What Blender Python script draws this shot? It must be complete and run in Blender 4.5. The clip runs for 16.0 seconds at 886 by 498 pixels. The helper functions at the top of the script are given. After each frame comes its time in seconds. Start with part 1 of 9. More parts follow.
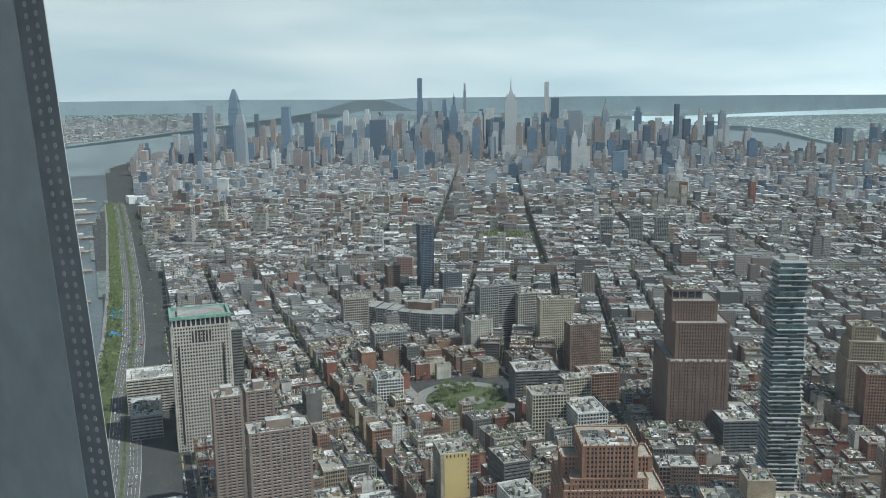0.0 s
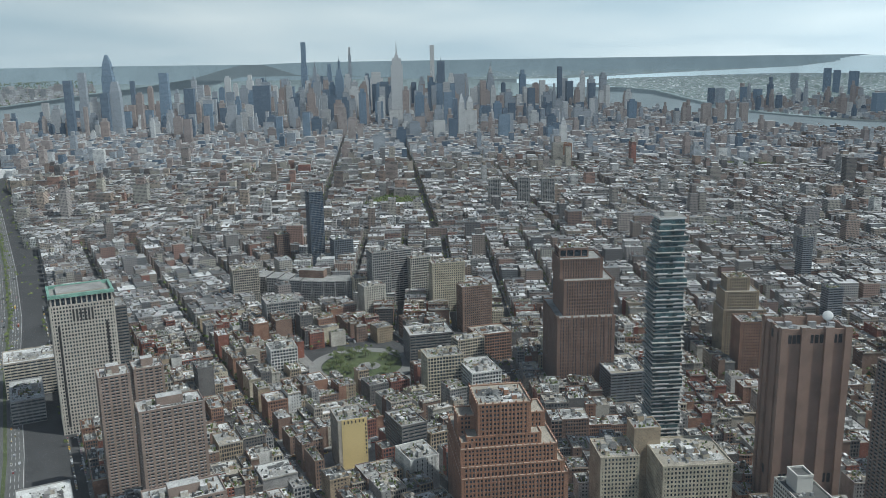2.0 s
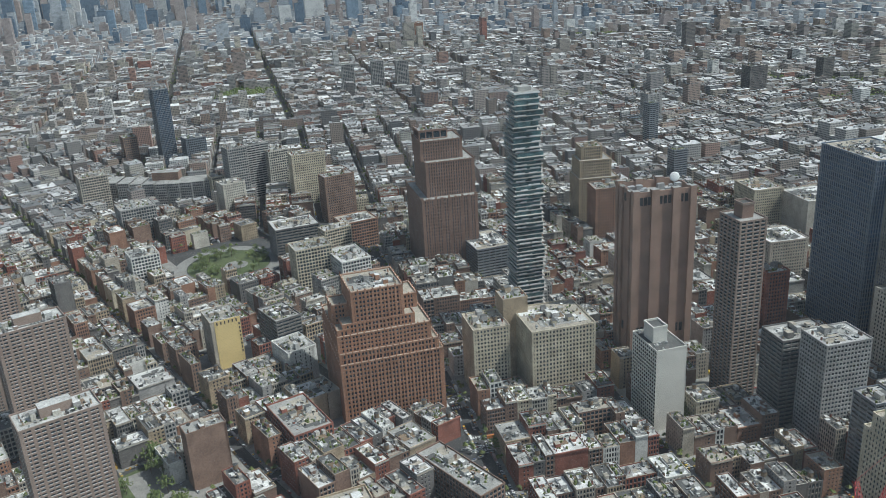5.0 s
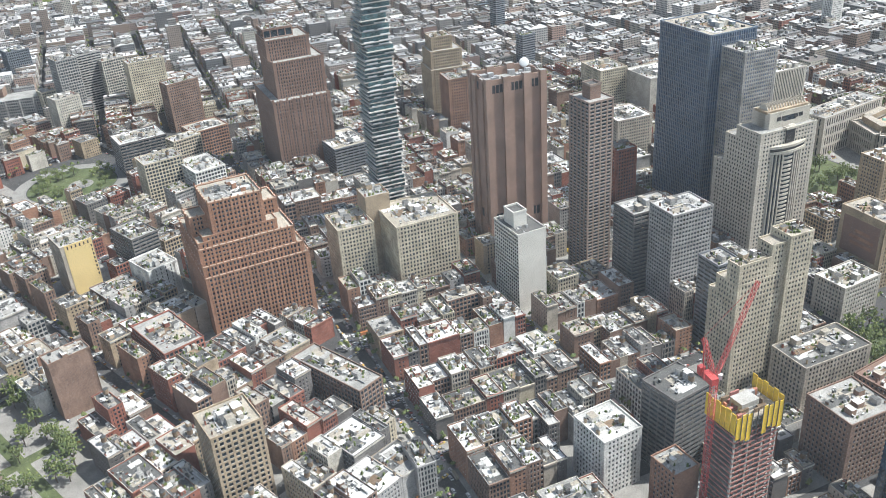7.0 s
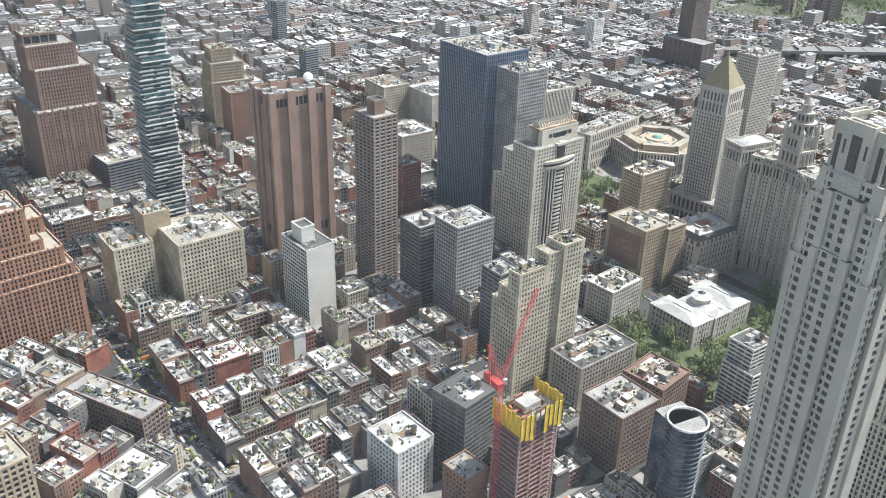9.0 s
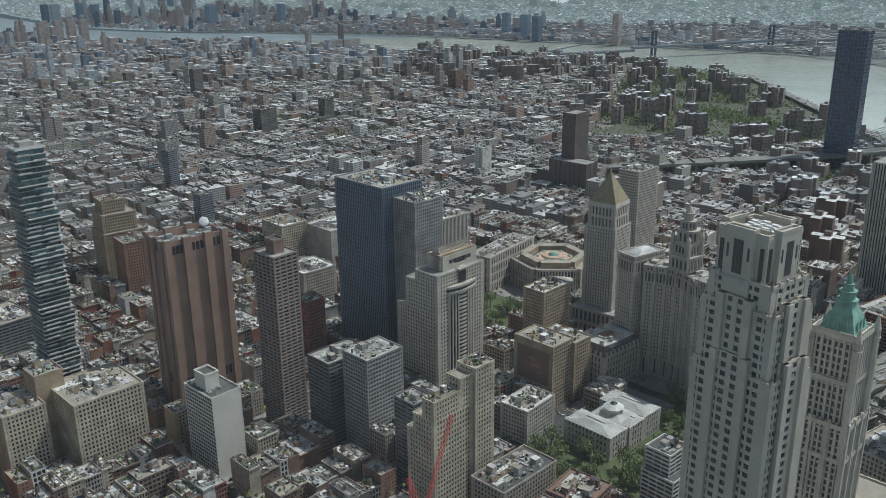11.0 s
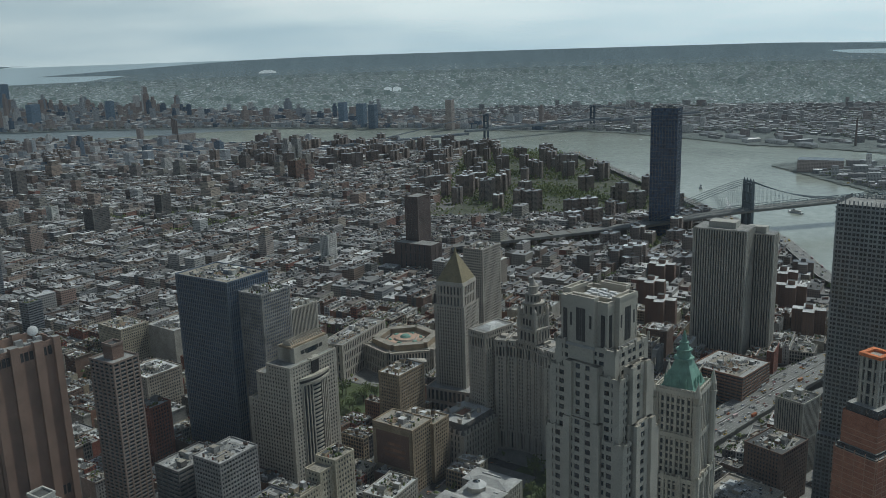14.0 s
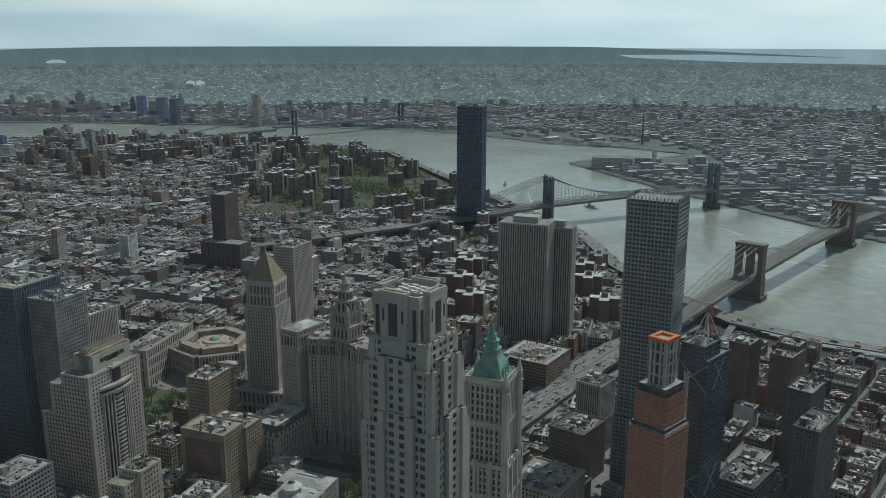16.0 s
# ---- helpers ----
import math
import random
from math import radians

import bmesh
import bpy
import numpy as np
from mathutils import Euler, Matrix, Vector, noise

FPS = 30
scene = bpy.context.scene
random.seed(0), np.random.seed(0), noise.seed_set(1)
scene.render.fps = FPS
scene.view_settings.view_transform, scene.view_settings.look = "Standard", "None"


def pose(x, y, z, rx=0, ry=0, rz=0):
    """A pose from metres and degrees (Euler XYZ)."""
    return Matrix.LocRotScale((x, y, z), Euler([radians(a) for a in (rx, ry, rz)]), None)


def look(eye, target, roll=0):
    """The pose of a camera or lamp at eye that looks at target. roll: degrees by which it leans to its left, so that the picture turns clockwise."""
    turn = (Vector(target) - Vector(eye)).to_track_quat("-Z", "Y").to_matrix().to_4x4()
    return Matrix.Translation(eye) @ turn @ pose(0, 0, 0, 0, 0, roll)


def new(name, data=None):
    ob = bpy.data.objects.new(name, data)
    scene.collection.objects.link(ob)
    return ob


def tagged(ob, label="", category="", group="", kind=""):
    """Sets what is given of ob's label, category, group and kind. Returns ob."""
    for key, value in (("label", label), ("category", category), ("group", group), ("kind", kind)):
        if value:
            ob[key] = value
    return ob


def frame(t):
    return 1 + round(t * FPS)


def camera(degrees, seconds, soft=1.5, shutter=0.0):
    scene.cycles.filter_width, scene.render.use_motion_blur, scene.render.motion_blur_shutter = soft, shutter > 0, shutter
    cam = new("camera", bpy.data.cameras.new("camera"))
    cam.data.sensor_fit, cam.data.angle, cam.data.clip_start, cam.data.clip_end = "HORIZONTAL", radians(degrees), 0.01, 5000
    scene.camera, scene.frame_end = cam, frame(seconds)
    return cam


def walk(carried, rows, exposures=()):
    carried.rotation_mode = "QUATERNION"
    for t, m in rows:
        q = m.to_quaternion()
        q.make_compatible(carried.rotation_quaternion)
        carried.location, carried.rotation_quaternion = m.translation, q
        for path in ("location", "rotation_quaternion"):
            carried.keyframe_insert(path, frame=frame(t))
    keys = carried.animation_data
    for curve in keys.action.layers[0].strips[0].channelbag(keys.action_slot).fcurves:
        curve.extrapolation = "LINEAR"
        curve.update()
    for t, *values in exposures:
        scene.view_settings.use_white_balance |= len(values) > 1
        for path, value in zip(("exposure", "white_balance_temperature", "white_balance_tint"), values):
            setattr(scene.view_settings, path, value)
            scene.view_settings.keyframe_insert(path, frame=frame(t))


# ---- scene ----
# The eye stands behind a window high up in a tower; x is east, y north, z up from the street, in metres.
EYE = Vector((12.29, 28.29, 384.25))
cam = camera(53.78, 16.0, 0.6)
# seconds, drift of the eye (m), azimuth clockwise from north, pitch, roll (degrees)
ROWS = [
    (0.0, 0.060, -0.190, 0.24, 26.08, -10.42, -0.54),
    (0.5, 0.070, -0.195, 0.23, 26.74, -10.57, -0.46),
    (1.0, 0.090, -0.205, 0.21, 28.82, -10.68, -0.32),
    (1.5, 0.115, -0.220, 0.20, 31.62, -11.53, -0.69),
    (2.0, 0.120, -0.235, 0.20, 33.33, -12.79, -0.96),
    (2.5, 0.110, -0.250, 0.20, 34.45, -14.67, -1.12),
    (3.0, 0.100, -0.265, 0.20, 34.99, -15.40, -1.45),
    (3.5, 0.080, -0.280, 0.21, 36.11, -16.14, -1.31),
    (3.7, 0.070, -0.285, 0.21, 36.89, -16.91, -1.33),
    (5.8, -0.12, -0.37, 0.25, 45.62, -21.71, -4.31),
    (6.0, -0.10, -0.37, 0.26, 46.41, -22.01, -4.55),
    (6.5, -0.01, -0.26, 0.24, 48.66, -24.89, -5.26),
    (7.0, 0.07, -0.12, 0.17, 51.73, -27.84, -4.10),
    (7.5, 0.07, 0.00, 0.07, 53.95, -28.24, -3.16),
    (8.0, 0.02, 0.11, -0.03, 57.51, -28.39, -1.99),
    (8.5, -0.04, 0.20, -0.10, 62.12, -28.45, -0.07),
    (9.0, -0.07, 0.26, -0.16, 67.34, -27.14, 1.67),
    (9.5, -0.08, 0.33, -0.20, 68.85, -26.65, 1.03),
    (10.0, -0.06, 0.36, -0.19, 70.14, -23.88, -0.03),
    (10.2, -0.06, 0.37, -0.18, 70.86, -22.34, -0.14),
    (12.3, -0.06, 0.38, -0.12, 77.16, -15.56, -1.78),
    (12.5, -0.04, 0.36, -0.11, 77.25, -14.82, -1.78),
    (13.0, -0.03, 0.26, -0.14, 79.42, -14.64, -1.75),
    (13.5, 0.00, 0.16, -0.16, 81.33, -14.49, -1.96),
    (14.0, 0.05, 0.06, -0.12, 84.34, -13.26, -1.78),
    (14.5, 0.09, -0.01, -0.11, 86.97, -13.16, -1.41),
    (15.0, 0.11, -0.06, -0.09, 90.22, -13.31, -0.77),
    (15.5, 0.13, -0.10, -0.09, 94.04, -13.43, -0.45),
    (16.0, 0.12, -0.12, -0.09, 96.99, -13.64, 0.06),
]
EXPOSURES = [(0.0, 0.15, 6000, 2), (1.0, 0.05, 6000, 4), (2.0, 0.0, 6000, 6), (2.5, 0.2, 6000, 5), (3.7, 0.22, 6000, 4), (5.8, 0.52, 6100, 8), (7.0, 1.14, 6250, 11), (8.5, 1.22, 6250, 11), (9.0, 1.18, 6250, 11), (9.5, 1.06, 6250, 11), (10.2, 0.47, 6150, 8),
             (12.3, -0.47, 6030, 6), (13.0, -0.61, 6030, 5), (15.0, -0.80, 6000, 2), (16.0, -0.72, 6000, 1)]
walk(cam, [(t, pose(EYE.x + dx, EYE.y + dy, EYE.z + dz, 90 + pitch, 0, -az) @ pose(0, 0, 0, 0, 0, roll))
           for t, dx, dy, dz, az, pitch, roll in ROWS], EXPOSURES)

# ---- world and sun ----
SUN_AZ, SUN_EL = 140.0, 55.0
world = bpy.data.worlds.new("sky")
scene.world = world
world.use_nodes = True
nt = world.node_tree
nt.nodes.clear()
sky = nt.nodes.new("ShaderNodeTexSky")
sky.sky_type, sky.sun_disc = "NISHITA", False
sky.sun_elevation, sky.sun_rotation = radians(SUN_EL), radians(SUN_AZ)
sky.air_density, sky.dust_density = 1.0, 1.5
sky_gain = nt.nodes.new("ShaderNodeVectorMath")
sky_gain.operation = "SCALE"
sky_gain.inputs["Scale"].default_value = 0.05
nt.links.new(sky.outputs[0], sky_gain.inputs[0])
# bright haze towards the horizon and thin streaks of cloud
coord = nt.nodes.new("ShaderNodeTexCoord")
sepd = nt.nodes.new("ShaderNodeSeparateXYZ")
nt.links.new(coord.outputs["Generated"], sepd.inputs[0])
low = nt.nodes.new("ShaderNodeMapRange")
low.interpolation_type = "SMOOTHSTEP"
low.inputs["From Min"].default_value, low.inputs["From Max"].default_value = 0.0, 0.5
low.inputs["To Min"].default_value, low.inputs["To Max"].default_value = 0.97, 0.12
nt.links.new(sepd.outputs[2], low.inputs[0])
flat = nt.nodes.new("ShaderNodeVectorMath")
flat.operation = "MULTIPLY"
flat.inputs[1].default_value = (1.0, 1.0, 7.0)
nt.links.new(coord.outputs["Generated"], flat.inputs[0])
cloud = nt.nodes.new("ShaderNodeTexNoise")
cloud.inputs["Scale"].default_value, cloud.inputs["Detail"].default_value = 2.2, 5
nt.links.new(flat.outputs[0], cloud.inputs["Vector"])
cloud_r = nt.nodes.new("ShaderNodeValToRGB")
cloud_r.color_ramp.elements[0].position, cloud_r.color_ramp.elements[0].color = 0.38, (0.50, 0.60, 0.65, 1)
cloud_r.color_ramp.elements[1].position, cloud_r.color_ramp.elements[1].color = 0.68, (0.80, 0.84, 0.83, 1)
nt.links.new(cloud.outputs[0], cloud_r.inputs[0])
mixs = nt.nodes.new("ShaderNodeMix")
mixs.data_type = "RGBA"
nt.links.new(low.outputs[0], mixs.inputs["Factor"])
nt.links.new(sky_gain.outputs[0], mixs.inputs["A"])
# the haze brightens towards the sun
sdir = nt.nodes.new("ShaderNodeVectorMath")
sdir.operation = "DOT_PRODUCT"
sdir.inputs[1].default_value = (math.sin(radians(SUN_AZ)) * 0.9, math.cos(radians(SUN_AZ)) * 0.9, 0.3)
nt.links.new(coord.outputs["Generated"], sdir.inputs[0])
glare = nt.nodes.new("ShaderNodeMapRange")
glare.interpolation_type = "SMOOTHSTEP"
glare.inputs["From Min"].default_value, glare.inputs["From Max"].default_value = -0.6, 1.0
glare.inputs["To Min"].default_value, glare.inputs["To Max"].default_value = 0.92, 1.9
nt.links.new(sdir.outputs["Value"], glare.inputs[0])
hazev = nt.nodes.new("ShaderNodeVectorMath")
hazev.operation = "SCALE"
nt.links.new(cloud_r.outputs[0], hazev.inputs[0])
nt.links.new(glare.outputs[0], hazev.inputs["Scale"])
nt.links.new(hazev.outputs[0], mixs.inputs["B"])
bg = nt.nodes.new("ShaderNodeBackground")
bg.inputs["Strength"].default_value = 1.0
out = nt.nodes.new("ShaderNodeOutputWorld")
nt.links.new(mixs.outputs["Result"], bg.inputs[0])
nt.links.new(bg.outputs[0], out.inputs[0])
sun = new("sun", bpy.data.lights.new("sun", "SUN"))
sun.data.energy, sun.data.angle, sun.data.color = 3.6, radians(0.6), (1.0, 0.95, 0.87)
a, e = radians(SUN_AZ), radians(SUN_EL)
sun.matrix_world = look((0, 0, 900), Vector((0, 0, 900)) - Vector((math.sin(a) * math.cos(e), math.cos(a) * math.cos(e), math.sin(e))))

# ---- materials ----


def nodes_of(name):
    m = bpy.data.materials.new(name)
    m.use_nodes = True
    t = m.node_tree
    return m, t, t.nodes["Principled BSDF"]


def ramp_node(t, cols, fac):
    r = t.nodes.new("ShaderNodeValToRGB")
    el = r.color_ramp.elements
    while len(el) < len(cols):
        el.new(0.5)
    for i, c in enumerate(cols):
        el[i].position = i / max(1, len(cols) - 1)
        el[i].color = (*c, 1)
    t.links.new(fac, r.inputs[0])
    return r


def surface(name, cols, rough=0.85, metal=0.0, vary="", grain=(0.35, 6.0), amount=0.35, bump=0.0):
    """Colours picked per object or per island, dirtied by noise at two scales."""
    m, t, b = nodes_of(name)
    geo = t.nodes.new("ShaderNodeNewGeometry")
    if vary == "island":
        fac = geo.outputs["Random Per Island"]
    elif vary == "object":
        fac = t.nodes.new("ShaderNodeObjectInfo").outputs["Random"]
    else:
        n0 = t.nodes.new("ShaderNodeTexNoise")
        n0.inputs["Scale"].default_value = grain[0] * 0.2
        t.links.new(geo.outputs["Position"], n0.inputs["Vector"])
        fac = n0.outputs[0]
    r = ramp_node(t, cols, fac)
    col = r.outputs[0]
    for k, sc in enumerate(grain):
        n = t.nodes.new("ShaderNodeTexNoise")
        n.inputs["Scale"].default_value = sc
        n.inputs["Detail"].default_value = 3
        t.links.new(geo.outputs["Position"], n.inputs["Vector"])
        mr = t.nodes.new("ShaderNodeMapRange")
        mr.inputs["From Min"].default_value, mr.inputs["From Max"].default_value = 0.3, 0.7
        mr.inputs["To Min"].default_value, mr.inputs["To Max"].default_value = 1 - amount, 1 + amount * 0.5
        t.links.new(n.outputs[0], mr.inputs[0])
        mx = t.nodes.new("ShaderNodeVectorMath")
        mx.operation = "SCALE"
        t.links.new(col, mx.inputs[0])
        t.links.new(mr.outputs[0], mx.inputs["Scale"])
        col = mx.outputs[0]
    t.links.new(col, b.inputs["Base Color"])
    b.inputs["Roughness"].default_value = rough
    b.inputs["Metallic"].default_value = metal
    if bump:
        bn = t.nodes.new("ShaderNodeBump")
        bn.inputs["Distance"].default_value = bump
        t.links.new(n.outputs[0], bn.inputs["Height"])
        t.links.new(bn.outputs[0], b.inputs["Normal"])
    return m


def windowed(name, cols, bay, storey, glass=(0.05, 0.06, 0.07), share=(0.5, 0.5)):
    """Far walls: colour per island, with panes in rows by the wall's own uv in metres."""
    m, t, b = nodes_of(name)
    geo = t.nodes.new("ShaderNodeNewGeometry")
    r = ramp_node(t, cols, geo.outputs["Random Per Island"])
    uv = t.nodes.new("ShaderNodeUVMap")
    sep = t.nodes.new("ShaderNodeSeparateXYZ")
    t.links.new(uv.outputs[0], sep.inputs[0])
    masks = []
    for k, (size, part_) in enumerate(((bay, share[0]), (storey, share[1]))):
        d = t.nodes.new("ShaderNodeMath")
        d.operation = "DIVIDE"
        t.links.new(sep.outputs[k], d.inputs[0])
        d.inputs[1].default_value = size
        f = t.nodes.new("ShaderNodeMath")
        f.operation = "FRACT"
        t.links.new(d.outputs[0], f.inputs[0])
        lt = t.nodes.new("ShaderNodeMath")
        lt.operation = "LESS_THAN"
        t.links.new(f.outputs[0], lt.inputs[0])
        lt.inputs[1].default_value = part_
        masks.append(lt)
    mul = t.nodes.new("ShaderNodeMath")
    mul.operation = "MULTIPLY"
    t.links.new(masks[0].outputs[0], mul.inputs[0])
    t.links.new(masks[1].outputs[0], mul.inputs[1])
    mix = t.nodes.new("ShaderNodeMix")
    mix.data_type = "RGBA"
    t.links.new(mul.outputs[0], mix.inputs["Factor"])
    t.links.new(r.outputs[0], mix.inputs["A"])
    mix.inputs["B"].default_value = (*glass, 1)
    t.links.new(mix.outputs["Result"], b.inputs["Base Color"])
    rr = t.nodes.new("ShaderNodeMapRange")
    rr.inputs["To Min"].default_value, rr.inputs["To Max"].default_value = 0.85, 0.25
    t.links.new(mul.outputs[0], rr.inputs[0])
    t.links.new(rr.outputs[0], b.inputs["Roughness"])
    return m


def glazing(name, tint=(0.03, 0.04, 0.05), rough=0.12):
    m = surface(name, [tint, tuple(c * 2.2 for c in tint)], rough, 0.0, "", (0.15, 0.9), 0.6)
    m.node_tree.nodes["Principled BSDF"].inputs["Specular IOR Level"].default_value = 0.8
    return m


BRICKS = [(0.20, 0.075, 0.05), (0.27, 0.17, 0.11), (0.33, 0.25, 0.17), (0.16, 0.09, 0.07), (0.36, 0.30, 0.23),
          (0.22, 0.11, 0.08), (0.42, 0.38, 0.32), (0.25, 0.22, 0.20), (0.30, 0.14, 0.09), (0.50, 0.47, 0.42)]
# Far street walls, a slight blue haze put into every colour.
FARWALLS = [(0.216, 0.14, 0.119), (0.31, 0.27, 0.227), (0.404, 0.38, 0.335), (0.188, 0.15, 0.135), (0.442, 0.43, 0.41), (0.244, 0.15, 0.124), (0.338, 0.28, 0.221), (0.244, 0.25, 0.259), (0.31, 0.22, 0.173), (0.583, 0.58, 0.562), (0.132, 0.115, 0.108), (0.169, 0.175, 0.184), (0.508, 0.47, 0.389), (0.282, 0.12, 0.092)]
ROOFS = [(0.085, 0.087, 0.092), (0.72, 0.725, 0.72), (0.13, 0.13, 0.135), (0.40, 0.405, 0.41), (0.075, 0.078, 0.083), (0.60, 0.60, 0.60), (0.17, 0.165, 0.165), (0.10, 0.10, 0.105), (0.80, 0.80, 0.79), (0.22, 0.215, 0.21),
         (0.11, 0.11, 0.112), (0.30, 0.295, 0.29), (0.66, 0.66, 0.65), (0.14, 0.13, 0.125), (0.48, 0.48, 0.475), (0.09, 0.09, 0.093), (0.20, 0.17, 0.15), (0.34, 0.32, 0.29)]
WALLS = {
    "red_brick": [(0.24, 0.09, 0.065), (0.30, 0.12, 0.085)], "brown_brick": [(0.20, 0.13, 0.10), (0.26, 0.17, 0.13)],
    "tan_brick": [(0.36, 0.28, 0.19), (0.42, 0.33, 0.23)], "pale_stone": [(0.46, 0.43, 0.37), (0.54, 0.51, 0.45)],
    "grey_stone": [(0.30, 0.29, 0.28), (0.38, 0.37, 0.36)], "white_paint": [(0.62, 0.61, 0.58), (0.70, 0.69, 0.66)],
    "dark_stone": [(0.13, 0.12, 0.12), (0.18, 0.17, 0.16)], "cream_brick": [(0.50, 0.44, 0.33), (0.56, 0.50, 0.39)],
    "buff_stone": [(0.40, 0.35, 0.29), (0.47, 0.42, 0.35)], "rust_brick": [(0.28, 0.15, 0.10), (0.34, 0.19, 0.13)],
}
ROOFMATS = {"white_roof": [(0.58, 0.58, 0.57), (0.74, 0.74, 0.72)], "grey_roof": [(0.26, 0.26, 0.25), (0.38, 0.37, 0.35)], "black_roof": [(0.07, 0.07, 0.07), (0.13, 0.13, 0.125)],
            "silver_roof": [(0.42, 0.42, 0.41), (0.56, 0.55, 0.53)], "tan_roof": [(0.30, 0.27, 0.22), (0.42, 0.38, 0.32)]}
M = {
    "asphalt": surface("asphalt", [(0.045, 0.045, 0.047), (0.075, 0.075, 0.075)], 0.9, 0, "", (0.04, 0.9), 0.25),
    "pave": surface("pavement_concrete", [(0.20, 0.195, 0.185), (0.30, 0.29, 0.27)], 0.9, 0, "", (0.1, 1.5), 0.25),
    "wall": surface("town_wall", BRICKS, 0.88, 0, "object", (0.12, 1.6), 0.3),
    "wall_i": surface("town_wall_many", BRICKS, 0.88, 0, "island", (0.12, 1.6), 0.3),
    "roof": surface("flat_roof", ROOFS, 0.85, 0, "object", (0.12, 1.2), 0.35),
    "roof_i": surface("flat_roof_many", ROOFS, 0.85, 0, "island", (0.12, 1.2), 0.35),
    "far_wall": windowed("far_wall", FARWALLS, 3.1, 3.6),
    "glass": glazing("window_glass"),
    "metal": surface("grey_metal", [(0.30, 0.31, 0.32), (0.5, 0.5, 0.5)], 0.5, 0.4, "island", (0.4, 4), 0.2),
    # River water in two tones: sky glint put into the paler east one.
    "water": surface("river_water", [(0.33, 0.36, 0.31), (0.39, 0.42, 0.365)], 0.2, 0, "", (0.004, 0.05), 0.2),
    # the west river's duller reflection put into a darker colour
    "west_water": surface("dim_river_water", [(0.09, 0.105, 0.115), (0.12, 0.135, 0.14)], 0.3, 0, "", (0.004, 0.05), 0.25),
    "leaf": surface("tree_leaves", [(0.07, 0.105, 0.03), (0.12, 0.155, 0.045), (0.17, 0.195, 0.06)], 0.8, 0, "island", (0.2, 2.0), 0.4),
    "grass": surface("park_grass", [(0.06, 0.09, 0.03), (0.12, 0.14, 0.06)], 0.9, 0, "", (0.1, 1.0), 0.35),
    "bark": surface("bark", [(0.10, 0.08, 0.06), (0.16, 0.13, 0.10)], 0.95, 0, "", (0.5, 6), 0.3),
    "timber": surface("tank_timber", [(0.16, 0.11, 0.07), (0.25, 0.18, 0.12)], 0.9, 0, "object", (1, 8), 0.3),
}

M["water"].node_tree.nodes["Principled BSDF"].inputs["IOR"].default_value = 1.65


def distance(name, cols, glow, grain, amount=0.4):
    """The far country past the rivers: mottled, with emission imitating miles of hazy air."""
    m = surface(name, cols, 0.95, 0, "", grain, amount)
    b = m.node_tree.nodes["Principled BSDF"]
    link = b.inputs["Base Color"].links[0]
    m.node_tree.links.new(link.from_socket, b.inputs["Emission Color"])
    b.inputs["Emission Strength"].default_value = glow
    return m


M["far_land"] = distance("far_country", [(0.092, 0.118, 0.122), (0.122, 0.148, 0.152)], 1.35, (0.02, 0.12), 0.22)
# Far water glows too: its sky sheen and haze are put in by emission.
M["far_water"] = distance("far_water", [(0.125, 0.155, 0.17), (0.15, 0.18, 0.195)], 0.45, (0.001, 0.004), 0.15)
M["bay_water"] = distance("glowing_bay_water", [(0.30, 0.36, 0.385), (0.36, 0.42, 0.44)], 1.3, (0.001, 0.004), 0.12)
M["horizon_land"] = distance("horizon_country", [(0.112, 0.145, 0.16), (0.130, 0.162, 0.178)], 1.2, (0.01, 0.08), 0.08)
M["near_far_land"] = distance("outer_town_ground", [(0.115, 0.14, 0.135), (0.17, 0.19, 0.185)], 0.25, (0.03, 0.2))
# Far towers: haze put into paler, bluer wall colours, plus emission set below.
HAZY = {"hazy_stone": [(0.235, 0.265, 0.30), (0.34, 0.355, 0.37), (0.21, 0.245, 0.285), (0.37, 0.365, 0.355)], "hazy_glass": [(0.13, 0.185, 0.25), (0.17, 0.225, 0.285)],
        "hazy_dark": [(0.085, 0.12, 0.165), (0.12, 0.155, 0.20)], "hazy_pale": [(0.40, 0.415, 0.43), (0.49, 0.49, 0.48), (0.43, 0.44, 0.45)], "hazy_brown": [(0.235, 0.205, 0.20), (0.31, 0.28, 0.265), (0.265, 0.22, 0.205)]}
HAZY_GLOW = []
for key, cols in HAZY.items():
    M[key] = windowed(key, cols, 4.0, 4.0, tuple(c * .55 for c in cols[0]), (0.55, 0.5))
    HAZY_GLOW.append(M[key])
# Outer town walls: haze tint mixed into the colours, glow added further down.
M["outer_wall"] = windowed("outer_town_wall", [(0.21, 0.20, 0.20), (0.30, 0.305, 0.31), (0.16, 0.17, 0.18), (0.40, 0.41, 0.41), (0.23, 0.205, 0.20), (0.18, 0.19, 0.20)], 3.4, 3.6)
# Emission in a far material's own colour, imitating bright haze over it.
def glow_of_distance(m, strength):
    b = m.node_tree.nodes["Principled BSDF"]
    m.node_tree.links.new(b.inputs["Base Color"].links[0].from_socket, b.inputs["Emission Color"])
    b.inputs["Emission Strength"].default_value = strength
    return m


# Far roofs and woods: haze put into grey-blue colours and strong emission.
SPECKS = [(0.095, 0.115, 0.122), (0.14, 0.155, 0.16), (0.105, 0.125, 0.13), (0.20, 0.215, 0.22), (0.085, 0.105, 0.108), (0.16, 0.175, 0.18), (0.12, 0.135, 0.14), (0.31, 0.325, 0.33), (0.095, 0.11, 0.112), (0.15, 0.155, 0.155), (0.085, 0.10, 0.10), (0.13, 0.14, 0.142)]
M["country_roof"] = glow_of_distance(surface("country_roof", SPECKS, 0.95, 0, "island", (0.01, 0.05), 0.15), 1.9)
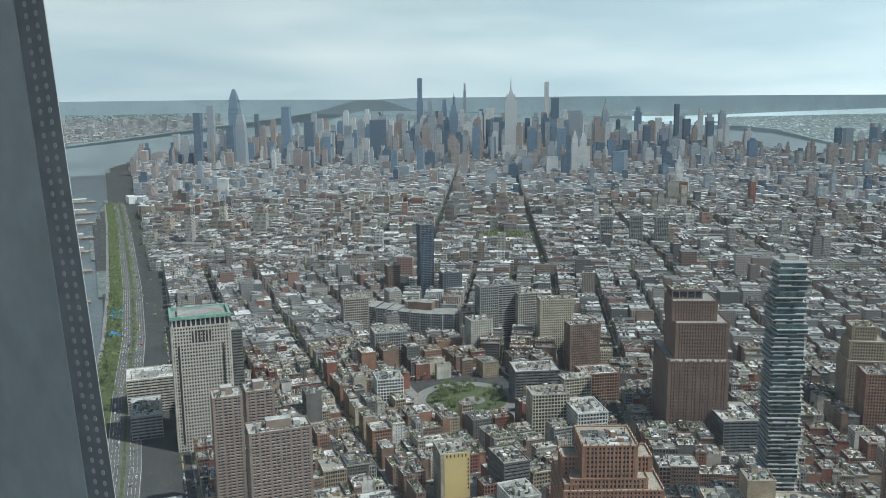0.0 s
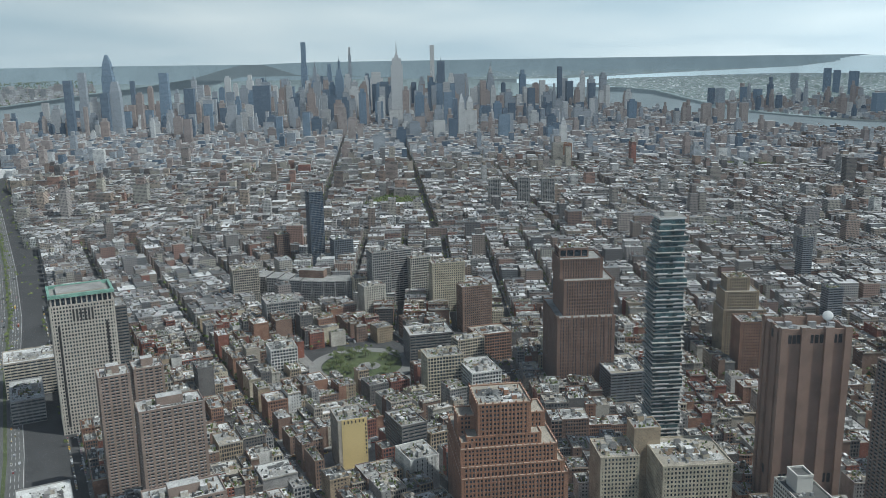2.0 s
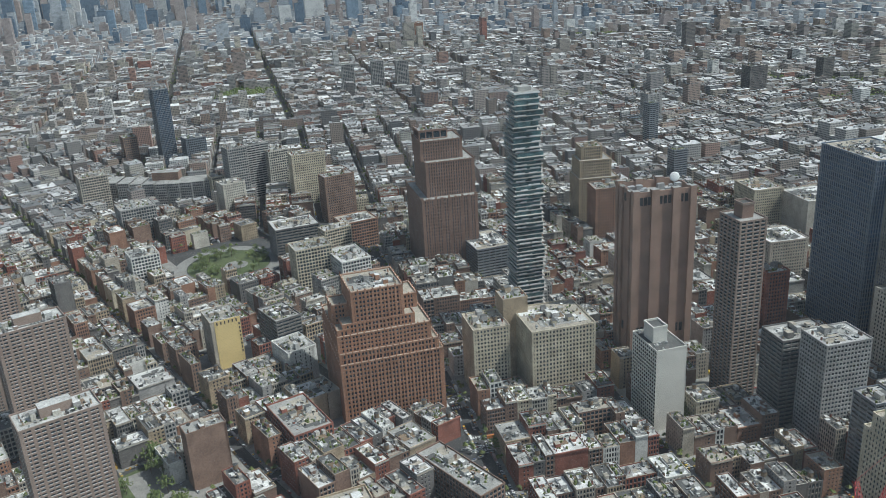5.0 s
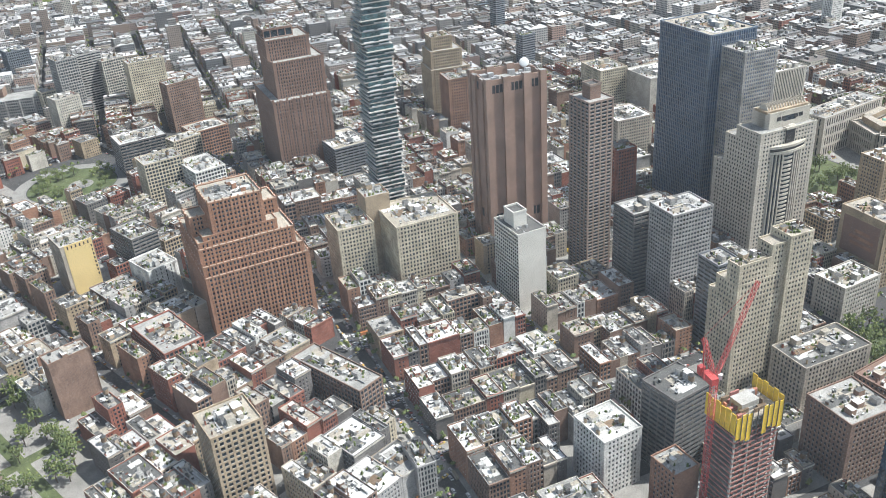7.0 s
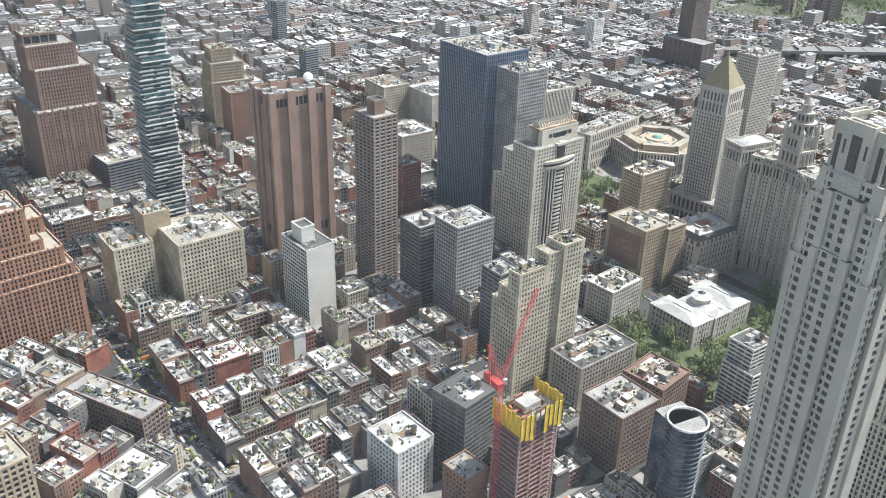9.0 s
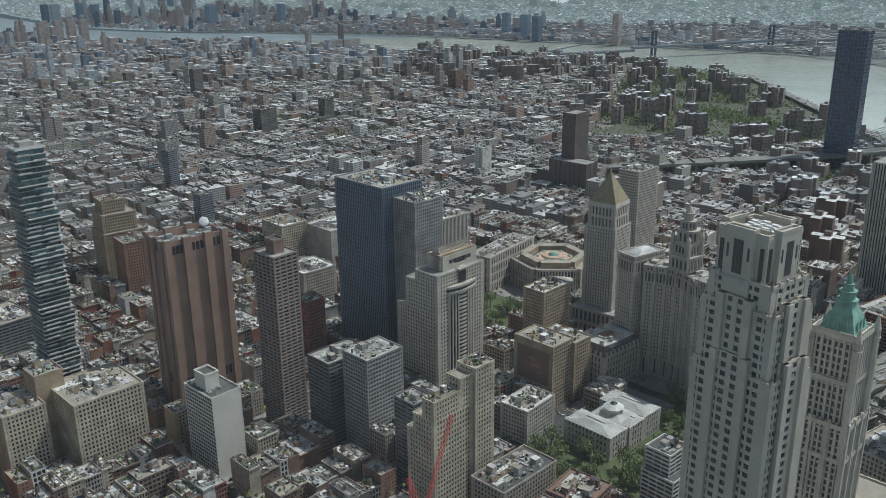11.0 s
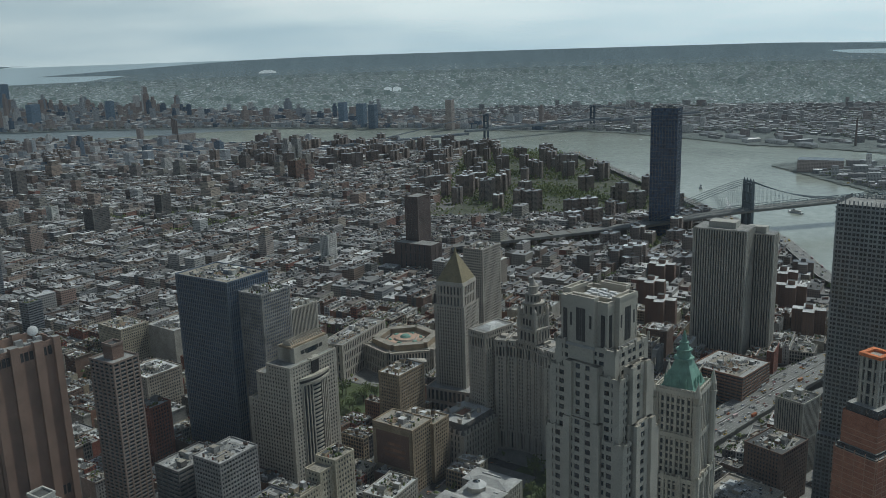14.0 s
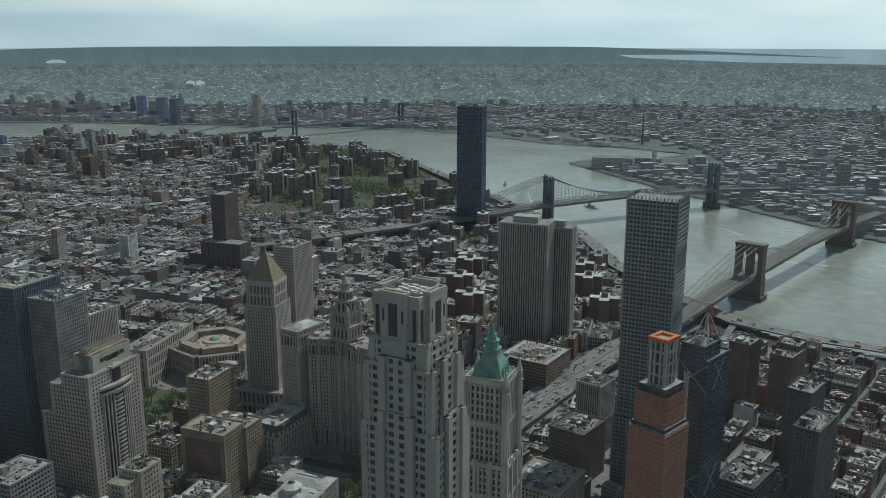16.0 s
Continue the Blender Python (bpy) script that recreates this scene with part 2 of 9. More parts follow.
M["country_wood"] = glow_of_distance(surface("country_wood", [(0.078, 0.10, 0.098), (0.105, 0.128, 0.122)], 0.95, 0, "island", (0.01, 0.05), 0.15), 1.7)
# Outer roofs and leaves carry the same haze tint in their colours.
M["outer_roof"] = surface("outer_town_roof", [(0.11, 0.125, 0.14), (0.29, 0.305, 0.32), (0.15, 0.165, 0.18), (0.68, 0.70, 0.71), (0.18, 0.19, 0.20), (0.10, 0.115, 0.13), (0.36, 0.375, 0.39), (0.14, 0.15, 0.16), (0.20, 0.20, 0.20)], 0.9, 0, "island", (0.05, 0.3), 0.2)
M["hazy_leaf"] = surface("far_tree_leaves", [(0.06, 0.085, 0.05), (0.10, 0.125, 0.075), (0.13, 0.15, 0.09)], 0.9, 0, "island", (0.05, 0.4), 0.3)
# No lamps here: faint emission imitates haze over towers, outer houses and trees.
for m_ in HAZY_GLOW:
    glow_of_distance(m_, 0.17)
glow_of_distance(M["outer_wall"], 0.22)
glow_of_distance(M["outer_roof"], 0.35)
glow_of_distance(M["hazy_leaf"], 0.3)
for key, cols in {**WALLS, **ROOFMATS}.items():
    M[key] = surface(key, cols, 0.88, 0, "", (0.09, 0.9), 0.28)
WALL_KEYS, ROOF_KEYS = list(WALLS), list(ROOFMATS)
TOWN = [M[k] for k in WALL_KEYS] + [M[k] for k in ROOF_KEYS] + [M[k] for k in ("glass", "metal", "timber", "leaf", "asphalt")]
S_ROOF = len(WALL_KEYS)
S_GLASS, S_METAL, S_TIMBER, S_LEAF, S_DARK = (S_ROOF + len(ROOF_KEYS) + i for i in range(5))

# ---- building blocks ----
R0, REACH = 3300.0, 1560.0


def warp(P):
    """Far country drawn nearer along its line of sight, so that all of it lies within five kilometres."""
    P = np.asarray(P, float).copy()
    e = np.array(EYE)
    q = P - e
    r = np.hypot(q[:, 0], q[:, 1])
    q[:, 2] -= r * r / 1.48e7
    s = np.ones_like(r)
    k = r > R0
    s[k] = (R0 + REACH * (1 - np.exp(-(r[k] - R0) / REACH))) / r[k]
    return e + q * s[:, None]


def mesh_object(name, verts, faces, mats, index=None, parent=None, uv=None):
    me = bpy.data.meshes.new(name)
    me.from_pydata(verts if isinstance(verts, list) else np.asarray(verts).tolist(), [], faces if isinstance(faces, list) else np.asarray(faces).tolist())
    for m in mats:
        me.materials.append(m)
    if index is not None and len(mats) > 1:
        me.polygons.foreach_set("material_index", np.asarray(index, dtype=np.int32))
    if uv is not None:
        me.uv_layers.new(name="UVMap").data.foreach_set("uv", np.asarray(uv, dtype=np.float32).ravel())
    me.update()
    ob = new(name, me)
    if parent is not None:
        ob.parent = parent
    return ob


CORNERS = np.array([(-.5, -.5), (.5, -.5), (.5, .5), (-.5, .5)])
QUADS = np.array([(0, 1, 5, 4), (1, 2, 6, 5), (2, 3, 7, 6), (3, 0, 4, 7), (4, 5, 6, 7)])


def box_arrays(rows, bottom=False):
    """rows of x, y, z0, z1, w, d, turn (radians, counter-clockwise), side slot, top slot[, taper]."""
    B = np.array([tuple(r) + (1.0,) * (10 - len(r)) for r in rows], float)
    n = len(B)
    c, s = np.cos(B[:, 6]), np.sin(B[:, 6])
    lx = CORNERS[None, :, 0] * B[:, 4, None]
    ly = CORNERS[None, :, 1] * B[:, 5, None]
    lx = np.concatenate([lx, lx * B[:, 9, None]], 1)
    ly = np.concatenate([ly, ly * B[:, 9, None]], 1)
    V = np.empty((n, 8, 3))
    V[:, :, 0] = B[:, 0, None] + lx * c[:, None] - ly * s[:, None]
    V[:, :, 1] = B[:, 1, None] + lx * s[:, None] + ly * c[:, None]
    V[:, :4, 2], V[:, 4:, 2] = B[:, 2, None], B[:, 3, None]
    q = QUADS if not bottom else np.vstack([QUADS, [(3, 2, 1, 0)]])
    F = q[None] + 8 * np.arange(n)[:, None, None]
    I = np.tile(np.repeat(B[:, 7:8], len(q), 1), 1)
    I[:, 4] = B[:, 8]
    u = np.zeros((n, len(q), 4, 2))
    h = B[:, 3] - B[:, 2]
    for k in range(4):
        wd = B[:, 4] if k % 2 == 0 else B[:, 5]
        u[:, k, 1, 0] = u[:, k, 2, 0] = wd
        u[:, k, 2, 1] = u[:, k, 3, 1] = h
    return V.reshape(-1, 3), F.reshape(-1, 4), I.ravel().astype(int), u.reshape(-1, 2)


def boxes(name, rows, mats, parent=None, far=False, uv=False, bottom=False):
    V, F, I, U = box_arrays(rows, bottom)
    return mesh_object(name, warp(V) if far else V, F, mats, I, parent, U if uv else None)


def turn_of(az):
    """The turn of a box whose depth axis points to that azimuth."""
    return radians(-az)


def shift(x, y, rot, dx, dy):
    return x + dx * math.cos(rot) - dy * math.sin(rot), y + dx * math.sin(rot) + dy * math.cos(rot)


def lattice(x, y, rot, w, d, z0, z1, bay=3.2, storey=3.6, pier=1.4, band=1.5, deep=0.35, blank=(), proud=0.06, sw=0, sg=1, sr=2, alt=1.0):
    """A wall of piers and floor bands standing in front of a glazed core: rows for (core, bands, piers)."""
    core = [(x, y, z0, z1 - 0.3, w - 2 * deep, d - 2 * deep, rot, sg, sr)]
    bands, piers = [], []
    n = max(1, round((z1 - z0) / storey))
    hs = (z1 - z0) / n
    for i in range(n + 1):
        zc = z0 + i * hs
        a0, a1 = zc - band * 0.35, zc + band * 0.65
        if i == 0:
            a0, a1 = z0, z0 + band * 0.5
        if i == n:
            a0, a1 = z1 - band * 0.4, z1
        bands.append((x, y, a0, a1, w - 2 * proud, d - 2 * proud, rot, sw, sr))
    for side, length in ((0, w), (1, d), (2, w), (3, d)):
        if side in blank:
            off = (w if side % 2 else d) / 2 - deep / 2
            dx, dy = ((0, -off), (off, 0), (0, off), (-off, 0))[side]
            bx, by = shift(x, y, rot, dx, dy)
            sx, sy = (length - 0.1, deep) if side % 2 == 0 else (deep, length - 0.1)
            piers.append((bx, by, z0, z1, sx, sy, rot, sw, sr))
            continue
        m = max(1, round(length / bay))
        st = length / m
        for j in range(m + 1):
            if j == m:
                continue
            q = -length / 2 + j * st
            wide = pier * (alt if j % 2 else 1.0)
            if j == 0:
                wide = pier * 1.25
            off = (w if side % 2 else d) / 2 - deep / 2
            if side == 0:
                dx, dy = q, -off
            elif side == 1:
                dx, dy = off, q
            elif side == 2:
                dx, dy = -q, off
            else:
                dx, dy = -off, -q
            px_, py_ = shift(x, y, rot, dx, dy)
            sx, sy = (wide, deep) if side % 2 == 0 else (deep, wide)
            if j == 0:
                sx = sy = wide
                k = 0.5 * wide
                cx = {0: (-w / 2 + k, -d / 2 + k), 1: (w / 2 - k, -d / 2 + k), 2: (w / 2 - k, d / 2 - k), 3: (-w / 2 + k, d / 2 - k)}[side]
                px_, py_ = shift(x, y, rot, *cx)
            piers.append((px_, py_, z0, z1 + 0.01 * (j == 0), sx, sy, rot, sw, sr))
    return core, bands, piers

# ---- the large structure: land, rivers ----
MANHATTAN = [(-230, -900), (-230, 300), (-60, 590), (30, 866), (95, 1224), (130, 1609), (175, 2526), (300, 3400), (425, 4728), (715, 5500), (1560, 6800),
             (3240, 9900), (5765, 15250), (6600, 15000), (7000, 11500), (7114, 9694), (6100, 7000), (4750, 5100), (4200, 4031), (3900, 3365), (3640, 2700),
             (3660, 1900), (3520, 1000), (3350, 400), (3060, -150), (2505, -270), (1846, -420), (1660, -465), (1392, -455), (1256, -480), (1040, -540), (900, -700), (500, -1000), (0, -1200)]
JERSEY = [(-4000, -3000), (-1700, -1500), (-1610, 366), (-1400, 1588), (-1146, 2476), (-851, 4142), (-640, 5253), (708, 7474), (3237, 11915), (4923, 15246),
          (16000, 42000), (12000, 80000), (-80000, 80000), (-80000, -3000)]
BROOKLYN = [(-500, -6000), (500, -2900), (961, -1966), (1280, -1300), (1560, -1010), (1900, -900), (2236, -800), (2692, -700), (2770, -820), (2730, -1000), (2860, -1150), (3050, -1000), (3200, -760), (3480, -570), (3743, -330), (4080, 589), (4250, 1200), (4332, 1588), (4380, 2300), (4332, 2754), (4501, 3476), (5344, 4697), (6187, 5808), (6777, 7252), (8295, 8585),
            (11000, 8300), (12500, 6500), (15500, 7200), (16500, 9500), (24000, 10500), (40000, 13000), (80000, 15000), (80000, -20000), (30000, -12500), (17000, -10500), (12500, -8200), (11000, -11000), (9000, -14000), (2000, -14500)]
BRONX = [(7114, 10100), (8200, 9300), (11500, 10000), (15500, 10800), (21000, 13500), (30000, 19000), (50000, 30000), (80000, 45000), (40000, 80000), (17000, 42000), (7000, 15600), (7050, 12500)]
JAMAICA_BAY = [(12500, -8200), (14000, -6600), (17500, -6000), (21000, -6800), (21500, -9500), (17000, -10500)]


def inside(poly, X, Y):
    r = np.zeros(len(X), bool)
    n = len(poly)
    for i in range(n):
        x0, y0 = poly[i]
        x1, y1 = poly[(i + 1) % n]
        if y0 != y1:
            c = ((y0 > Y) != (y1 > Y)) & (X < (x1 - x0) * (Y - y0) / (y1 - y0) + x0)
            r ^= c
    return r


def on_land(X, Y):
    X, Y = np.asarray(X, float), np.asarray(Y, float)
    r = inside(MANHATTAN, X, Y) | inside(JERSEY, X, Y) | inside(BROOKLYN, X, Y) | inside(BRONX, X, Y)
    return r & ~inside(JAMAICA_BAY, X, Y)


def polar(name, cells, z, mats, index=None, sink=0.0, back=0.0):
    K = np.array(cells)
    A = K[:, [0, 1, 1, 0]]
    Rr = K[:, [2, 2, 3, 3]]
    V = np.stack([EYE.x + Rr * np.sin(A), EYE.y + Rr * np.cos(A), z - sink * np.maximum(0, Rr - 4000)], -1).reshape(-1, 3)
    F = np.arange(len(V)).reshape(-1, 4)[:, [0, 3, 2, 1]]
    # far water lies a little behind far land along the line of sight
    e = np.array(EYE)
    W = e + (warp(V) - e) * (1 + back * np.clip((Rr.reshape(-1, 1) - 4000) / 3000, 0, 1))
    return mesh_object(name, W, F, mats, index)


ring, r_ = [], 5.0
while r_ < 75000:
    ring.append((r_, r_ * 1.06 + 8))
    r_ = ring[-1][1]
coarse = np.array([(radians(2 * k), radians(2 * k + 2), r0, r1) for k in range(180) for r0, r1 in ring])


def split_cells(cells, n):
    i, j = np.meshgrid(np.arange(n), np.arange(n), indexing="ij")
    i, j = i.ravel(), j.ravel()
    da, dr = (cells[:, 1] - cells[:, 0]) / n, (cells[:, 3] - cells[:, 2]) / n
    a0 = cells[:, 0, None] + i * da[:, None]
    r0 = cells[:, 2, None] + j * dr[:, None]
    return np.stack([a0, a0 + da[:, None], r0, r0 + dr[:, None]], -1)


def land_mask(c):
    am, rm = (c[..., 0] + c[..., 1]) / 2, (c[..., 2] + c[..., 3]) / 2
    return on_land((EYE.x + rm * np.sin(am)).ravel(), (EYE.y + rm * np.cos(am)).ravel()).reshape(am.shape)


fine = split_cells(coarse, 8)
fl = land_mask(fine)
whole, mixed = fl.all(1), fl.any(1) & ~fl.all(1)
land_cells = np.concatenate([coarse[whole], fine[mixed][fl[mixed]]])


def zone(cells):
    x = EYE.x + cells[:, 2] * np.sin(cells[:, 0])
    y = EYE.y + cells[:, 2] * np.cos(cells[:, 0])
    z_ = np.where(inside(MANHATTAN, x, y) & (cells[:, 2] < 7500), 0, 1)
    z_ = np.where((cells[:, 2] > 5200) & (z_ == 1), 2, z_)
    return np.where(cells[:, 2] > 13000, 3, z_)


def slim(cells):
    """Far cells cut into slim wedges, so that the round of the country is kept."""
    far_ = (cells[:, 3] > 3500) & (cells[:, 1] - cells[:, 0] > radians(.4))
    c = cells[far_]
    n = 8
    da = (c[:, 1] - c[:, 0]) / n
    cut = [np.stack([c[:, 0] + i * da, c[:, 0] + (i + 1) * da, c[:, 2], c[:, 3]], -1) for i in range(n)]
    return np.concatenate([cells[~far_]] + cut)


coarse, land_cells = slim(coarse), slim(land_cells)
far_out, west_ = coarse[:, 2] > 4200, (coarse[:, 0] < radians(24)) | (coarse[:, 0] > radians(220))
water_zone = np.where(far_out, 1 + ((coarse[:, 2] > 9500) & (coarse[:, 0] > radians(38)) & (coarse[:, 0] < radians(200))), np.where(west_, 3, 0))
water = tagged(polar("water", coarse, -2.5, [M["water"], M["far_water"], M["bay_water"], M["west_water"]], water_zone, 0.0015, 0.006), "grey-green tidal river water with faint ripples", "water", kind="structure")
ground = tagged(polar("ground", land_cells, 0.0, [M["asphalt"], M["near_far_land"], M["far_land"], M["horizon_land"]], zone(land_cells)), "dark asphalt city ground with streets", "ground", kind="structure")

# ---- landmark buildings ----
FOOT = []          # x, y, half width, half depth, turn: ground already taken


def corner(nx, ny, az, w, d):
    """Centre of a block from its near corner: depth runs to az, width to az + 90."""
    a_ = radians(az)
    return nx + math.sin(a_) * d / 2 + math.cos(a_) * w / 2, ny + math.cos(a_) * d / 2 - math.sin(a_) * w / 2


def claim(x, y, w, d, rot, margin=4):
    FOOT.append((x, y, w / 2 + margin, d / 2 + margin, rot))


def part(name, rows, mats, parent, label="", **kw):
    ob = boxes(name, rows, mats, parent, **kw)
    if label:
        ob["label"] = label
    return ob


class Soup:
    """Collects boxes and prisms into one mesh."""

    def __init__(self):
        self.rows, self.V, self.F, self.I, self.n = [], [], [], [], 0

    def box(self, *row):
        self.rows.append(row)

    def prism(self, x, y, z0, z1, r0, r1, n, slot, top=None, turn=0.0, flat=False):
        k = self.n
        for z, r in ((z0, r0), (z1, r1)):
            for i in range(n):
                t_ = turn + 2 * math.pi * (i + 0.5) / n
                self.V.append((x + r * math.cos(t_), y + r * math.sin(t_), z))
        for i in range(n):
            j = (i + 1) % n
            self.F.append((k + i, k + j, k + n + j, k + n + i))
            self.I.append(slot)
        if r1 > 0.01:
            self.F.append(tuple(range(k + n, k + 2 * n)))
            self.I.append(slot if top is None else top)
        self.n += 2 * n

    def tube(self, pts, r, slot, n=5):
        """A rod through the points."""
        k = self.n
        m = len(pts)
        for i, p in enumerate(pts):
            p = Vector(p)
            t_ = Vector(pts[min(m - 1, i + 1)]) - Vector(pts[max(0, i - 1)])
            t_.normalize()
            a_ = t_.cross(Vector((0, 0, 1)))
            a_ = a_.normalized() if a_.length > 1e-4 else Vector((1, 0, 0))
            b_ = t_.cross(a_)
            for j in range(n):
                q = 2 * math.pi * j / n
                v = p + a_ * (r * math.cos(q)) + b_ * (r * math.sin(q))
                self.V.append((v.x, v.y, v.z))
        for i in range(m - 1):
            for j in range(n):
                j2 = (j + 1) % n
                self.F.append((k + i * n + j, k + i * n + j2, k + (i + 1) * n + j2, k + (i + 1) * n + j))
                self.I.append(slot)
        self.n += m * n

    def make(self, name, mats, parent=None, far=False):
        V = [np.array(self.V, float).reshape(-1, 3)]
        F, I = list(self.F), list(self.I)
        if self.rows:
            v, f, i, _ = box_arrays(self.rows, True)
            F += (f + self.n).tolist()
            I += i.tolist()
            V.append(v)
        V = np.concatenate(V)
        return mesh_object(name, warp(V) if far else V, F, mats, I, parent)


def under(root, ob, label="", kind=""):
    """Hang a mesh made in world places under its thing."""
    ob.parent = root
    ob.matrix_parent_inverse = Matrix.Translation(-root.location)
    if label:
        ob["label"] = label
    if kind:
        ob["kind"] = kind
    return ob


def thing(name, label, x, y, category="building", group=""):
    root = tagged(new(name), label, category, group)
    root.location = (x, y, 0)
    return root


def parapet(x, y, rot, w, d, z, h=1.1, t=0.4, slot=0):
    rows = []
    for dx, dy, sx, sy in ((0, -d / 2 + t / 2, w, t), (0, d / 2 - t / 2, w, t), (-w / 2 + t / 2, 0, t, d - 2 * t), (w / 2 - t / 2, 0, t, d - 2 * t)):
        px_, py_ = shift(x, y, rot, dx, dy)
        rows.append((px_, py_, z - 0.2, z + h, sx, sy, rot, slot, slot))
    return rows


def roof_things(x, y, rot, w, d, z, rng, slot, scale=1.0):
    """What stands on a flat roof: pairs of a name and rows."""
    out_ = []
    k = min(w, d)

    def spot(f=.42):
        return shift(x, y, rot, rng.uniform(-f, f) * w, rng.uniform(-f, f) * d)

    for _ in range(rng.choice((1, 1, 2)) + (w * d > 300)):
        px_, py_ = spot(.36)
        out_.append(("bulkhead", [(px_, py_, z, z + rng.uniform(2.2, 3.8) * scale, min(rng.uniform(2, 4.2) * scale, k * .45), min(rng.uniform(2.5, 5) * scale, k * .5), rot, rng.choice((slot, slot, S_ROOF + 3, 3, 4)), S_ROOF + rng.randrange(5))]))
    for q in range(rng.choice((2, 3, 4)) + int(w * d / 220)):
        px_, py_ = spot(.34)
        out_.append(("roof_patch", [(px_, py_, z, z + .03 + .025 * q + rng.uniform(0, .01), w * rng.uniform(.2, .6), d * rng.uniform(.1, .4), rot, S_ROOF + rng.choice((0, 1, 1, 2, 3, 4, 4)), S_ROOF + rng.choice((0, 1, 1, 2, 2, 3, 4, 4)))]))
    for _ in range(rng.randrange(6, 12) + int(w * d / 45)):
        px_, py_ = spot(.45)
        big = rng.random() < .2
        out_.append(("roof_unit", [(px_, py_, z, z + rng.uniform(0.5, 1.7) * (1.5 if big else 1), rng.uniform(.4, 1.7) * (2 if big else 1), rng.uniform(.4, 1.6) * (1.8 if big else 1), rot, rng.choice((S_METAL, S_METAL, S_ROOF + 3, S_DARK, S_DARK, S_ROOF, slot)), rng.choice((S_METAL, S_ROOF, S_ROOF + 1, S_ROOF + 4, S_DARK))) ]))
    for _ in range(rng.randrange(1, 5)):
        e_ = rng.choice((-1, 1))
        px_, py_ = shift(x, y, rot, e_ * w * .48, rng.uniform(-.45, .45) * d)
        out_.append(("chimney", [(px_, py_, z, z + rng.uniform(1.6, 3.2), .8, rng.uniform(.8, 2.4), rot, rng.choice((slot, 0, 1, 2)), S_DARK)]))
    for _ in range(rng.randrange(0, 3)):
        px_, py_ = spot(.3)
        out_.append(("duct", [(px_, py_, z + .4, z + 1.1, rng.uniform(.5, .9), d * rng.uniform(.2, .5), rot + (1.5708 if rng.random() < .2 and w > 12 else 0), S_METAL, S_METAL)]))
    q = rng.random()
    if q < 0.34:
        px_, py_ = spot(.2)
        out_.append(("roof_deck", [(px_, py_, z, z + 0.32, w * rng.uniform(.3, .6), d * rng.uniform(.18, .35), rot, S_TIMBER, S_TIMBER)]))
    if q < 0.46:
        for _ in range(rng.randrange(5, 18)):
            px_, py_ = spot(.44)
            out_.append(("planter", [(px_, py_, z, z + rng.uniform(.6, 2.4), rng.uniform(.7, 2.8), rng.uniform(.7, 2.0), rot + rng.random(), S_LEAF, S_LEAF, rng.uniform(.3, .8))]))
    return out_


def water_tank(soup, x, y, z, r=1.9, h=3.6):
    soup.prism(x, y, z + 2.2, z + 2.2 + h, r, r * 0.96, 9, S_TIMBER)
    soup.prism(x, y, z + 2.2 + h, z + 3.4 + h, r * 1.08, 0.0, 9, S_DARK)
    for q in range(4):
        t_ = q * math.pi / 2 + .4
        soup.box(x + math.cos(t_) * r * .75, y + math.sin(t_) * r * .75, z, z + 2.3, 0.25, 0.25, 0, S_METAL, S_METAL)


def block_tower(name, label, az, tiers, wall, glass="glass", roof="grey_roof", top=True, group="", **style):
    """A building of stacked blocks: each tier is x, y, w, d, z0, z1[, own style]."""
    rot = turn_of(az)
    base = tiers[0]
    rng = random.Random(int(base[0] * 7 + base[1] * 13))
    root = thing(name, label, base[0], base[1], group=group)
    mats = [M[wall], M[glass], M[roof]]
    for i, tier in enumerate(tiers):
        x, y, w, d, z0, z1 = tier[:6]
        st = dict(style, **(tier[6] if len(tier) > 6 else {}))
        core, bands, piers = lattice(x, y, rot, w, d, z0, z1, **st)
        if z0 < 1:
            claim(x, y, w, d, rot)
        under(root, boxes("glazing", core, mats), "dark window glass")
        under(root, boxes("facade_frame", bands + piers, mats), kind="stuff")
        under(root, boxes("parapet", parapet(x, y, rot, w + 0.3, d + 0.3, z1, 1.2, 0.6), mats))
    if top:
        x, y, w, d, z0, z1 = tiers[-1][:6]
        mats2 = TOWN + [M[wall]]
        plant_ = []
        for k_ in range(1 if w * d < 900 else 2):
            for nm, rows in roof_things(x, y, rot, w * .85, d * .85, z1 + 0.02 * k_, rng, len(TOWN), 1.4):
                if nm == "bulkhead":
                    under(root, boxes(nm, rows, mats2))
                else:
                    plant_ += rows
        under(root, boxes("roof_clutter", plant_, mats2), kind="stuff")
        if w * d < 1500 and rng.random() < .5 and z1 < 90:
            sp = Soup()
            water_tank(sp, *shift(x, y, rot, w * .2, -d * .2), z1)
            under(root, sp.make("water_tank", TOWN), "timber roof water tank on legs")
    return root


def roof_plant(root, tier, az, seed, scale=1.2):
    """Bulkheads and clutter on the roof of one tier (x, y, w, d, top)."""
    x, y, w, d, z = tier
    rng = random.Random(seed)
    rows = []
    for nm, rr in roof_things(x, y, turn_of(az), w * .85, d * .85, z, rng, 2, scale):
        if nm == "bulkhead":
            under(root, boxes(nm, rr, TOWN))
        else:
            rows += rr
    under(root, boxes("roof_clutter", rows, TOWN), kind="stuff")


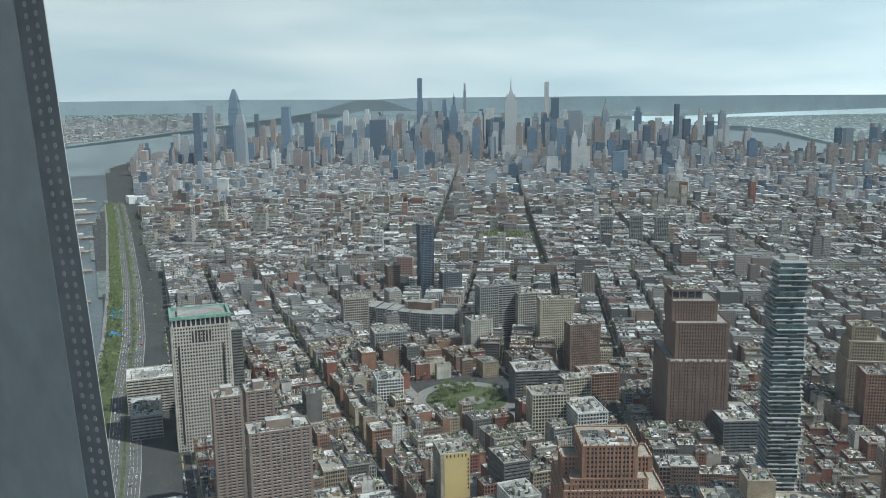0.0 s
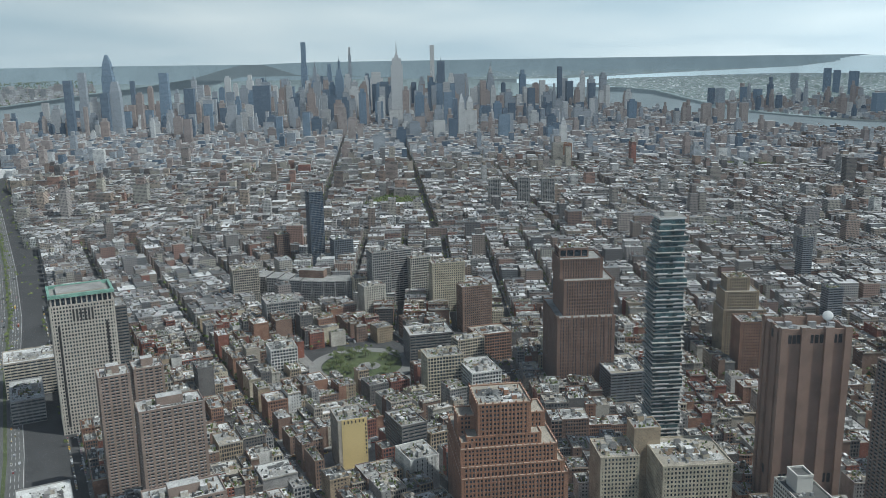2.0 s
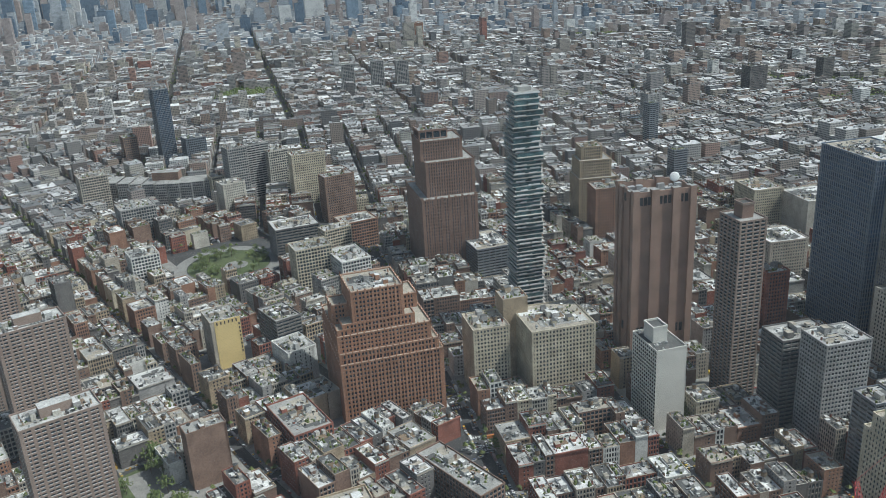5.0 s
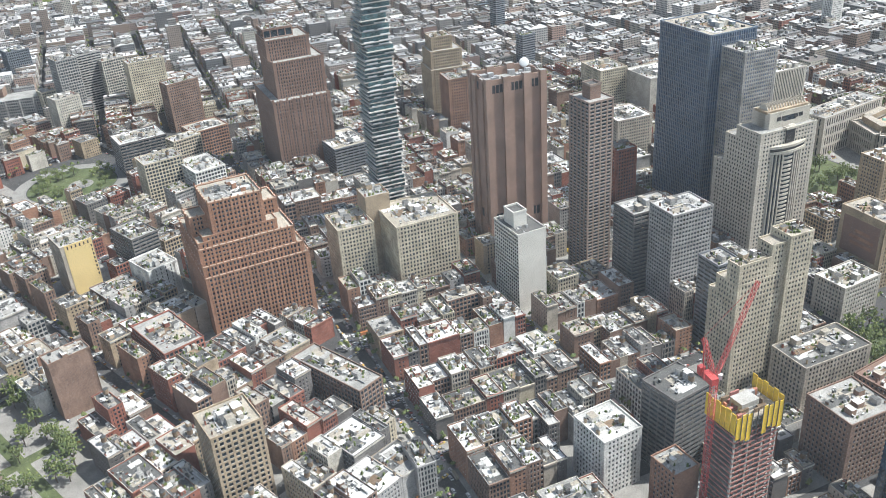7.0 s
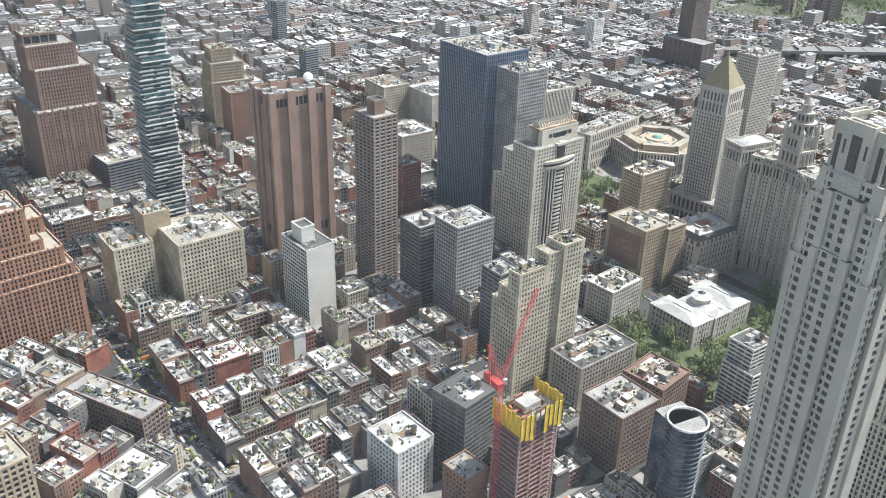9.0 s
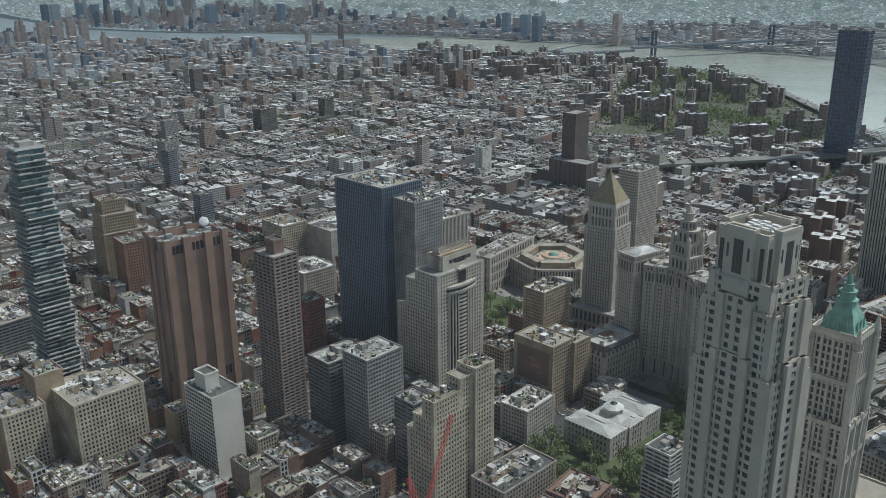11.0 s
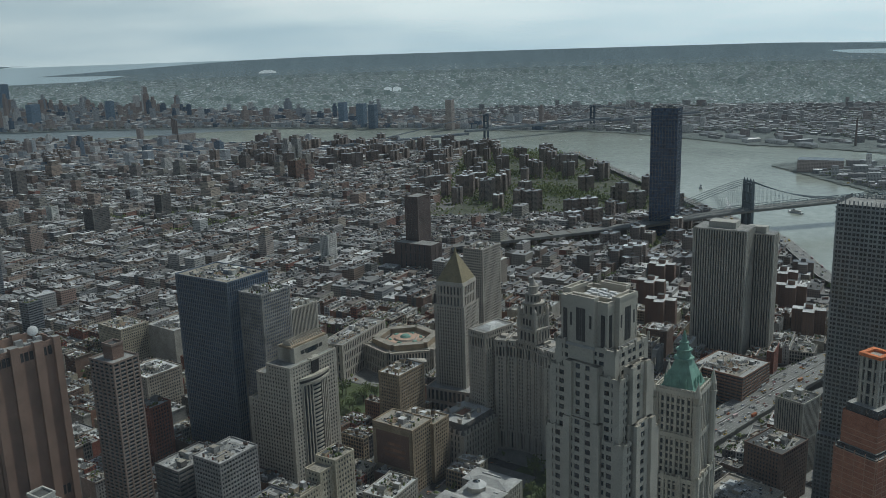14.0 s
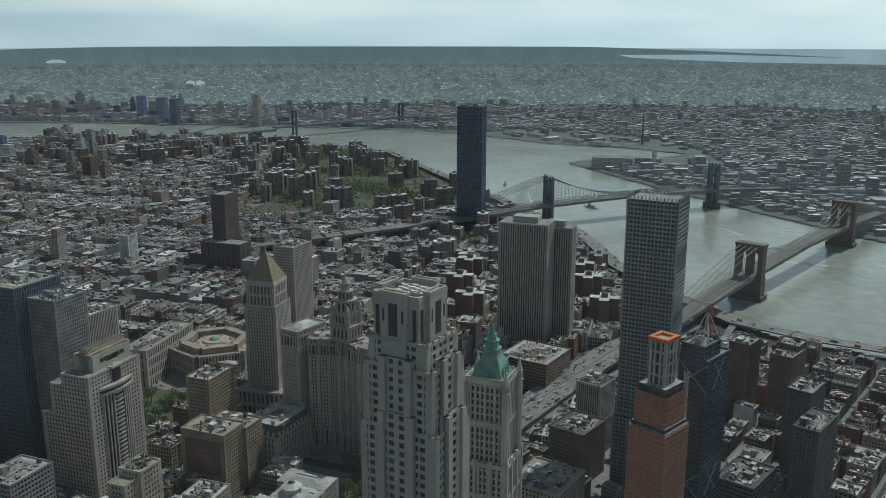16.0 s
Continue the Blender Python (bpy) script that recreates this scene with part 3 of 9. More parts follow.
M["granite"] = surface("pale_granite", [(0.42, 0.38, 0.33), (0.52, 0.47, 0.41)], 0.8, 0, "", (0.1, 1.5), 0.15)
M["brown"] = surface("brown_concrete", [(0.285, 0.185, 0.14), (0.345, 0.23, 0.18)], 0.85, 0, "", (0.06, 1.2), 0.2)
M["orange_brick"] = surface("orange_brick", [(0.31, 0.155, 0.095), (0.37, 0.20, 0.125)], 0.88, 0, "", (0.06, 1.2), 0.2)
M["rust_trim"] = surface("orange_stone_trim", [(0.50, 0.33, 0.24), (0.58, 0.40, 0.30)], 0.85, 0, "", (0.1, 1.2), 0.2)
M["plaza_brick"] = surface("purple_brown_brick", [(0.115, 0.085, 0.08), (0.15, 0.115, 0.105)], 0.88, 0, "", (0.06, 1.2), 0.2)
M["dark_brick"] = surface("dark_brick", [(0.19, 0.12, 0.095), (0.245, 0.155, 0.12)], 0.88, 0, "", (0.06, 1.2), 0.2)
M["limestone"] = surface("limestone", [(0.47, 0.43, 0.36), (0.56, 0.52, 0.45)], 0.82, 0, "", (0.08, 1.2), 0.15)
M["beige_brick"] = surface("beige_brick", [(0.40, 0.34, 0.25), (0.48, 0.41, 0.31)], 0.86, 0, "", (0.08, 1.2), 0.15)
M["white_panel"] = surface("white_panel", [(0.66, 0.66, 0.66), (0.74, 0.74, 0.73)], 0.7, 0, "", (0.08, 1.2), 0.1)
M["cream_panel"] = surface("cream_panel", [(0.58, 0.56, 0.51), (0.65, 0.63, 0.58)], 0.75, 0, "", (0.08, 1.2), 0.12)
M["steel_slab"] = surface("grey_steel", [(0.20, 0.22, 0.25), (0.26, 0.28, 0.31)], 0.45, 0.5, "", (0.08, 1.2), 0.15)
M["blue_glass"] = glazing("blue_glass", (0.03, 0.05, 0.08))
M["blue_mullion"] = surface("blue_anodised_mullion", [(0.17, 0.215, 0.285), (0.23, 0.275, 0.345)], 0.4, 0.5, "", (0.05, 0.8), 0.12)
M["sky_glass"] = glazing("sky_blue_glass", (0.035, 0.065, 0.125), 0.12)
M["pink_brick"] = surface("pinkish_brick", [(0.235, 0.175, 0.145), (0.29, 0.22, 0.185)], 0.88, 0, "", (0.08, 1.2), 0.15)
M["yellow_wall"] = surface("yellow_wall", [(0.62, 0.47, 0.20), (0.70, 0.54, 0.26)], 0.85, 0, "", (0.08, 1.2), 0.1)
M["copper"] = surface("green_copper", [(0.17, 0.34, 0.27), (0.26, 0.45, 0.37)], 0.7, 0, "", (0.2, 2.0), 0.3)
M["gold"] = surface("gilded_tiles", [(0.25, 0.20, 0.11), (0.32, 0.26, 0.15)], 0.5, 0.2, "", (0.2, 2.0), 0.2)
M["net"] = surface("orange_netting", [(0.38, 0.15, 0.09), (0.47, 0.21, 0.13)], 0.9, 0, "", (0.2, 2.0), 0.25)

# Near-black solids: shade inside vents, slots and recesses put into colour; also dark panes.
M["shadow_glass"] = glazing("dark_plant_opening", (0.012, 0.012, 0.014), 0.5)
M["rib_stone"] = surface("ribbed_limestone", [(0.42, 0.40, 0.36), (0.50, 0.48, 0.43)], 0.8, 0, "", (0.05, 1.0), 0.12)
M["braced_steel"] = surface("dark_blue_steel", [(0.085, 0.10, 0.125), (0.12, 0.135, 0.16)], 0.5, 0.3, "", (0.06, 0.7), 0.2)
M["steel_trim"] = surface("pale_steel_brace", [(0.30, 0.33, 0.35), (0.38, 0.41, 0.43)], 0.5, 0.3, "", (0.1, 1), 0.2)
M["spruce_steel"] = surface("brushed_steel", [(0.30, 0.32, 0.34), (0.40, 0.42, 0.44)], 0.38, 0.75, "", (0.06, 0.7), 0.2)
M["concrete"] = surface("raw_concrete", [(0.34, 0.33, 0.31), (0.44, 0.43, 0.40)], 0.9, 0, "", (0.15, 1.4), 0.2)
M["crane_red"] = surface("crane_red", [(0.50, 0.06, 0.06), (0.58, 0.09, 0.08)], 0.55, 0, "", (0.5, 4), 0.2)
M["form_yellow"] = surface("formwork_yellow", [(0.72, 0.48, 0.03), (0.80, 0.56, 0.06)], 0.7, 0, "", (0.3, 3), 0.2)
M["rose_slab"] = surface("rose_primed_slab", [(0.34, 0.14, 0.12), (0.42, 0.19, 0.16)], 0.85, 0, "", (0.2, 2), 0.25)
M["aqua_glass"] = glazing("aqua_glass", (0.05, 0.09, 0.10), 0.08)
M["bridge_steel"] = surface("bridge_blue_grey_steel", [(0.13, 0.17, 0.20), (0.18, 0.22, 0.25)], 0.6, 0.2, "", (0.1, 1), 0.2)
M["bridge_stone"] = surface("bridge_granite", [(0.16, 0.135, 0.11), (0.22, 0.185, 0.15)], 0.9, 0, "", (0.15, 1.2), 0.25)
M["road"] = surface("worn_roadway", [(0.19, 0.19, 0.18), (0.28, 0.275, 0.26)], 0.9, 0, "", (0.03, 0.5), 0.2)
M["worn_asphalt"] = surface("worn_asphalt", [(0.10, 0.10, 0.10), (0.15, 0.15, 0.145)], 0.9, 0, "", (0.03, 0.5), 0.25)
M["line_white"] = surface("road_paint", [(0.55, 0.55, 0.54), (0.7, 0.7, 0.69)], 0.8, 0, "", (0.3, 3), 0.3)
M["car_paint"] = surface("car_paint", [(0.02, 0.02, 0.02), (0.55, 0.55, 0.55), (0.10, 0.10, 0.11), (0.75, 0.75, 0.75), (0.20, 0.21, 0.22), (0.60, 0.42, 0.05), (0.30, 0.04, 0.04), (0.8, 0.8, 0.8), (0.05, 0.07, 0.15)], 0.3, 0.0, "object", (0.2, 2), 0.08)


def C29(nx, ny, w, d, az=29.0):
    return (*corner(nx, ny, az, w, d), w, d)


def grow(x, y, w, d, z0, z1, **st):
    return (x, y, w, d, z0, z1, st) if st else (x, y, w, d, z0, z1)


# --- glass and stone office towers of the civic quarter ---
block_tower("federal_slab", "tall dark blue-grey glass slab with vertical steel mullions", 29, [(*C29(749, 298, 51, 71), 0, 179)], "blue_mullion", "sky_glass", "tan_roof", bay=2.6, storey=4.3, pier=0.85, band=0.6, deep=0.7)
block_tower("courthouse_annex", "checkered blue-grey office block beside the glass slab", 29, [(*C29(746, 266, 36, 30), 0, 168)], "grey_stone", "sky_glass", bay=2.4, storey=3.4, pier=1.0, band=1.3, deep=0.7)
setback = block_tower("setback_office_tower", "pale stone office tower with setbacks and a curved front bay", 29,
            [(*C29(708, 234, 61, 54), 0, 76), (*C29(708, 234, 61, 42), 76, 103), (*C29(708, 234, 61, 29), 103, 113), (*C29(723, 233, 44, 20), 113, 126, dict(bay=50, storey=14, band=9, pier=12))], "limestone", bay=3.3, storey=3.8, pier=1.7, band=1.8, top=False)
cx_, cy_ = corner(723, 233, 29, 44, 20)
under(setback, boxes("roof_pediment", [(cx_, cy_, 126, 128, 46, 15, turn_of(29), 0, 0), (cx_, cy_, 128, 130.5, 42, 9, turn_of(29), 0, 0, 0.7)], [M["tan_brick"]]))
fx_, fy_ = corner(707, 238, 29, 54, 30)
# bowed middle of the front: a shallow arc of floor bands, flanking ribs, a double canopy and a dark portal above it
bx0_, by0_ = corner(708, 234, 29, 61, 44)


def bow(z0, z1, half, rise, mat, name, gap=0.0, label=""):
    """A slice of the bow: an arc across the front, its ends on the wall."""
    n = 12
    V, F = [], []
    for z in (z0, z1):
        for k in range(n + 1):
            q = -1 + 2 * k / n
            V.append((*shift(bx0_, by0_, turn_of(29), q * half, -22 - gap - rise * (1 - q * q)), z))
        V += [(*shift(bx0_, by0_, turn_of(29), half, -21), z), (*shift(bx0_, by0_, turn_of(29), -half, -21), z)]
    m = n + 3
    F = [tuple(range(m - 1, -1, -1)), tuple(range(m, 2 * m))] + [(k, (k + 1) % m, m + (k + 1) % m, m + k) for k in range(m)]
    return under(setback, mesh_object(name, V, F, [M[mat]]), label)


bow(6, 94, 15.5, 2.6, "glass", "curved_glazing", 0.0, "dark bowed window glass")
for i in range(23):
    bow(7 + 3.8 * i, 8.9 + 3.8 * i, 5.0, 0.9, "limestone", "balcony_band", 2.4)
for k in range(11):
    q = -1 + 2 * k / 10
    if abs(q) > .25:
        px_, py_ = shift(bx0_, by0_, turn_of(29), q * 15.5, -22.2 - 2.7 * (1 - q * q))
        under(setback, boxes("rib", [(px_, py_, 6, 94, 1.25, 1.2, turn_of(29), 0, 0)], [M["limestone"]]))
for i in range(23):
    bow(7.4 + 3.8 * i, 8.6 + 3.8 * i, 15.4, 2.7, "limestone", "spandrel_band", -.1)
for z0_ in (93.0, 98.0):
    bow(z0_, z0_ + 2.2, 19.5, 4.4, "limestone", "curved_canopy", 0.3)
# near-black slab between the canopies: the gap's shade put into its colour
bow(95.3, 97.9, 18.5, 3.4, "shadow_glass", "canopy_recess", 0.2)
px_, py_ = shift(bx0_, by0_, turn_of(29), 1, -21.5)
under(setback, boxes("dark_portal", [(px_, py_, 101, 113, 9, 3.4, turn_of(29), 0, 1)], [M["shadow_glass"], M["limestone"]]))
under(setback, boxes("portal_head", [(px_, py_, 113, 115, 12, 5, turn_of(29), 0, 0), (px_, py_, 115, 116.6, 9, 4, turn_of(29), 0, 0, .5)], [M["limestone"]]))
for k_ in range(15):
    px_, py_ = shift(cx_, cy_, turn_of(29), -20.3 + 2.9 * k_, 0)
    under(setback, boxes("ridge_rib", [(px_, py_, 128, 132.5, 0.7, 11, turn_of(29), 0, 0, .5)], [M["limestone"]]))
for dx in (-12, -7, 7, 12):
    px_, py_ = shift(cx_, cy_, turn_of(29), dx, -10.1)
    under(setback, boxes("plant_grille", [(px_, py_, 119, 122.5, 4, .3, turn_of(29), 0, 0)], [M["shadow_glass"]], bottom=True))

# --- windowless telephone tower ---
LLX, LLY = corner(596, 430, 32, 54, 36)
ll = thing("windowless_telephone_tower", "windowless brown concrete telephone tower with rooftop dish", LLX, LLY)
rot_ = turn_of(32)
claim(LLX, LLY, 56, 40, rot_)
under(ll, boxes("shaft", [(LLX, LLY, 0, 158, 53, 34, rot_, 0, 1)], [M["brown"], M["grey_roof"]]))
for dx in (-25.6, -8.5, 10.5, 25.6):
    for s_ in (-1, 1):
        x_, y_ = shift(LLX, LLY, rot_, dx, s_ * 17.2)
        under(ll, boxes("service_shaft", [(x_, y_, 0, 167, 7.0 if abs(dx) < 20 else 5.5, 5.0, rot_, 0, 1)], [M["brown"], M["grey_roof"]]))
for dy in (-8, 8):
    for s_ in (-1, 1):
        x_, y_ = shift(LLX, LLY, rot_, s_ * 26.4, dy)
        under(ll, boxes("service_shaft", [(x_, y_, 0, 165, 4.0, 6.5, rot_, 0, 1)], [M["brown"], M["grey_roof"]]))
under(ll, boxes("crown_wall", parapet(LLX, LLY, rot_, 53, 34, 158, 7, 1.0), [M["brown"]]))
# vents are solid near-black boxes, the darkness of their depth painted in
for zc, hh in ((153.5, 7.0), (33, 8.0)):
    for dx in (-20.4, -16.8, -13.4, -3.0, 1.0, 5.0, 15.8, 20.0):
        for s_ in (-1, 1):
            x_, y_ = shift(LLX, LLY, rot_, dx, s_ * 17.1)
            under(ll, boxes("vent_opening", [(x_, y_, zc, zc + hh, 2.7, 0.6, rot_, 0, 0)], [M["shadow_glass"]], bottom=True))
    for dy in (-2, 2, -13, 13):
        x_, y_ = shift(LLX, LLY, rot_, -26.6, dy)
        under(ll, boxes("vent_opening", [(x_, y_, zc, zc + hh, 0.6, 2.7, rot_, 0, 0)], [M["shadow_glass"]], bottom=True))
rng = random.Random(3)
for k in range(9):
    x_, y_ = shift(LLX, LLY, rot_, rng.uniform(-20, 20), rng.uniform(-11, 11))
    under(ll, boxes("roof_unit", [(x_, y_, 158, 161 + rng.random() * 5, rng.uniform(3, 7), rng.uniform(2, 5), rot_, 0, 0)], [M["metal"]]))
dish = bmesh.new()
bmesh.ops.create_uvsphere(dish, u_segments=20, v_segments=12, radius=4.2)
for v in dish.verts:
    v.co.z = 0.28 * abs(v.co.z) if v.co.z > 0 else 0.34 * v.co.z
me_ = bpy.data.meshes.new("satellite_dish")
dish.to_mesh(me_)
me_.materials.append(M["white_panel"])
do = new("satellite_dish", me_)
do.matrix_world = Matrix.Translation((641, 421, 171)) @ pose(0, 0, 0, 62, 0, -58)
do.parent = ll
do.matrix_parent_inverse = Matrix.Translation(-ll.location)
x_, y_ = 641, 421
under(ll, boxes("dish_mast", [(x_, y_, 158, 171, 0.9, 0.9, 0, 0, 0)], [M["metal"]]))

# --- slender apartment tower with balcony bands ---
tx_, ty_ = corner(603, 338, 27, 24, 28)
trib = block_tower("slender_apartment_tower", "slender reddish brick apartment tower with balcony bands", 27, [(tx_, ty_, 24, 28, 0, 157)], "pink_brick", bay=5.8, storey=3.05, pier=1.1, band=1.15, deep=0.9, top=False)
under(trib, boxes("penthouse", [(tx_, ty_, 157, 168, 10, 11, turn_of(27), 0, 1)], [M["dark_brick"], M["black_roof"]]))
under(trib, boxes("penthouse_rim", parapet(tx_, ty_, turn_of(27), 11, 12, 168, 1.6, 0.7), [M["pink_brick"]]))

# --- stepped orange brick exchange ---
def H60(x0, x1, y0, y1):
    """A block of the stepped exchange by its own axes from its near corner, metres."""
    a_ = radians(26)
    mx, my = (x0 + x1) / 2, (y0 + y1) / 2
    return 366 + math.cos(a_) * mx + math.sin(a_) * my, 545 - math.sin(a_) * mx + math.cos(a_) * my, x1 - x0, y1 - y0


block_tower("stepped_brick_exchange", "orange brick telegraph building stepping back in tiers", 26,
            [(*H60(0, 86, 0, 80), 0, 56), (*H60(0, 83, 2, 78), 56, 65), (*H60(0, 78, 5, 74), 65, 79), (*H60(6, 66, 9, 62), 79, 87),
             (*H60(58, 72, 22, 48), 87, 99), (*H60(1, 15, 26, 46), 79, 98), (*H60(1, 12, 6, 22), 79, 84), (*H60(15, 58, 11, 52), 87, 113)], "orange_brick", roof="tan_roof", bay=3.0, storey=3.9, pier=1.75, band=1.7, deep=0.8, proud=0.42, alt=.62)
def crest(root, x, y, rot, w, d, z, mat, step=5.4, h=2.4, size=1.1):
    """Small piers standing along a parapet."""
    rows = []
    for length, dx0, dy0, along_x in ((w, 0, -d / 2, 1), (w, 0, d / 2, 1), (d, -w / 2, 0, 0), (d, w / 2, 0, 0)):
        n = max(2, int(length / step))
        for k in range(n + 1):
            q = -length / 2 + length * k / n
            px_, py_ = shift(x, y, rot, q if along_x else dx0, dy0 if along_x else q)
            rows.append((px_, py_, z, z + h * (1.5 if k in (0, n) else 1), size, size, rot, 0, 0, .8))
    under(root, boxes("parapet_crest", rows, [M[mat]]), kind="stuff")


ex_root = bpy.data.objects["stepped_brick_exchange"]
for (bx_, by_, bw_, bd_), bz_ in ((H60(0, 86, 0, 80), 56), (H60(0, 83, 2, 78), 65), (H60(0, 78, 5, 74), 79), (H60(15, 58, 11, 52), 113), (H60(58, 72, 22, 48), 99), (H60(1, 15, 26, 46), 98)):
    # pale stone copings mark every step
    under(ex_root, boxes("coping", parapet(bx_, by_, turn_of(26), bw_ + .5, bd_ + .5, bz_ + .9, .5, .9), [M["rust_trim"]]))
    crest(ex_root, bx_, by_, turn_of(26), bw_, bd_, bz_, "orange_brick")
# --- brown exchange ---
block_tower("brown_brick_exchange", "dark brown brick exchange tower with stepped shoulders", 29,
            [(*C29(634, 742, 66, 84), 0, 88), (*C29(648, 748, 58, 60), 88, 128), (*C29(652, 760, 50, 42), 128, 150), (*C29(660, 770, 34, 28), 150, 160, dict(bay=8, storey=10, pier=1, band=3))], "dark_brick", bay=2.9, storey=4.0, pier=1.7, band=1.2, deep=0.7)
for k_ in range(9):
    px_, py_ = corner(634 + 7.8 * k_ * math.cos(radians(29)), 742 - 7.8 * k_ * math.sin(radians(29)), 29, 2.2, 1.2)
    brown_ex = bpy.data.objects["brown_brick_exchange"]
    under(brown_ex, boxes("buttress", [(px_, py_, 0, 92 - (k_ % 2) * 1.5, 2.2, 1.6, turn_of(29), 0, 0)], [M["dark_brick"]]))

brx = bpy.data.objects["brown_brick_exchange"]
for (bx_, by_, bw_, bd_), bz_ in ((C29(634, 742, 66, 84), 88), (C29(648, 748, 58, 60), 128), (C29(652, 760, 50, 42), 150)):
    crest(brx, bx_, by_, turn_of(29), bw_, bd_, bz_, "dark_brick")

# --- tower of shifted glass floors ---
LX, LY = 595, 551
leo = thing("stacked_glass_tower", "slender glass apartment tower of shifted white floor slabs", LX, LY)
claim(LX, LY, 32, 32, turn_of(29))
rng = random.Random(56)
rot_ = turn_of(29)
z_ = 0.0
grp = (0.0, 0.0, 28.0, 28.0)
for i in range(58):
    h_ = 3.95 if i < 48 else 4.9
    if i % 3 == 0 or i > 46:
        amp = 0.6 if i < 12 else 1.2 if i < 44 else 2.6
        grp = (rng.uniform(-amp, amp), rng.uniform(-amp, amp), 27 + rng.uniform(-1.6, 1.6) - (3 if i > 50 else 0), 27 + rng.uniform(-1.6, 1.6) - (3 if i > 50 else 0))
    ex, ey = rng.uniform(-.9, .9), rng.uniform(-.9, .9)
    sx_, sy_ = shift(LX, LY, rot_, grp[0] + ex, grp[1] + ey)
    gx_, gy_ = shift(LX, LY, rot_, grp[0], grp[1])
    under(leo, boxes("floor_slab", [(sx_, sy_, z_ - 0.3, z_ + 0.35, grp[2] + 2.2, grp[3] + 2.2, rot_, 0, 0)], [M["concrete"]], bottom=True))
    under(leo, boxes("glazed_storey", [(gx_, gy_, z_ + 0.35, z_ + h_ - 0.3, grp[2] - 1.6, grp[3] - 1.6, rot_, 0, 0)], [M["aqua_glass"]]))
    if i > 3 and rng.random() < .85:
        for s_ in range(2):
            bx_, by_ = shift(LX, LY, rot_, grp[0] + ex + rng.choice((-1, 1)) * rng.uniform(4, 9), grp[1] + ey - (grp[3] + 2.2) / 2 + 0.1)
            under(leo, boxes("balcony_rail", [(bx_, by_, z_ + 0.35, z_ + 1.5, rng.uniform(6, 11), 0.12, rot_, 0, 0)], [M["white_panel"]], bottom=True))
    z_ += h_
under(leo, boxes("roof_slab", [(LX, LY, z_ - .3, z_ + 1.2, 24, 24, rot_, 0, 1)], [M["white_panel"], M["grey_roof"]]))
under(leo, boxes("roof_plant", [(LX, LY, z_ + 1.2, z_ + 5, 12, 12, rot_, 0, 1)], [M["concrete"], M["grey_roof"]]))

# --- office blocks of the middle ground: label, near corner, azimuth, width, depth, height, wall, roof, style ---
PUNCH = dict(bay=2.9, storey=3.6, pier=1.4, band=1.6)
LOFT = dict(bay=3.4, storey=4.0, pier=0.9, band=1.3)
RIBBON = dict(bay=7.0, storey=3.5, pier=0.5, band=1.7)
RIBS = dict(bay=2.2, storey=30.0, pier=1.1, band=2.0)
white = block_tower("white_slab_office", "white slab office block with banded side windows", 27, [(*corner(526, 358, 27, 26, 38), 26, 38, 0, 70)], "cream_panel", roof="black_roof", bay=3.2, storey=3.3, pier=0.5, band=1.5, blank=(0, 2), top=False)
wx_, wy_ = corner(526, 358, 27, 26, 38)
under(white, boxes("penthouse", [(*shift(wx_, wy_, turn_of(27), -2, 3), 70, 82, 12, 15, turn_of(27), 0, 1)], [M["cream_panel"], M["black_roof"]]))
under(white, boxes("penthouse_rim", parapet(*shift(wx_, wy_, turn_of(27), -2, 3), turn_of(27), 12.6, 15.6, 82, 1.5, 1.0), [M["cream_panel"]]))
rw = random.Random(4)
for k_ in range(16):
    under(white, boxes("roof_unit", [(*shift(wx_, wy_, turn_of(27), rw.uniform(-10, 10), rw.choice((rw.uniform(-17, -8), rw.uniform(12, 17)))), 69.9, 71 + rw.random() * 1.6, rw.uniform(1, 4), rw.uniform(1, 3), turn_of(27), 0, 0)], [M[rw.choice(("metal", "silver_roof", "dark_stone"))]]))
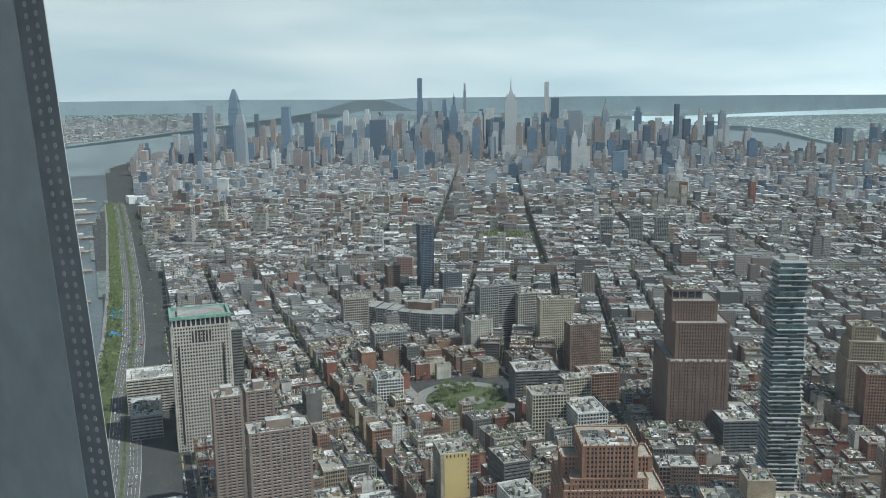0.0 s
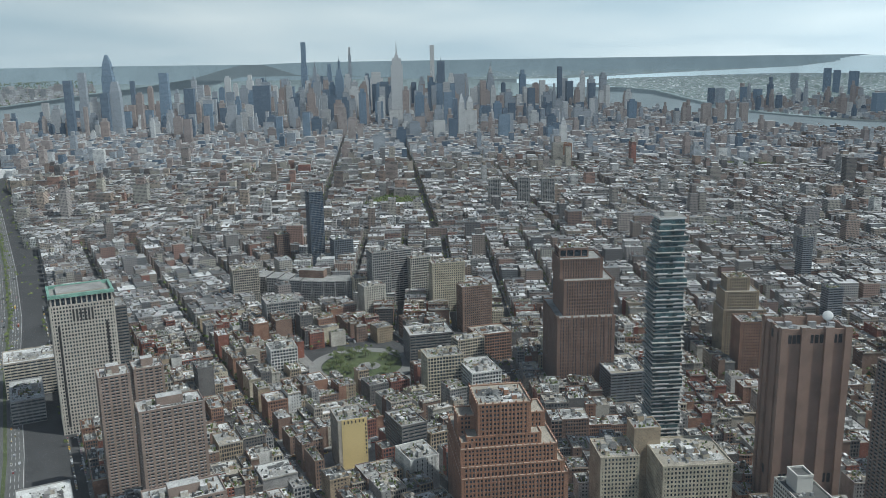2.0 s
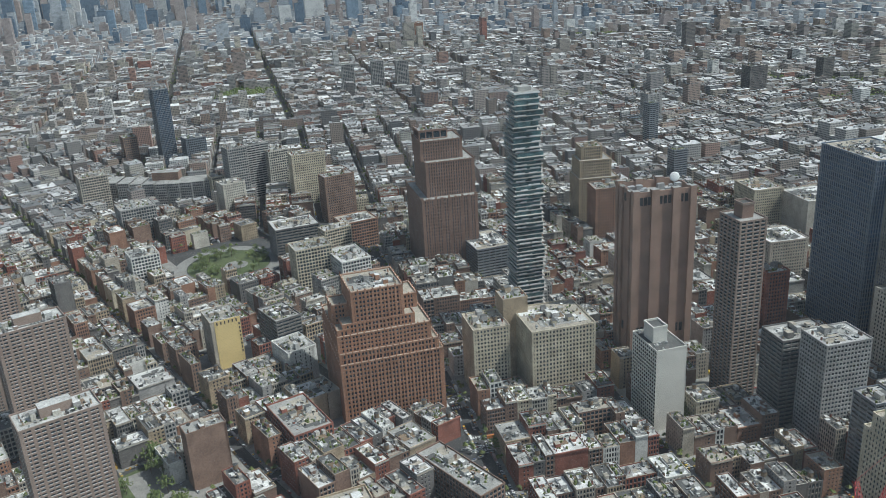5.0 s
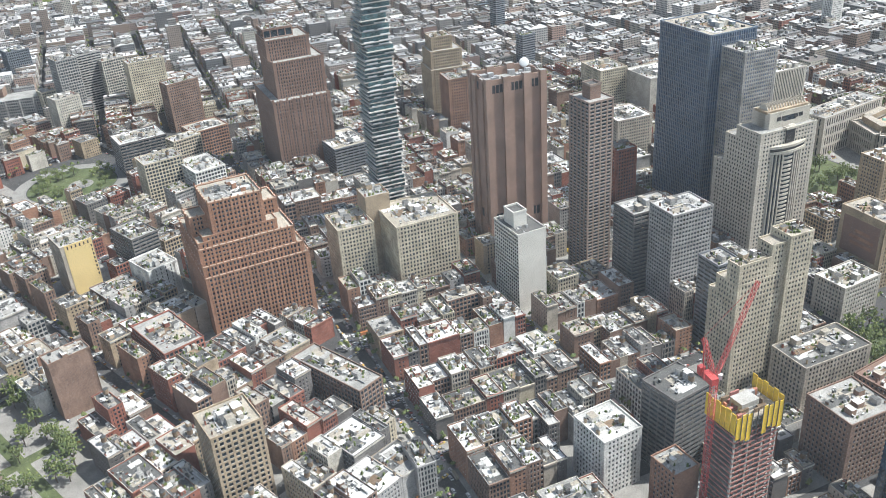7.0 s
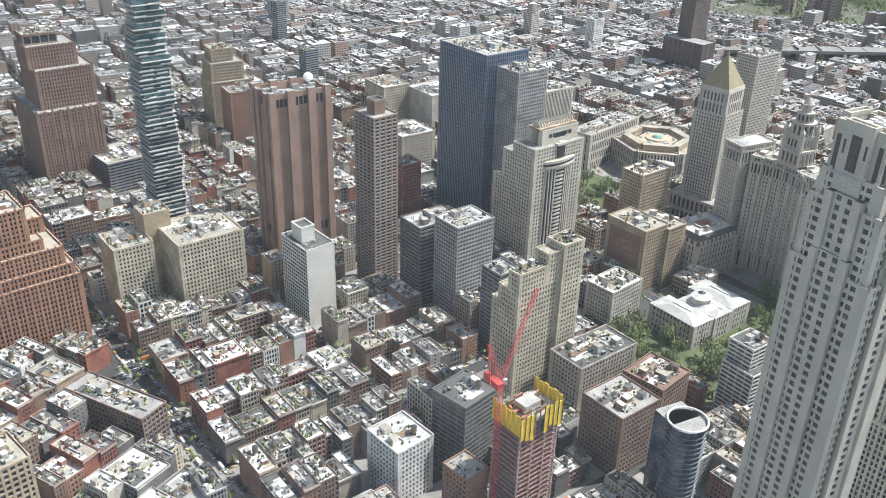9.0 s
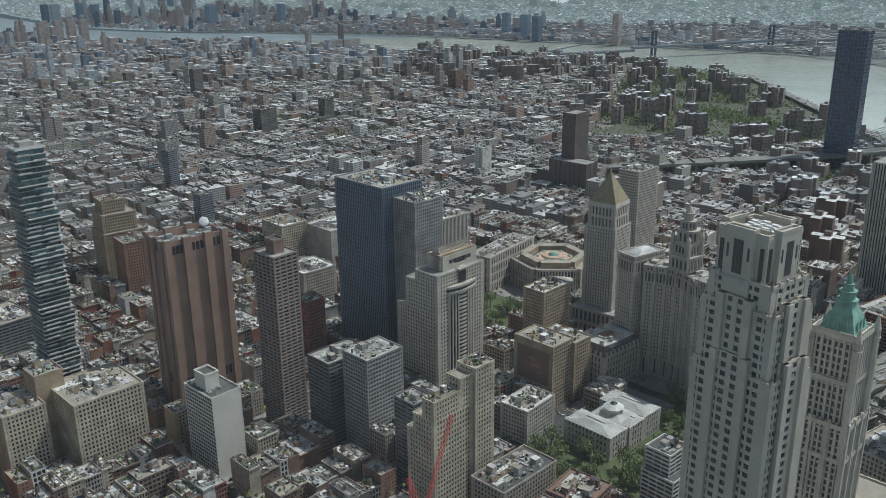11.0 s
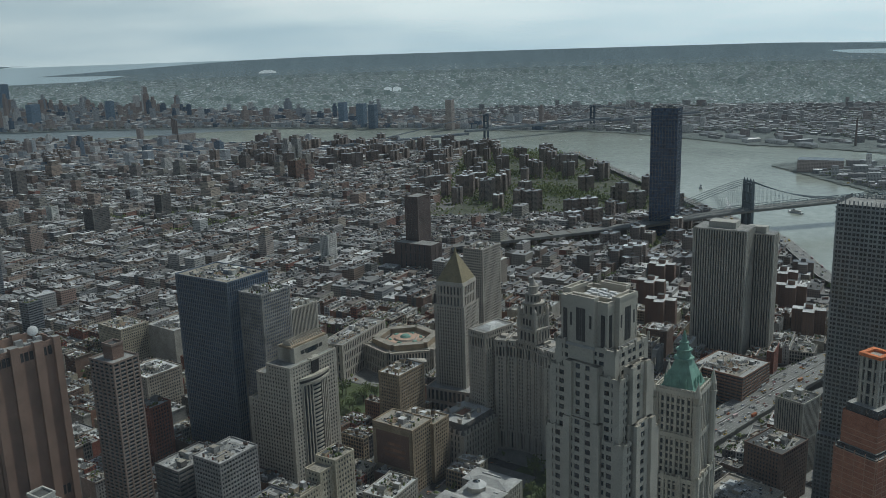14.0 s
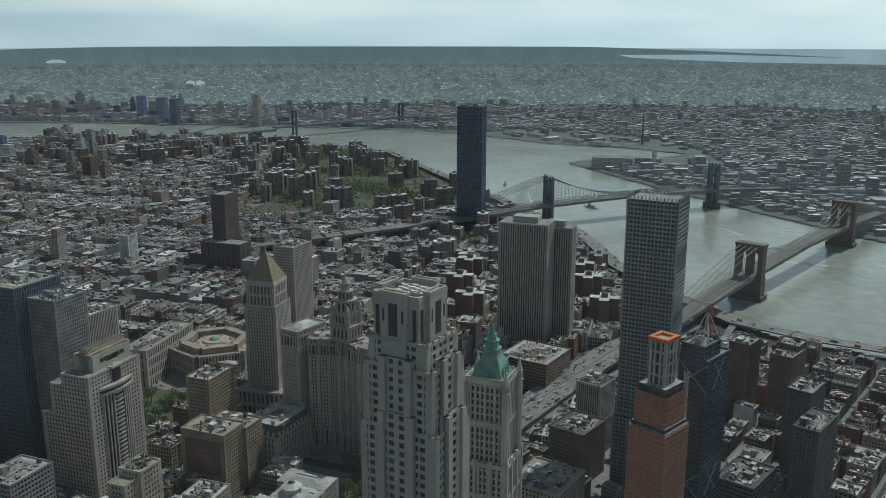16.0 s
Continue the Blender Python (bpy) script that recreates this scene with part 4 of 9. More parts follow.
BLOCKS = [
    ("worth_office_block", "broad beige brick office block with roof plant", 495, 456, 29, 56, 52, 66, "cream_brick", "tan_roof", PUNCH),
    ("blank_end_block", "plain beige brick block with a blank side wall", 505, 497, 29, 22, 22, 80, "tan_brick", "grey_roof", dict(PUNCH, blank=(3, 0))),
    ("beige_loft_block", "beige brick loft block with a pale roof", 469, 498, 29, 32, 36, 64, "cream_brick", "tan_roof", PUNCH),
    ("grey_office_block", "grey stone office block with corner piers", 586, 256, 29, 38, 30, 85, "grey_stone", "silver_roof", dict(PUNCH, pier=0.9)),
    ("dark_office_block", "dark glass office block with a flat roof", 594, 292, 29, 44, 28, 74, "dark_stone", "grey_roof", RIBBON),
    ("teal_glass_block", "narrow dark teal glass block", 555, 208, 29, 20, 22, 70, "steel_slab", "grey_roof", RIBBON),
    ("college_block", "long low concrete college block with pale roofs", 62, 560, 7, 46, 150, 20, "grey_stone", "silver_roof", RIBBON),
    ("college_block", "low concrete college wing with white roof plant", 70, 725, 7, 44, 90, 17, "grey_stone", "white_roof", RIBBON),
    ("river_road_block", "low grey warehouse beside the river road", 104, 1010, 7, 34, 70, 26, "grey_stone", "silver_roof", RIBBON),
    ("river_road_block", "broad grey office block with white roof plant", 110, 1095, 7, 70, 50, 42, "buff_stone", "white_roof", RIBBON),
    ("gridded_loft_tower", "tan stone tower with a coarse window grid", 236, 384, 20, 32, 30, 62, "tan_brick", "tan_roof", dict(bay=4.2, storey=4.0, pier=1.4, band=1.2, deep=0.8)),
    ("brown_slab_block", "plain brown brick slab with few windows", 237, 560, 11, 30, 16, 48, "brown_brick", "grey_roof", dict(PUNCH, blank=(3, 0))),
    ("red_warehouse", "red brick warehouse with planted roof", 302, 521, 11, 32, 56, 32, "red_brick", "grey_roof", LOFT),
    ("wedge_warehouse", "dark red brick wedge-shaped warehouse", 349, 374, 4, 22, 70, 27, "brown_brick", "grey_roof", LOFT),
    ("white_loft_block", "white painted loft block on a street corner", 373, 204, 25, 28, 30, 42, "white_paint", "silver_roof", PUNCH),
    ("netted_block", "dark block wrapped in scaffold netting", 408, 176, 20, 30, 28, 60, "dark_stone", "black_roof", RIBBON),
    ("cornice_office_block", "grey-beige office block with a heavy cornice", 498, 128, 29, 56, 30, 46, "buff_stone", "black_roof", PUNCH),
    ("brown_office_block", "brown brick office block with roof sheds", 454, 90, 29, 36, 34, 48, "brown_brick", "grey_roof", PUNCH),
    ("red_roofed_block", "stone block with a dull red roof", 506, 74, 22, 34, 32, 40, "brown_brick", "dark_brick", PUNCH),
    ("small_brick_block", "small brown brick block", 371, 160, 25, 18, 20, 40, "rust_brick", "grey_roof", dict(PUNCH, blank=(0,))),
    ("dark_glass_loft", "dark blue glass loft block", 392, 680, 7, 26, 40, 44, "dark_stone", "grey_roof", RIBBON),
    ("white_walled_loft", "brown loft with one white side wall", 373, 634, 7, 28, 34, 34, "white_paint", "grey_roof", dict(PUNCH, bay=5, pier=3.6)),
    ("cream_factory", "cream brick factory with large windows", 497, 800, 18, 42, 30, 54, "cream_brick", "grey_roof", LOFT),
    ("white_grid_block", "white framed loft with gridded windows", 524, 753, 16, 34, 48, 44, "white_paint", "silver_roof", LOFT),
    ("orange_corner_loft", "orange brick corner loft", 620, 877, 16, 46, 38, 35, "rust_brick", "tan_roof", LOFT),
    ("dark_sloped_block", "dark blue glass block beside the traffic circle", 543, 913, 20, 56, 44, 40, "dark_stone", "silver_roof", RIBBON),
    ("arcaded_cream_block", "cream block with tall arcaded windows", 584, 867, 10, 36, 20, 38, "cream_brick", "silver_roof", LOFT),
    ("beige_slab_tower", "beige apartment tower beyond the tunnel plaza", 690, 1088, 20, 50, 24, 76, "cream_brick", "grey_roof", PUNCH),
    ("dull_red_tower", "dull red brick apartment block", 674, 987, 14, 44, 24, 64, "brown_brick", "grey_roof", PUNCH),
    ("grey_loft_tower", "grey glass loft tower", 650, 1183, 12, 56, 34, 82, "grey_stone", "grey_roof", RIBBON),
    ("pale_square_block", "pale square office block", 590, 1117, 8, 34, 28, 50, "pale_stone", "grey_roof", PUNCH),
    ("triangle_glass_block", "low glass block with a bright tan roof", 662, 684, 24, 44, 60, 34, "steel_slab", "tan_roof", RIBBON),
    ("brown_court_block", "brown brick office block", 833, 649, 35, 42, 34, 70, "rust_brick", "grey_roof", PUNCH),
    ("beige_civic_block", "beige civic block behind the telephone tower", 999, 530, 32, 40, 50, 50, "cream_brick", "tan_roof", PUNCH),
    ("white_sided_block", "long block with a pale blank side", 1007, 465, 30, 50, 56, 46, "pale_stone", "silver_roof", dict(PUNCH, blank=(0, 3))),
    ("blue_roofed_block", "stone block with blue-white roof plant", 842, 428, 32, 44, 44, 50, "buff_stone", "white_roof", PUNCH),
    ("red_brown_annex", "tall red-brown brick annex with small windows", 722, 371, 29, 24, 20, 68, "red_brick", "grey_roof", PUNCH),
    ("ribbed_stone_court", "ribbed limestone courts tower", 906, 287, 29, 44, 30, 104, "limestone", "grey_roof", RIBS),
    ("columned_courthouse_wing", "long grey granite courthouse wing", 961, 244, 20, 104, 30, 44, "granite", "grey_roof", dict(bay=4.0, storey=12, pier=2.0, band=3.0)),
    ("low_stone_office", "stepped brown stone office block", 806, 154, 29, 42, 26, 68, "tan_brick", "white_roof", PUNCH),
    ("white_low_block", "low white roofed block", 637, 138, 25, 40, 28, 30, "pale_stone", "white_roof", PUNCH),
    ("courts_slab_tower", "tall beige courts tower behind the pyramid", 1108, 86, 29, 46, 30, 122, "granite", "grey_roof", dict(PUNCH, pier=1.2)),
    ("twin_brick_tower", "brown brick apartment tower with gabled top", 753, -400, 48, 34, 22, 85, "brown_brick", "grey_roof", dict(PUNCH, storey=2.9)),
    ("twin_brick_tower", "brown brick apartment tower with flat top", 800, -380, 48, 30, 22, 82, "brown_brick", "grey_roof", dict(PUNCH, storey=2.9)),
    ("balcony_tower", "dark concrete apartment tower with balconies", 668, -372, 48, 36, 22, 86, "dark_stone", "grey_roof", dict(PUNCH, storey=2.9, band=1.2)),
    ("stepped_white_block", "white stepped office building with terraces", 605, -292, 45, 40, 22, 52, "white_paint", "grey_roof", PUNCH),
    ("ribbed_low_tower", "ribbed pale college tower", 741, -208, 45, 30, 26, 70, "pale_stone", "black_roof", RIBS),
    ("mansard_block", "dark red brick block with a dark roof", 685, -176, 45, 42, 34, 50, "brown_brick", "black_roof", PUNCH),
    ("plant_roofed_block", "pale office block with crossed roof plant", 560, -122, 40, 46, 42, 66, "buff_stone", "tan_roof", PUNCH),
    ("dark_round_block", "dark glass office block", 560, -268, 48, 44, 30, 62, "dark_stone", "black_roof", RIBBON),
    ("grey_narrow_tower", "very narrow steel and glass office tower", 596, -232, 48, 16, 20, 128, "steel_slab", "grey_roof", RIBBON),
    ("twin_gable_tower", "brown apartment tower with dark balconies", 770, -415, 48, 24, 22, 90, "brown_brick", "silver_roof", dict(PUNCH, storey=2.9, band=1.1)),
    ("blue_glass_high_rise", "slim pale blue glass tower above the low streets", 1270, 868, 24, 18, 20, 76, "steel_slab", "silver_roof", RIBBON),
    ("blue_glass_mid_rise", "blue glass mid-rise block", 1085, 700, 24, 22, 18, 58, "steel_slab", "silver_roof", RIBBON),
    ("low_brick_hall", "low pale hospital block", 840, -330, 45, 60, 44, 28, "pale_stone", "white_roof", RIBBON),
    ("hospital_slab", "white hospital slab with banded windows", 900, -400, 50, 64, 26, 34, "white_paint", "silver_roof", RIBBON),
]
for nm, lab, nx, ny, az_, w_, d_, h_, wall_, roof_, st_ in BLOCKS:
    block_tower(nm, lab, az_, [(*corner(nx, ny, az_, w_, d_), w_, d_, 0, h_)], wall_, "glass", roof_, **st_)
brace = block_tower("braced_steel_tower", "slim dark steel tower with cross bracing and crown frame", 50, [(*corner(552, -222, 50, 34, 22), 34, 22, 0, 166), (*corner(554, -220, 50, 24, 18), 24, 18, 166, 176)], "braced_steel", "blue_glass", "grey_roof", bay=4.5, storey=3.6, pier=0.4, band=0.7)
ex0_, ey0_ = corner(552, -222, 50, 34, 22)
for z0_ in (62, 144):
    for side_, half_, off_ in ((3, 11, 17.3), (0, 8, 11.3)):
        for sg in (-1, 1):
            sp = Soup()
            pts_ = [(-sg * half_, -off_), (sg * half_, -off_)] if side_ == 0 else [(-off_, -sg * half_), (-off_, sg * half_)]
            sp.tube([(*shift(ex0_, ey0_, turn_of(50), *pts_[0]), z0_), (*shift(ex0_, ey0_, turn_of(50), *pts_[1]), z0_ + 20)], 0.5, 0, 5)
            under(brace, sp.make("cross_brace", [M["steel_trim"]]))
for dx, dy in ((-9, -6), (9, -6), (9, 6), (-9, 6)):
    sp = Soup()
    sp.tube([(*shift(ex0_, ey0_, turn_of(50), dx, dy), 176), (*shift(ex0_, ey0_, turn_of(50), dx * .1, dy * .1), 196)], 0.45, 0, 5)
    under(brace, sp.make("crown_strut", [M["white_paint"]]))
block_tower("stepped_deco_tower", "tan brick art deco tower with stepped crown", 35, [(*corner(866, 700, 35, 52, 44), 52, 44, 0, 66), (*corner(872, 704, 35, 42, 36), 42, 36, 66, 88), (*corner(880, 708, 35, 28, 26), 28, 26, 88, 104)], "tan_brick", **PUNCH)
bway = block_tower("broadway_beige_tower", "beige brick office tower stepping up to a plain shaft", 29,
            [(*C29(490.8, 173.5, 37, 26), 0, 84.3), (*C29(490.8, 173.5, 37, 20), 84.3, 96.3), (*C29(490.8, 173.5, 25, 11), 96.3, 110.3), (*C29(512.6, 161.4, 12, 13), 96.3, 118.3),
             (*C29(521.9, 153.4, 19, 17), 0, 122.3), (*C29(529.9, 167.8, 22, 12), 0, 90.3), (*C29(498.5, 171.0, 14, 8), 110.3, 110.9, dict(bay=30, storey=3))], "cream_brick", roof="tan_roof", bay=2.6, storey=3.6, pier=1.25, band=1.75)
roof_plant(bway, (*C29(490.8, 173.5, 25, 11), 110.3), 29, 13)
roof_plant(bway, (*C29(521.9, 153.4, 19, 17), 122.3), 29, 15)
roof_plant(bway, (*C29(529.9, 167.8, 22, 12), 90.3), 29, 16)
block_tower("gothic_dark_tower", "dark ornate office tower with a steep peaked roof", 48, [(*corner(576, -325, 48, 44, 20), 44, 20, 0, 96)], "dark_stone", roof="black_roof", **PUNCH)

# --- block with a painted wall sign ---
sign_b = block_tower("broadway_sign_block", "buff brick block with a big painted wall sign", 29, [(*C29(700, 128, 30, 44), 0, 60), (*C29(722, 112, 24, 40), 0, 56)], "tan_brick", roof="tan_roof", **dict(PUNCH, blank=(3,)))
roof_plant(sign_b, (*C29(700, 128, 30, 44), 60), 29, 5, 1.5)
a_ = radians(29)
under(sign_b, boxes("painted_sign", [(700 + math.sin(a_) * 22 - math.cos(a_) * .12, 128 + math.cos(a_) * 22 + math.sin(a_) * .12, 22, 54, 0.12, 36, turn_of(29), 0, 0)], [M["dark_brick"]], bottom=True), "dark red painted sign panel")
for zz, ww in ((45, 15), (39.5, 24), (34, 22)):
    under(sign_b, boxes("lettering_bar", [(700 + math.sin(a_) * 20 - math.cos(a_) * .26, 128 + math.cos(a_) * 20 + math.sin(a_) * .26, zz - 3, zz - .2, 0.1, ww, turn_of(29), 0, 0)], [M["rust_brick"]], bottom=True), "faded pink lettering bar")

# --- tall limestone residential tower ---
pp = block_tower("park_place_tower", "tall cream limestone residential tower with stepped crown", 38,
            [(*corner(338, -9, 38, 28, 38), 28, 38, 0, 224), (*corner(340.5, -7.5, 38, 26.5, 34), 26.5, 34, 224, 251), (*corner(343.5, -6, 38, 25, 29), 25, 29, 251, 262), (*corner(348, -3.2, 38, 22.5, 22.5), 22.5, 22.5, 262, 279.5, dict(blank=(0, 1, 2, 3)))],
            "limestone", roof="tan_roof", bay=4.4, storey=4.1, pier=2.5, band=1.75, deep=0.5, alt=0.36, top=False)
for z0_, z1_, nx_, ny_, w_, d_ in ((0, 232, 338, -9, 28, 38), (224, 256, 340.5, -7.5, 26.5, 34)):
    x_, y_ = corner(nx_, ny_, 38, w_, d_)
    for side_, (dx, dy, sx, sy) in enumerate(((0, -d_ / 2, w_ * .52, 1.8), (0, d_ / 2, w_ * .52, 1.8), (-w_ / 2, 0, 1.8, d_ * .46), (w_ / 2, 0, 1.8, d_ * .46))):
        px_, py_ = shift(x_, y_, turn_of(38), dx, dy)
        core, bands, piers = lattice(px_, py_, turn_of(38), sx, sy, z0_, z1_, bay=4.4, storey=4.1, pier=2.5, band=1.75, deep=0.5, alt=.36)
        under(pp, boxes("bay_glazing", core, [M["limestone"], M["glass"], M["tan_roof"]]))
        under(pp, boxes("bay_frame", bands + piers, [M["limestone"], M["glass"], M["tan_roof"]]), kind="stuff")
x_, y_ = corner(348, -3.2, 38, 22.5, 22.5)
R38 = turn_of(38)
for side_ in range(4):
    q_ = R38 + side_ * math.pi / 2
    wide_, out_ = 22.5, 11.25
    # a block stands forward in the middle of each side, with a great dark window between two slots
    px_, py_ = shift(x_, y_, q_, 0, -out_ - .6)
    under(pp, boxes("crown_block", [(px_, py_, 256, 282.5, 12.4, 3.4, q_, 0, 0)], [M["limestone"]]))
    under(pp, boxes("block_rim", parapet(px_, py_, q_, 12.8, 3.8, 282.5, 1.0, .7), [M["limestone"]]))
    for dx, wd_, z0_, z1_ in ((0, 4.4, 264.5, 278.5), (-4.7, 1.0, 270.5, 276), (4.7, 1.0, 270.5, 276)):
        qx_, qy_ = shift(x_, y_, q_, dx, -out_ - 2.25)
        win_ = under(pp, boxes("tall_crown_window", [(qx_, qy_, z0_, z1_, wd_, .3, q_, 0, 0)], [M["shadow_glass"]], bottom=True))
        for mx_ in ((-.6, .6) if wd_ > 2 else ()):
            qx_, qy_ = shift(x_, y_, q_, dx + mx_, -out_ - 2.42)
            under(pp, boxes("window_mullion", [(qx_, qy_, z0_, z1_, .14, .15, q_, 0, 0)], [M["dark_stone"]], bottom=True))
    # corner slots: black strips on the wall, coloured like their own shade
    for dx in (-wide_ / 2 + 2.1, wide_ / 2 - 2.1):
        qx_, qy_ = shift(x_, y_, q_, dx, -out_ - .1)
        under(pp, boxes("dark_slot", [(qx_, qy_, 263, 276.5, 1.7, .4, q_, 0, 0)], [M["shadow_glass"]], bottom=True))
    qx_, qy_ = shift(x_, y_, q_, 0, -out_ - 2.6)
    under(pp, boxes("terrace_rail", [(qx_, qy_, 262, 263.2, 14, .25, q_, 0, 0)], [M["metal"]], bottom=True))
for z_, nx_, ny_, w_, d_ in ((224, 338, -9, 28, 38), (251, 340.5, -7.5, 26.5, 34), (262, 343.5, -6, 25, 29)):
    crest(pp, *corner(nx_, ny_, 38, w_, d_), turn_of(38), w_, d_, z_, "limestone", 4.6, 2.2)
under(pp, boxes("crown_rim", parapet(x_, y_, turn_of(38), 22.5, 22.5, 279.5, 2.4, 1.0) + [(*shift(x_, y_, turn_of(38), dx, 0), 279.5, 281.9, .7, 21.5, turn_of(38), 0, 0) for dx in (-5, 5)], [M["limestone"]]))
under(pp, boxes("roof_plant", [(*shift(x_, y_, turn_of(38), -3 + 2.2 * (k_ % 4), -8 + 4 * (k_ // 4)), 279.5, 281.6 + .5 * (k_ % 3), 1.7, 2.6, turn_of(38), 0, 0) for k_ in range(16)], [M["white_panel"]]))

# --- gothic tower with green copper roof ---
M["ivory"] = surface("ivory_terracotta", [(0.50, 0.47, 0.40), (0.60, 0.56, 0.48)], 0.75, 0, "", (0.1, 1.4), 0.2)
GX, GY = 433, -49
rot_ = turn_of(29)
gt = block_tower("gothic_tower", "ivory terracotta gothic tower with green copper spire", 29,
            [(GX + 14, GY - 8, 60, 58, 0, 112), (GX, GY, 25.5, 25.5, 112, 168), (GX, GY, 21.0, 21.0, 168, 214)], "ivory", roof="tan_roof", bay=2.6, storey=3.75, pier=1.35, band=1.2, deep=1.1, proud=0.75, alt=.6, top=False)
sp = Soup()
for z0, z1, r0, r1 in ((213, 215, 12.6, 11.8), (215, 224, 11.4, 7.4), (224, 230, 7.2, 4.6), (230, 231, 5.2, 5.2), (231, 235, 3.6, 3.4), (235, 236, 4.2, 4.2), (236, 239, 2.9, 2.0), (239, 240, 2.4, 2.4), (240, 242, 1.5, 1.3), (242, 248, 1.3, 0.0)):
    sp.prism(GX, GY, 213 + (z0 - 213) * .86, 213 + (z1 - 213) * .86, r0, r1, 4 if z0 < 228 else 8, 0, turn=rot_)
under(gt, sp.make("copper_spire", [M["copper"]]), "green patinated copper spire")
for dx, dy in ((-11.6, -11.6), (11.6, -11.6), (11.6, 11.6), (-11.6, 11.6)):
    px_, py_ = shift(GX, GY, rot_, dx, dy)
    sp = Soup()
    sp.prism(px_, py_, 150, 208, 2.0, 1.8, 8, 0)
    sp.prism(px_, py_, 208, 209, 2.3, 2.3, 8, 0)
    for q_ in range(8):
        sp.box(px_ + 1.75 * math.cos(q_ * .785), py_ + 1.75 * math.sin(q_ * .785), 209, 213, .35, .35, q_ * .785, 0, 0)
    sp.prism(px_, py_, 209, 213, 1.2, 1.2, 8, 0)
    sp.prism(px_, py_, 213, 221, 1.9, 0.0, 8, 0)
    under(gt, sp.make("pinnacle", [M["ivory"], M["copper"]]))
for zz, ww in ((112, 27.8), (150, 26.9), (168, 27.0), (190, 22.2), (213, 22.6)):
    under(gt, boxes("cornice", parapet(GX, GY, rot_, ww, ww, zz - 1.0, 2.2, 1.4), [M["ivory"]]))
    crest(gt, GX, GY, rot_, ww - .4, ww - .4, zz + 1, "ivory", 2.6, 1.8, .6)
for k_ in range(4):
    for f_ in (-.5, -.17, .17, .5):
        q_ = k_ * math.pi / 2
        dx, dy = 13.2 * math.cos(q_) - f_ * 25 * math.sin(q_), 13.2 * math.sin(q_) + f_ * 25 * math.cos(q_)
        px_, py_ = shift(GX, GY, rot_, dx, dy)
        under(gt, boxes("buttress", [(px_, py_, 112, 171, 1.4, 1.4, rot_, 0, 0)], [M["ivory"]]))
for i_ in range(4):
    for k_ in (-1, 0, 1):
        q_ = i_ * math.pi / 2
        dx, dy = 7.6 * math.cos(q_) - k_ * 4 * math.sin(q_), 7.6 * math.sin(q_) + k_ * 4 * math.cos(q_)
        px_, py_ = shift(GX, GY, rot_, dx, dy)
        sp = Soup()
        sp.box(px_, py_, 214, 217.5, 1.3, 1.3, rot_, 0, 0)
        sp.prism(px_, py_, 217.5, 220.5, 1.0, 0, 4, 0, turn=rot_)
        under(gt, sp.make("dormer", [M["copper"]]))

# --- granite courthouse tower with a gilded pyramid ---
TX, TY = 892, 103
rot_ = turn_of(22)
ct = block_tower("courthouse_tower", "pale granite courthouse tower with gilded pyramid roof", 22,
            [(TX + 4, TY - 6, 70, 56, 0, 30, dict(bay=5, storey=15, pier=2, band=4)), (TX, TY, 35, 35, 30, 118), (TX, TY, 31, 31, 118, 140, dict(bay=4, storey=11, pier=1.8, band=2.4, deep=0.9))], "granite", bay=3.0, storey=3.7, pier=1.55, band=1.6, top=False)
sp = Soup()
sp.prism(TX, TY, 140, 144, 22.5, 21.5, 4, 1, turn=rot_)
sp.prism(TX, TY, 144, 172, 21.0, 1.6, 4, 0, turn=rot_)
sp.prism(TX, TY, 172, 177, 1.6, 0.8, 8, 0)
under(ct, sp.make("pyramid_roof", [M["gold"], M["granite"]]), "dull gilded pyramid roof")

# --- municipal building: curved wings and a tiered tower ---
MX, MY = 790, 22
mb = thing("municipal_building", "grey granite municipal building with concave front and tiered tower", MX, MY)
claim(MX, MY, 60, 112, turn_of(40))
SEG = [(-10, -46, 40, 22, 118, 0)] + [(4 - 12 * (k_ / 3.2) ** 2, k_ * 10.6, 26, 11.4, 110, -k_ * 0.13) for k_ in (-3, -2, -1, 0, 1, 2, 3)] + [(-10, 46, 40, 22, 118, 0)]
for dx, dy, w_, d_, h_, bend in SEG:
    px_, py_ = shift(MX, MY, turn_of(40), dx, dy)
    r_ = turn_of(40) - bend
    mm = [M["granite"], M["glass"], M["grey_roof"]]
    for z0_, z1_, st_ in ((0, 20, dict(bay=4.4, storey=20, pier=1.8, band=4.0, deep=1.6)), (20, h_ - 16, dict(bay=2.9, storey=3.9, pier=1.55, band=1.8, deep=0.6)), (h_ - 16, h_ - 5, dict(bay=4.0, storey=11, pier=1.3, band=1.6, deep=1.4)), (h_ - 5, h_, dict(bay=2.7, storey=5, pier=1.4, band=2.4))):
        core, bands, piers = lattice(px_, py_, r_, w_, d_, z0_, z1_, **st_)
        under(mb, boxes("glazing", core, mm))
        under(mb, boxes("facade_frame", bands + piers, mm), kind="stuff")
    under(mb, boxes("cornice", parapet(px_, py_, r_, w_ + 1.6, d_ + .2, h_ - 5.4, 1.4, 1.4) + parapet(px_, py_, r_, w_ + 1.0, d_ + .2, h_ - .4, 1.5, .9), [M["granite"]]))
    under(mb, boxes("roof_plant", [(px_, py_, h_, h_ + 2.5, w_ * .3, d_ * .5, r_, 0, 0)], [M["granite"]]))
sp = Soup()
px_, py_ = shift(MX, MY, turn_of(40), -2, 0)
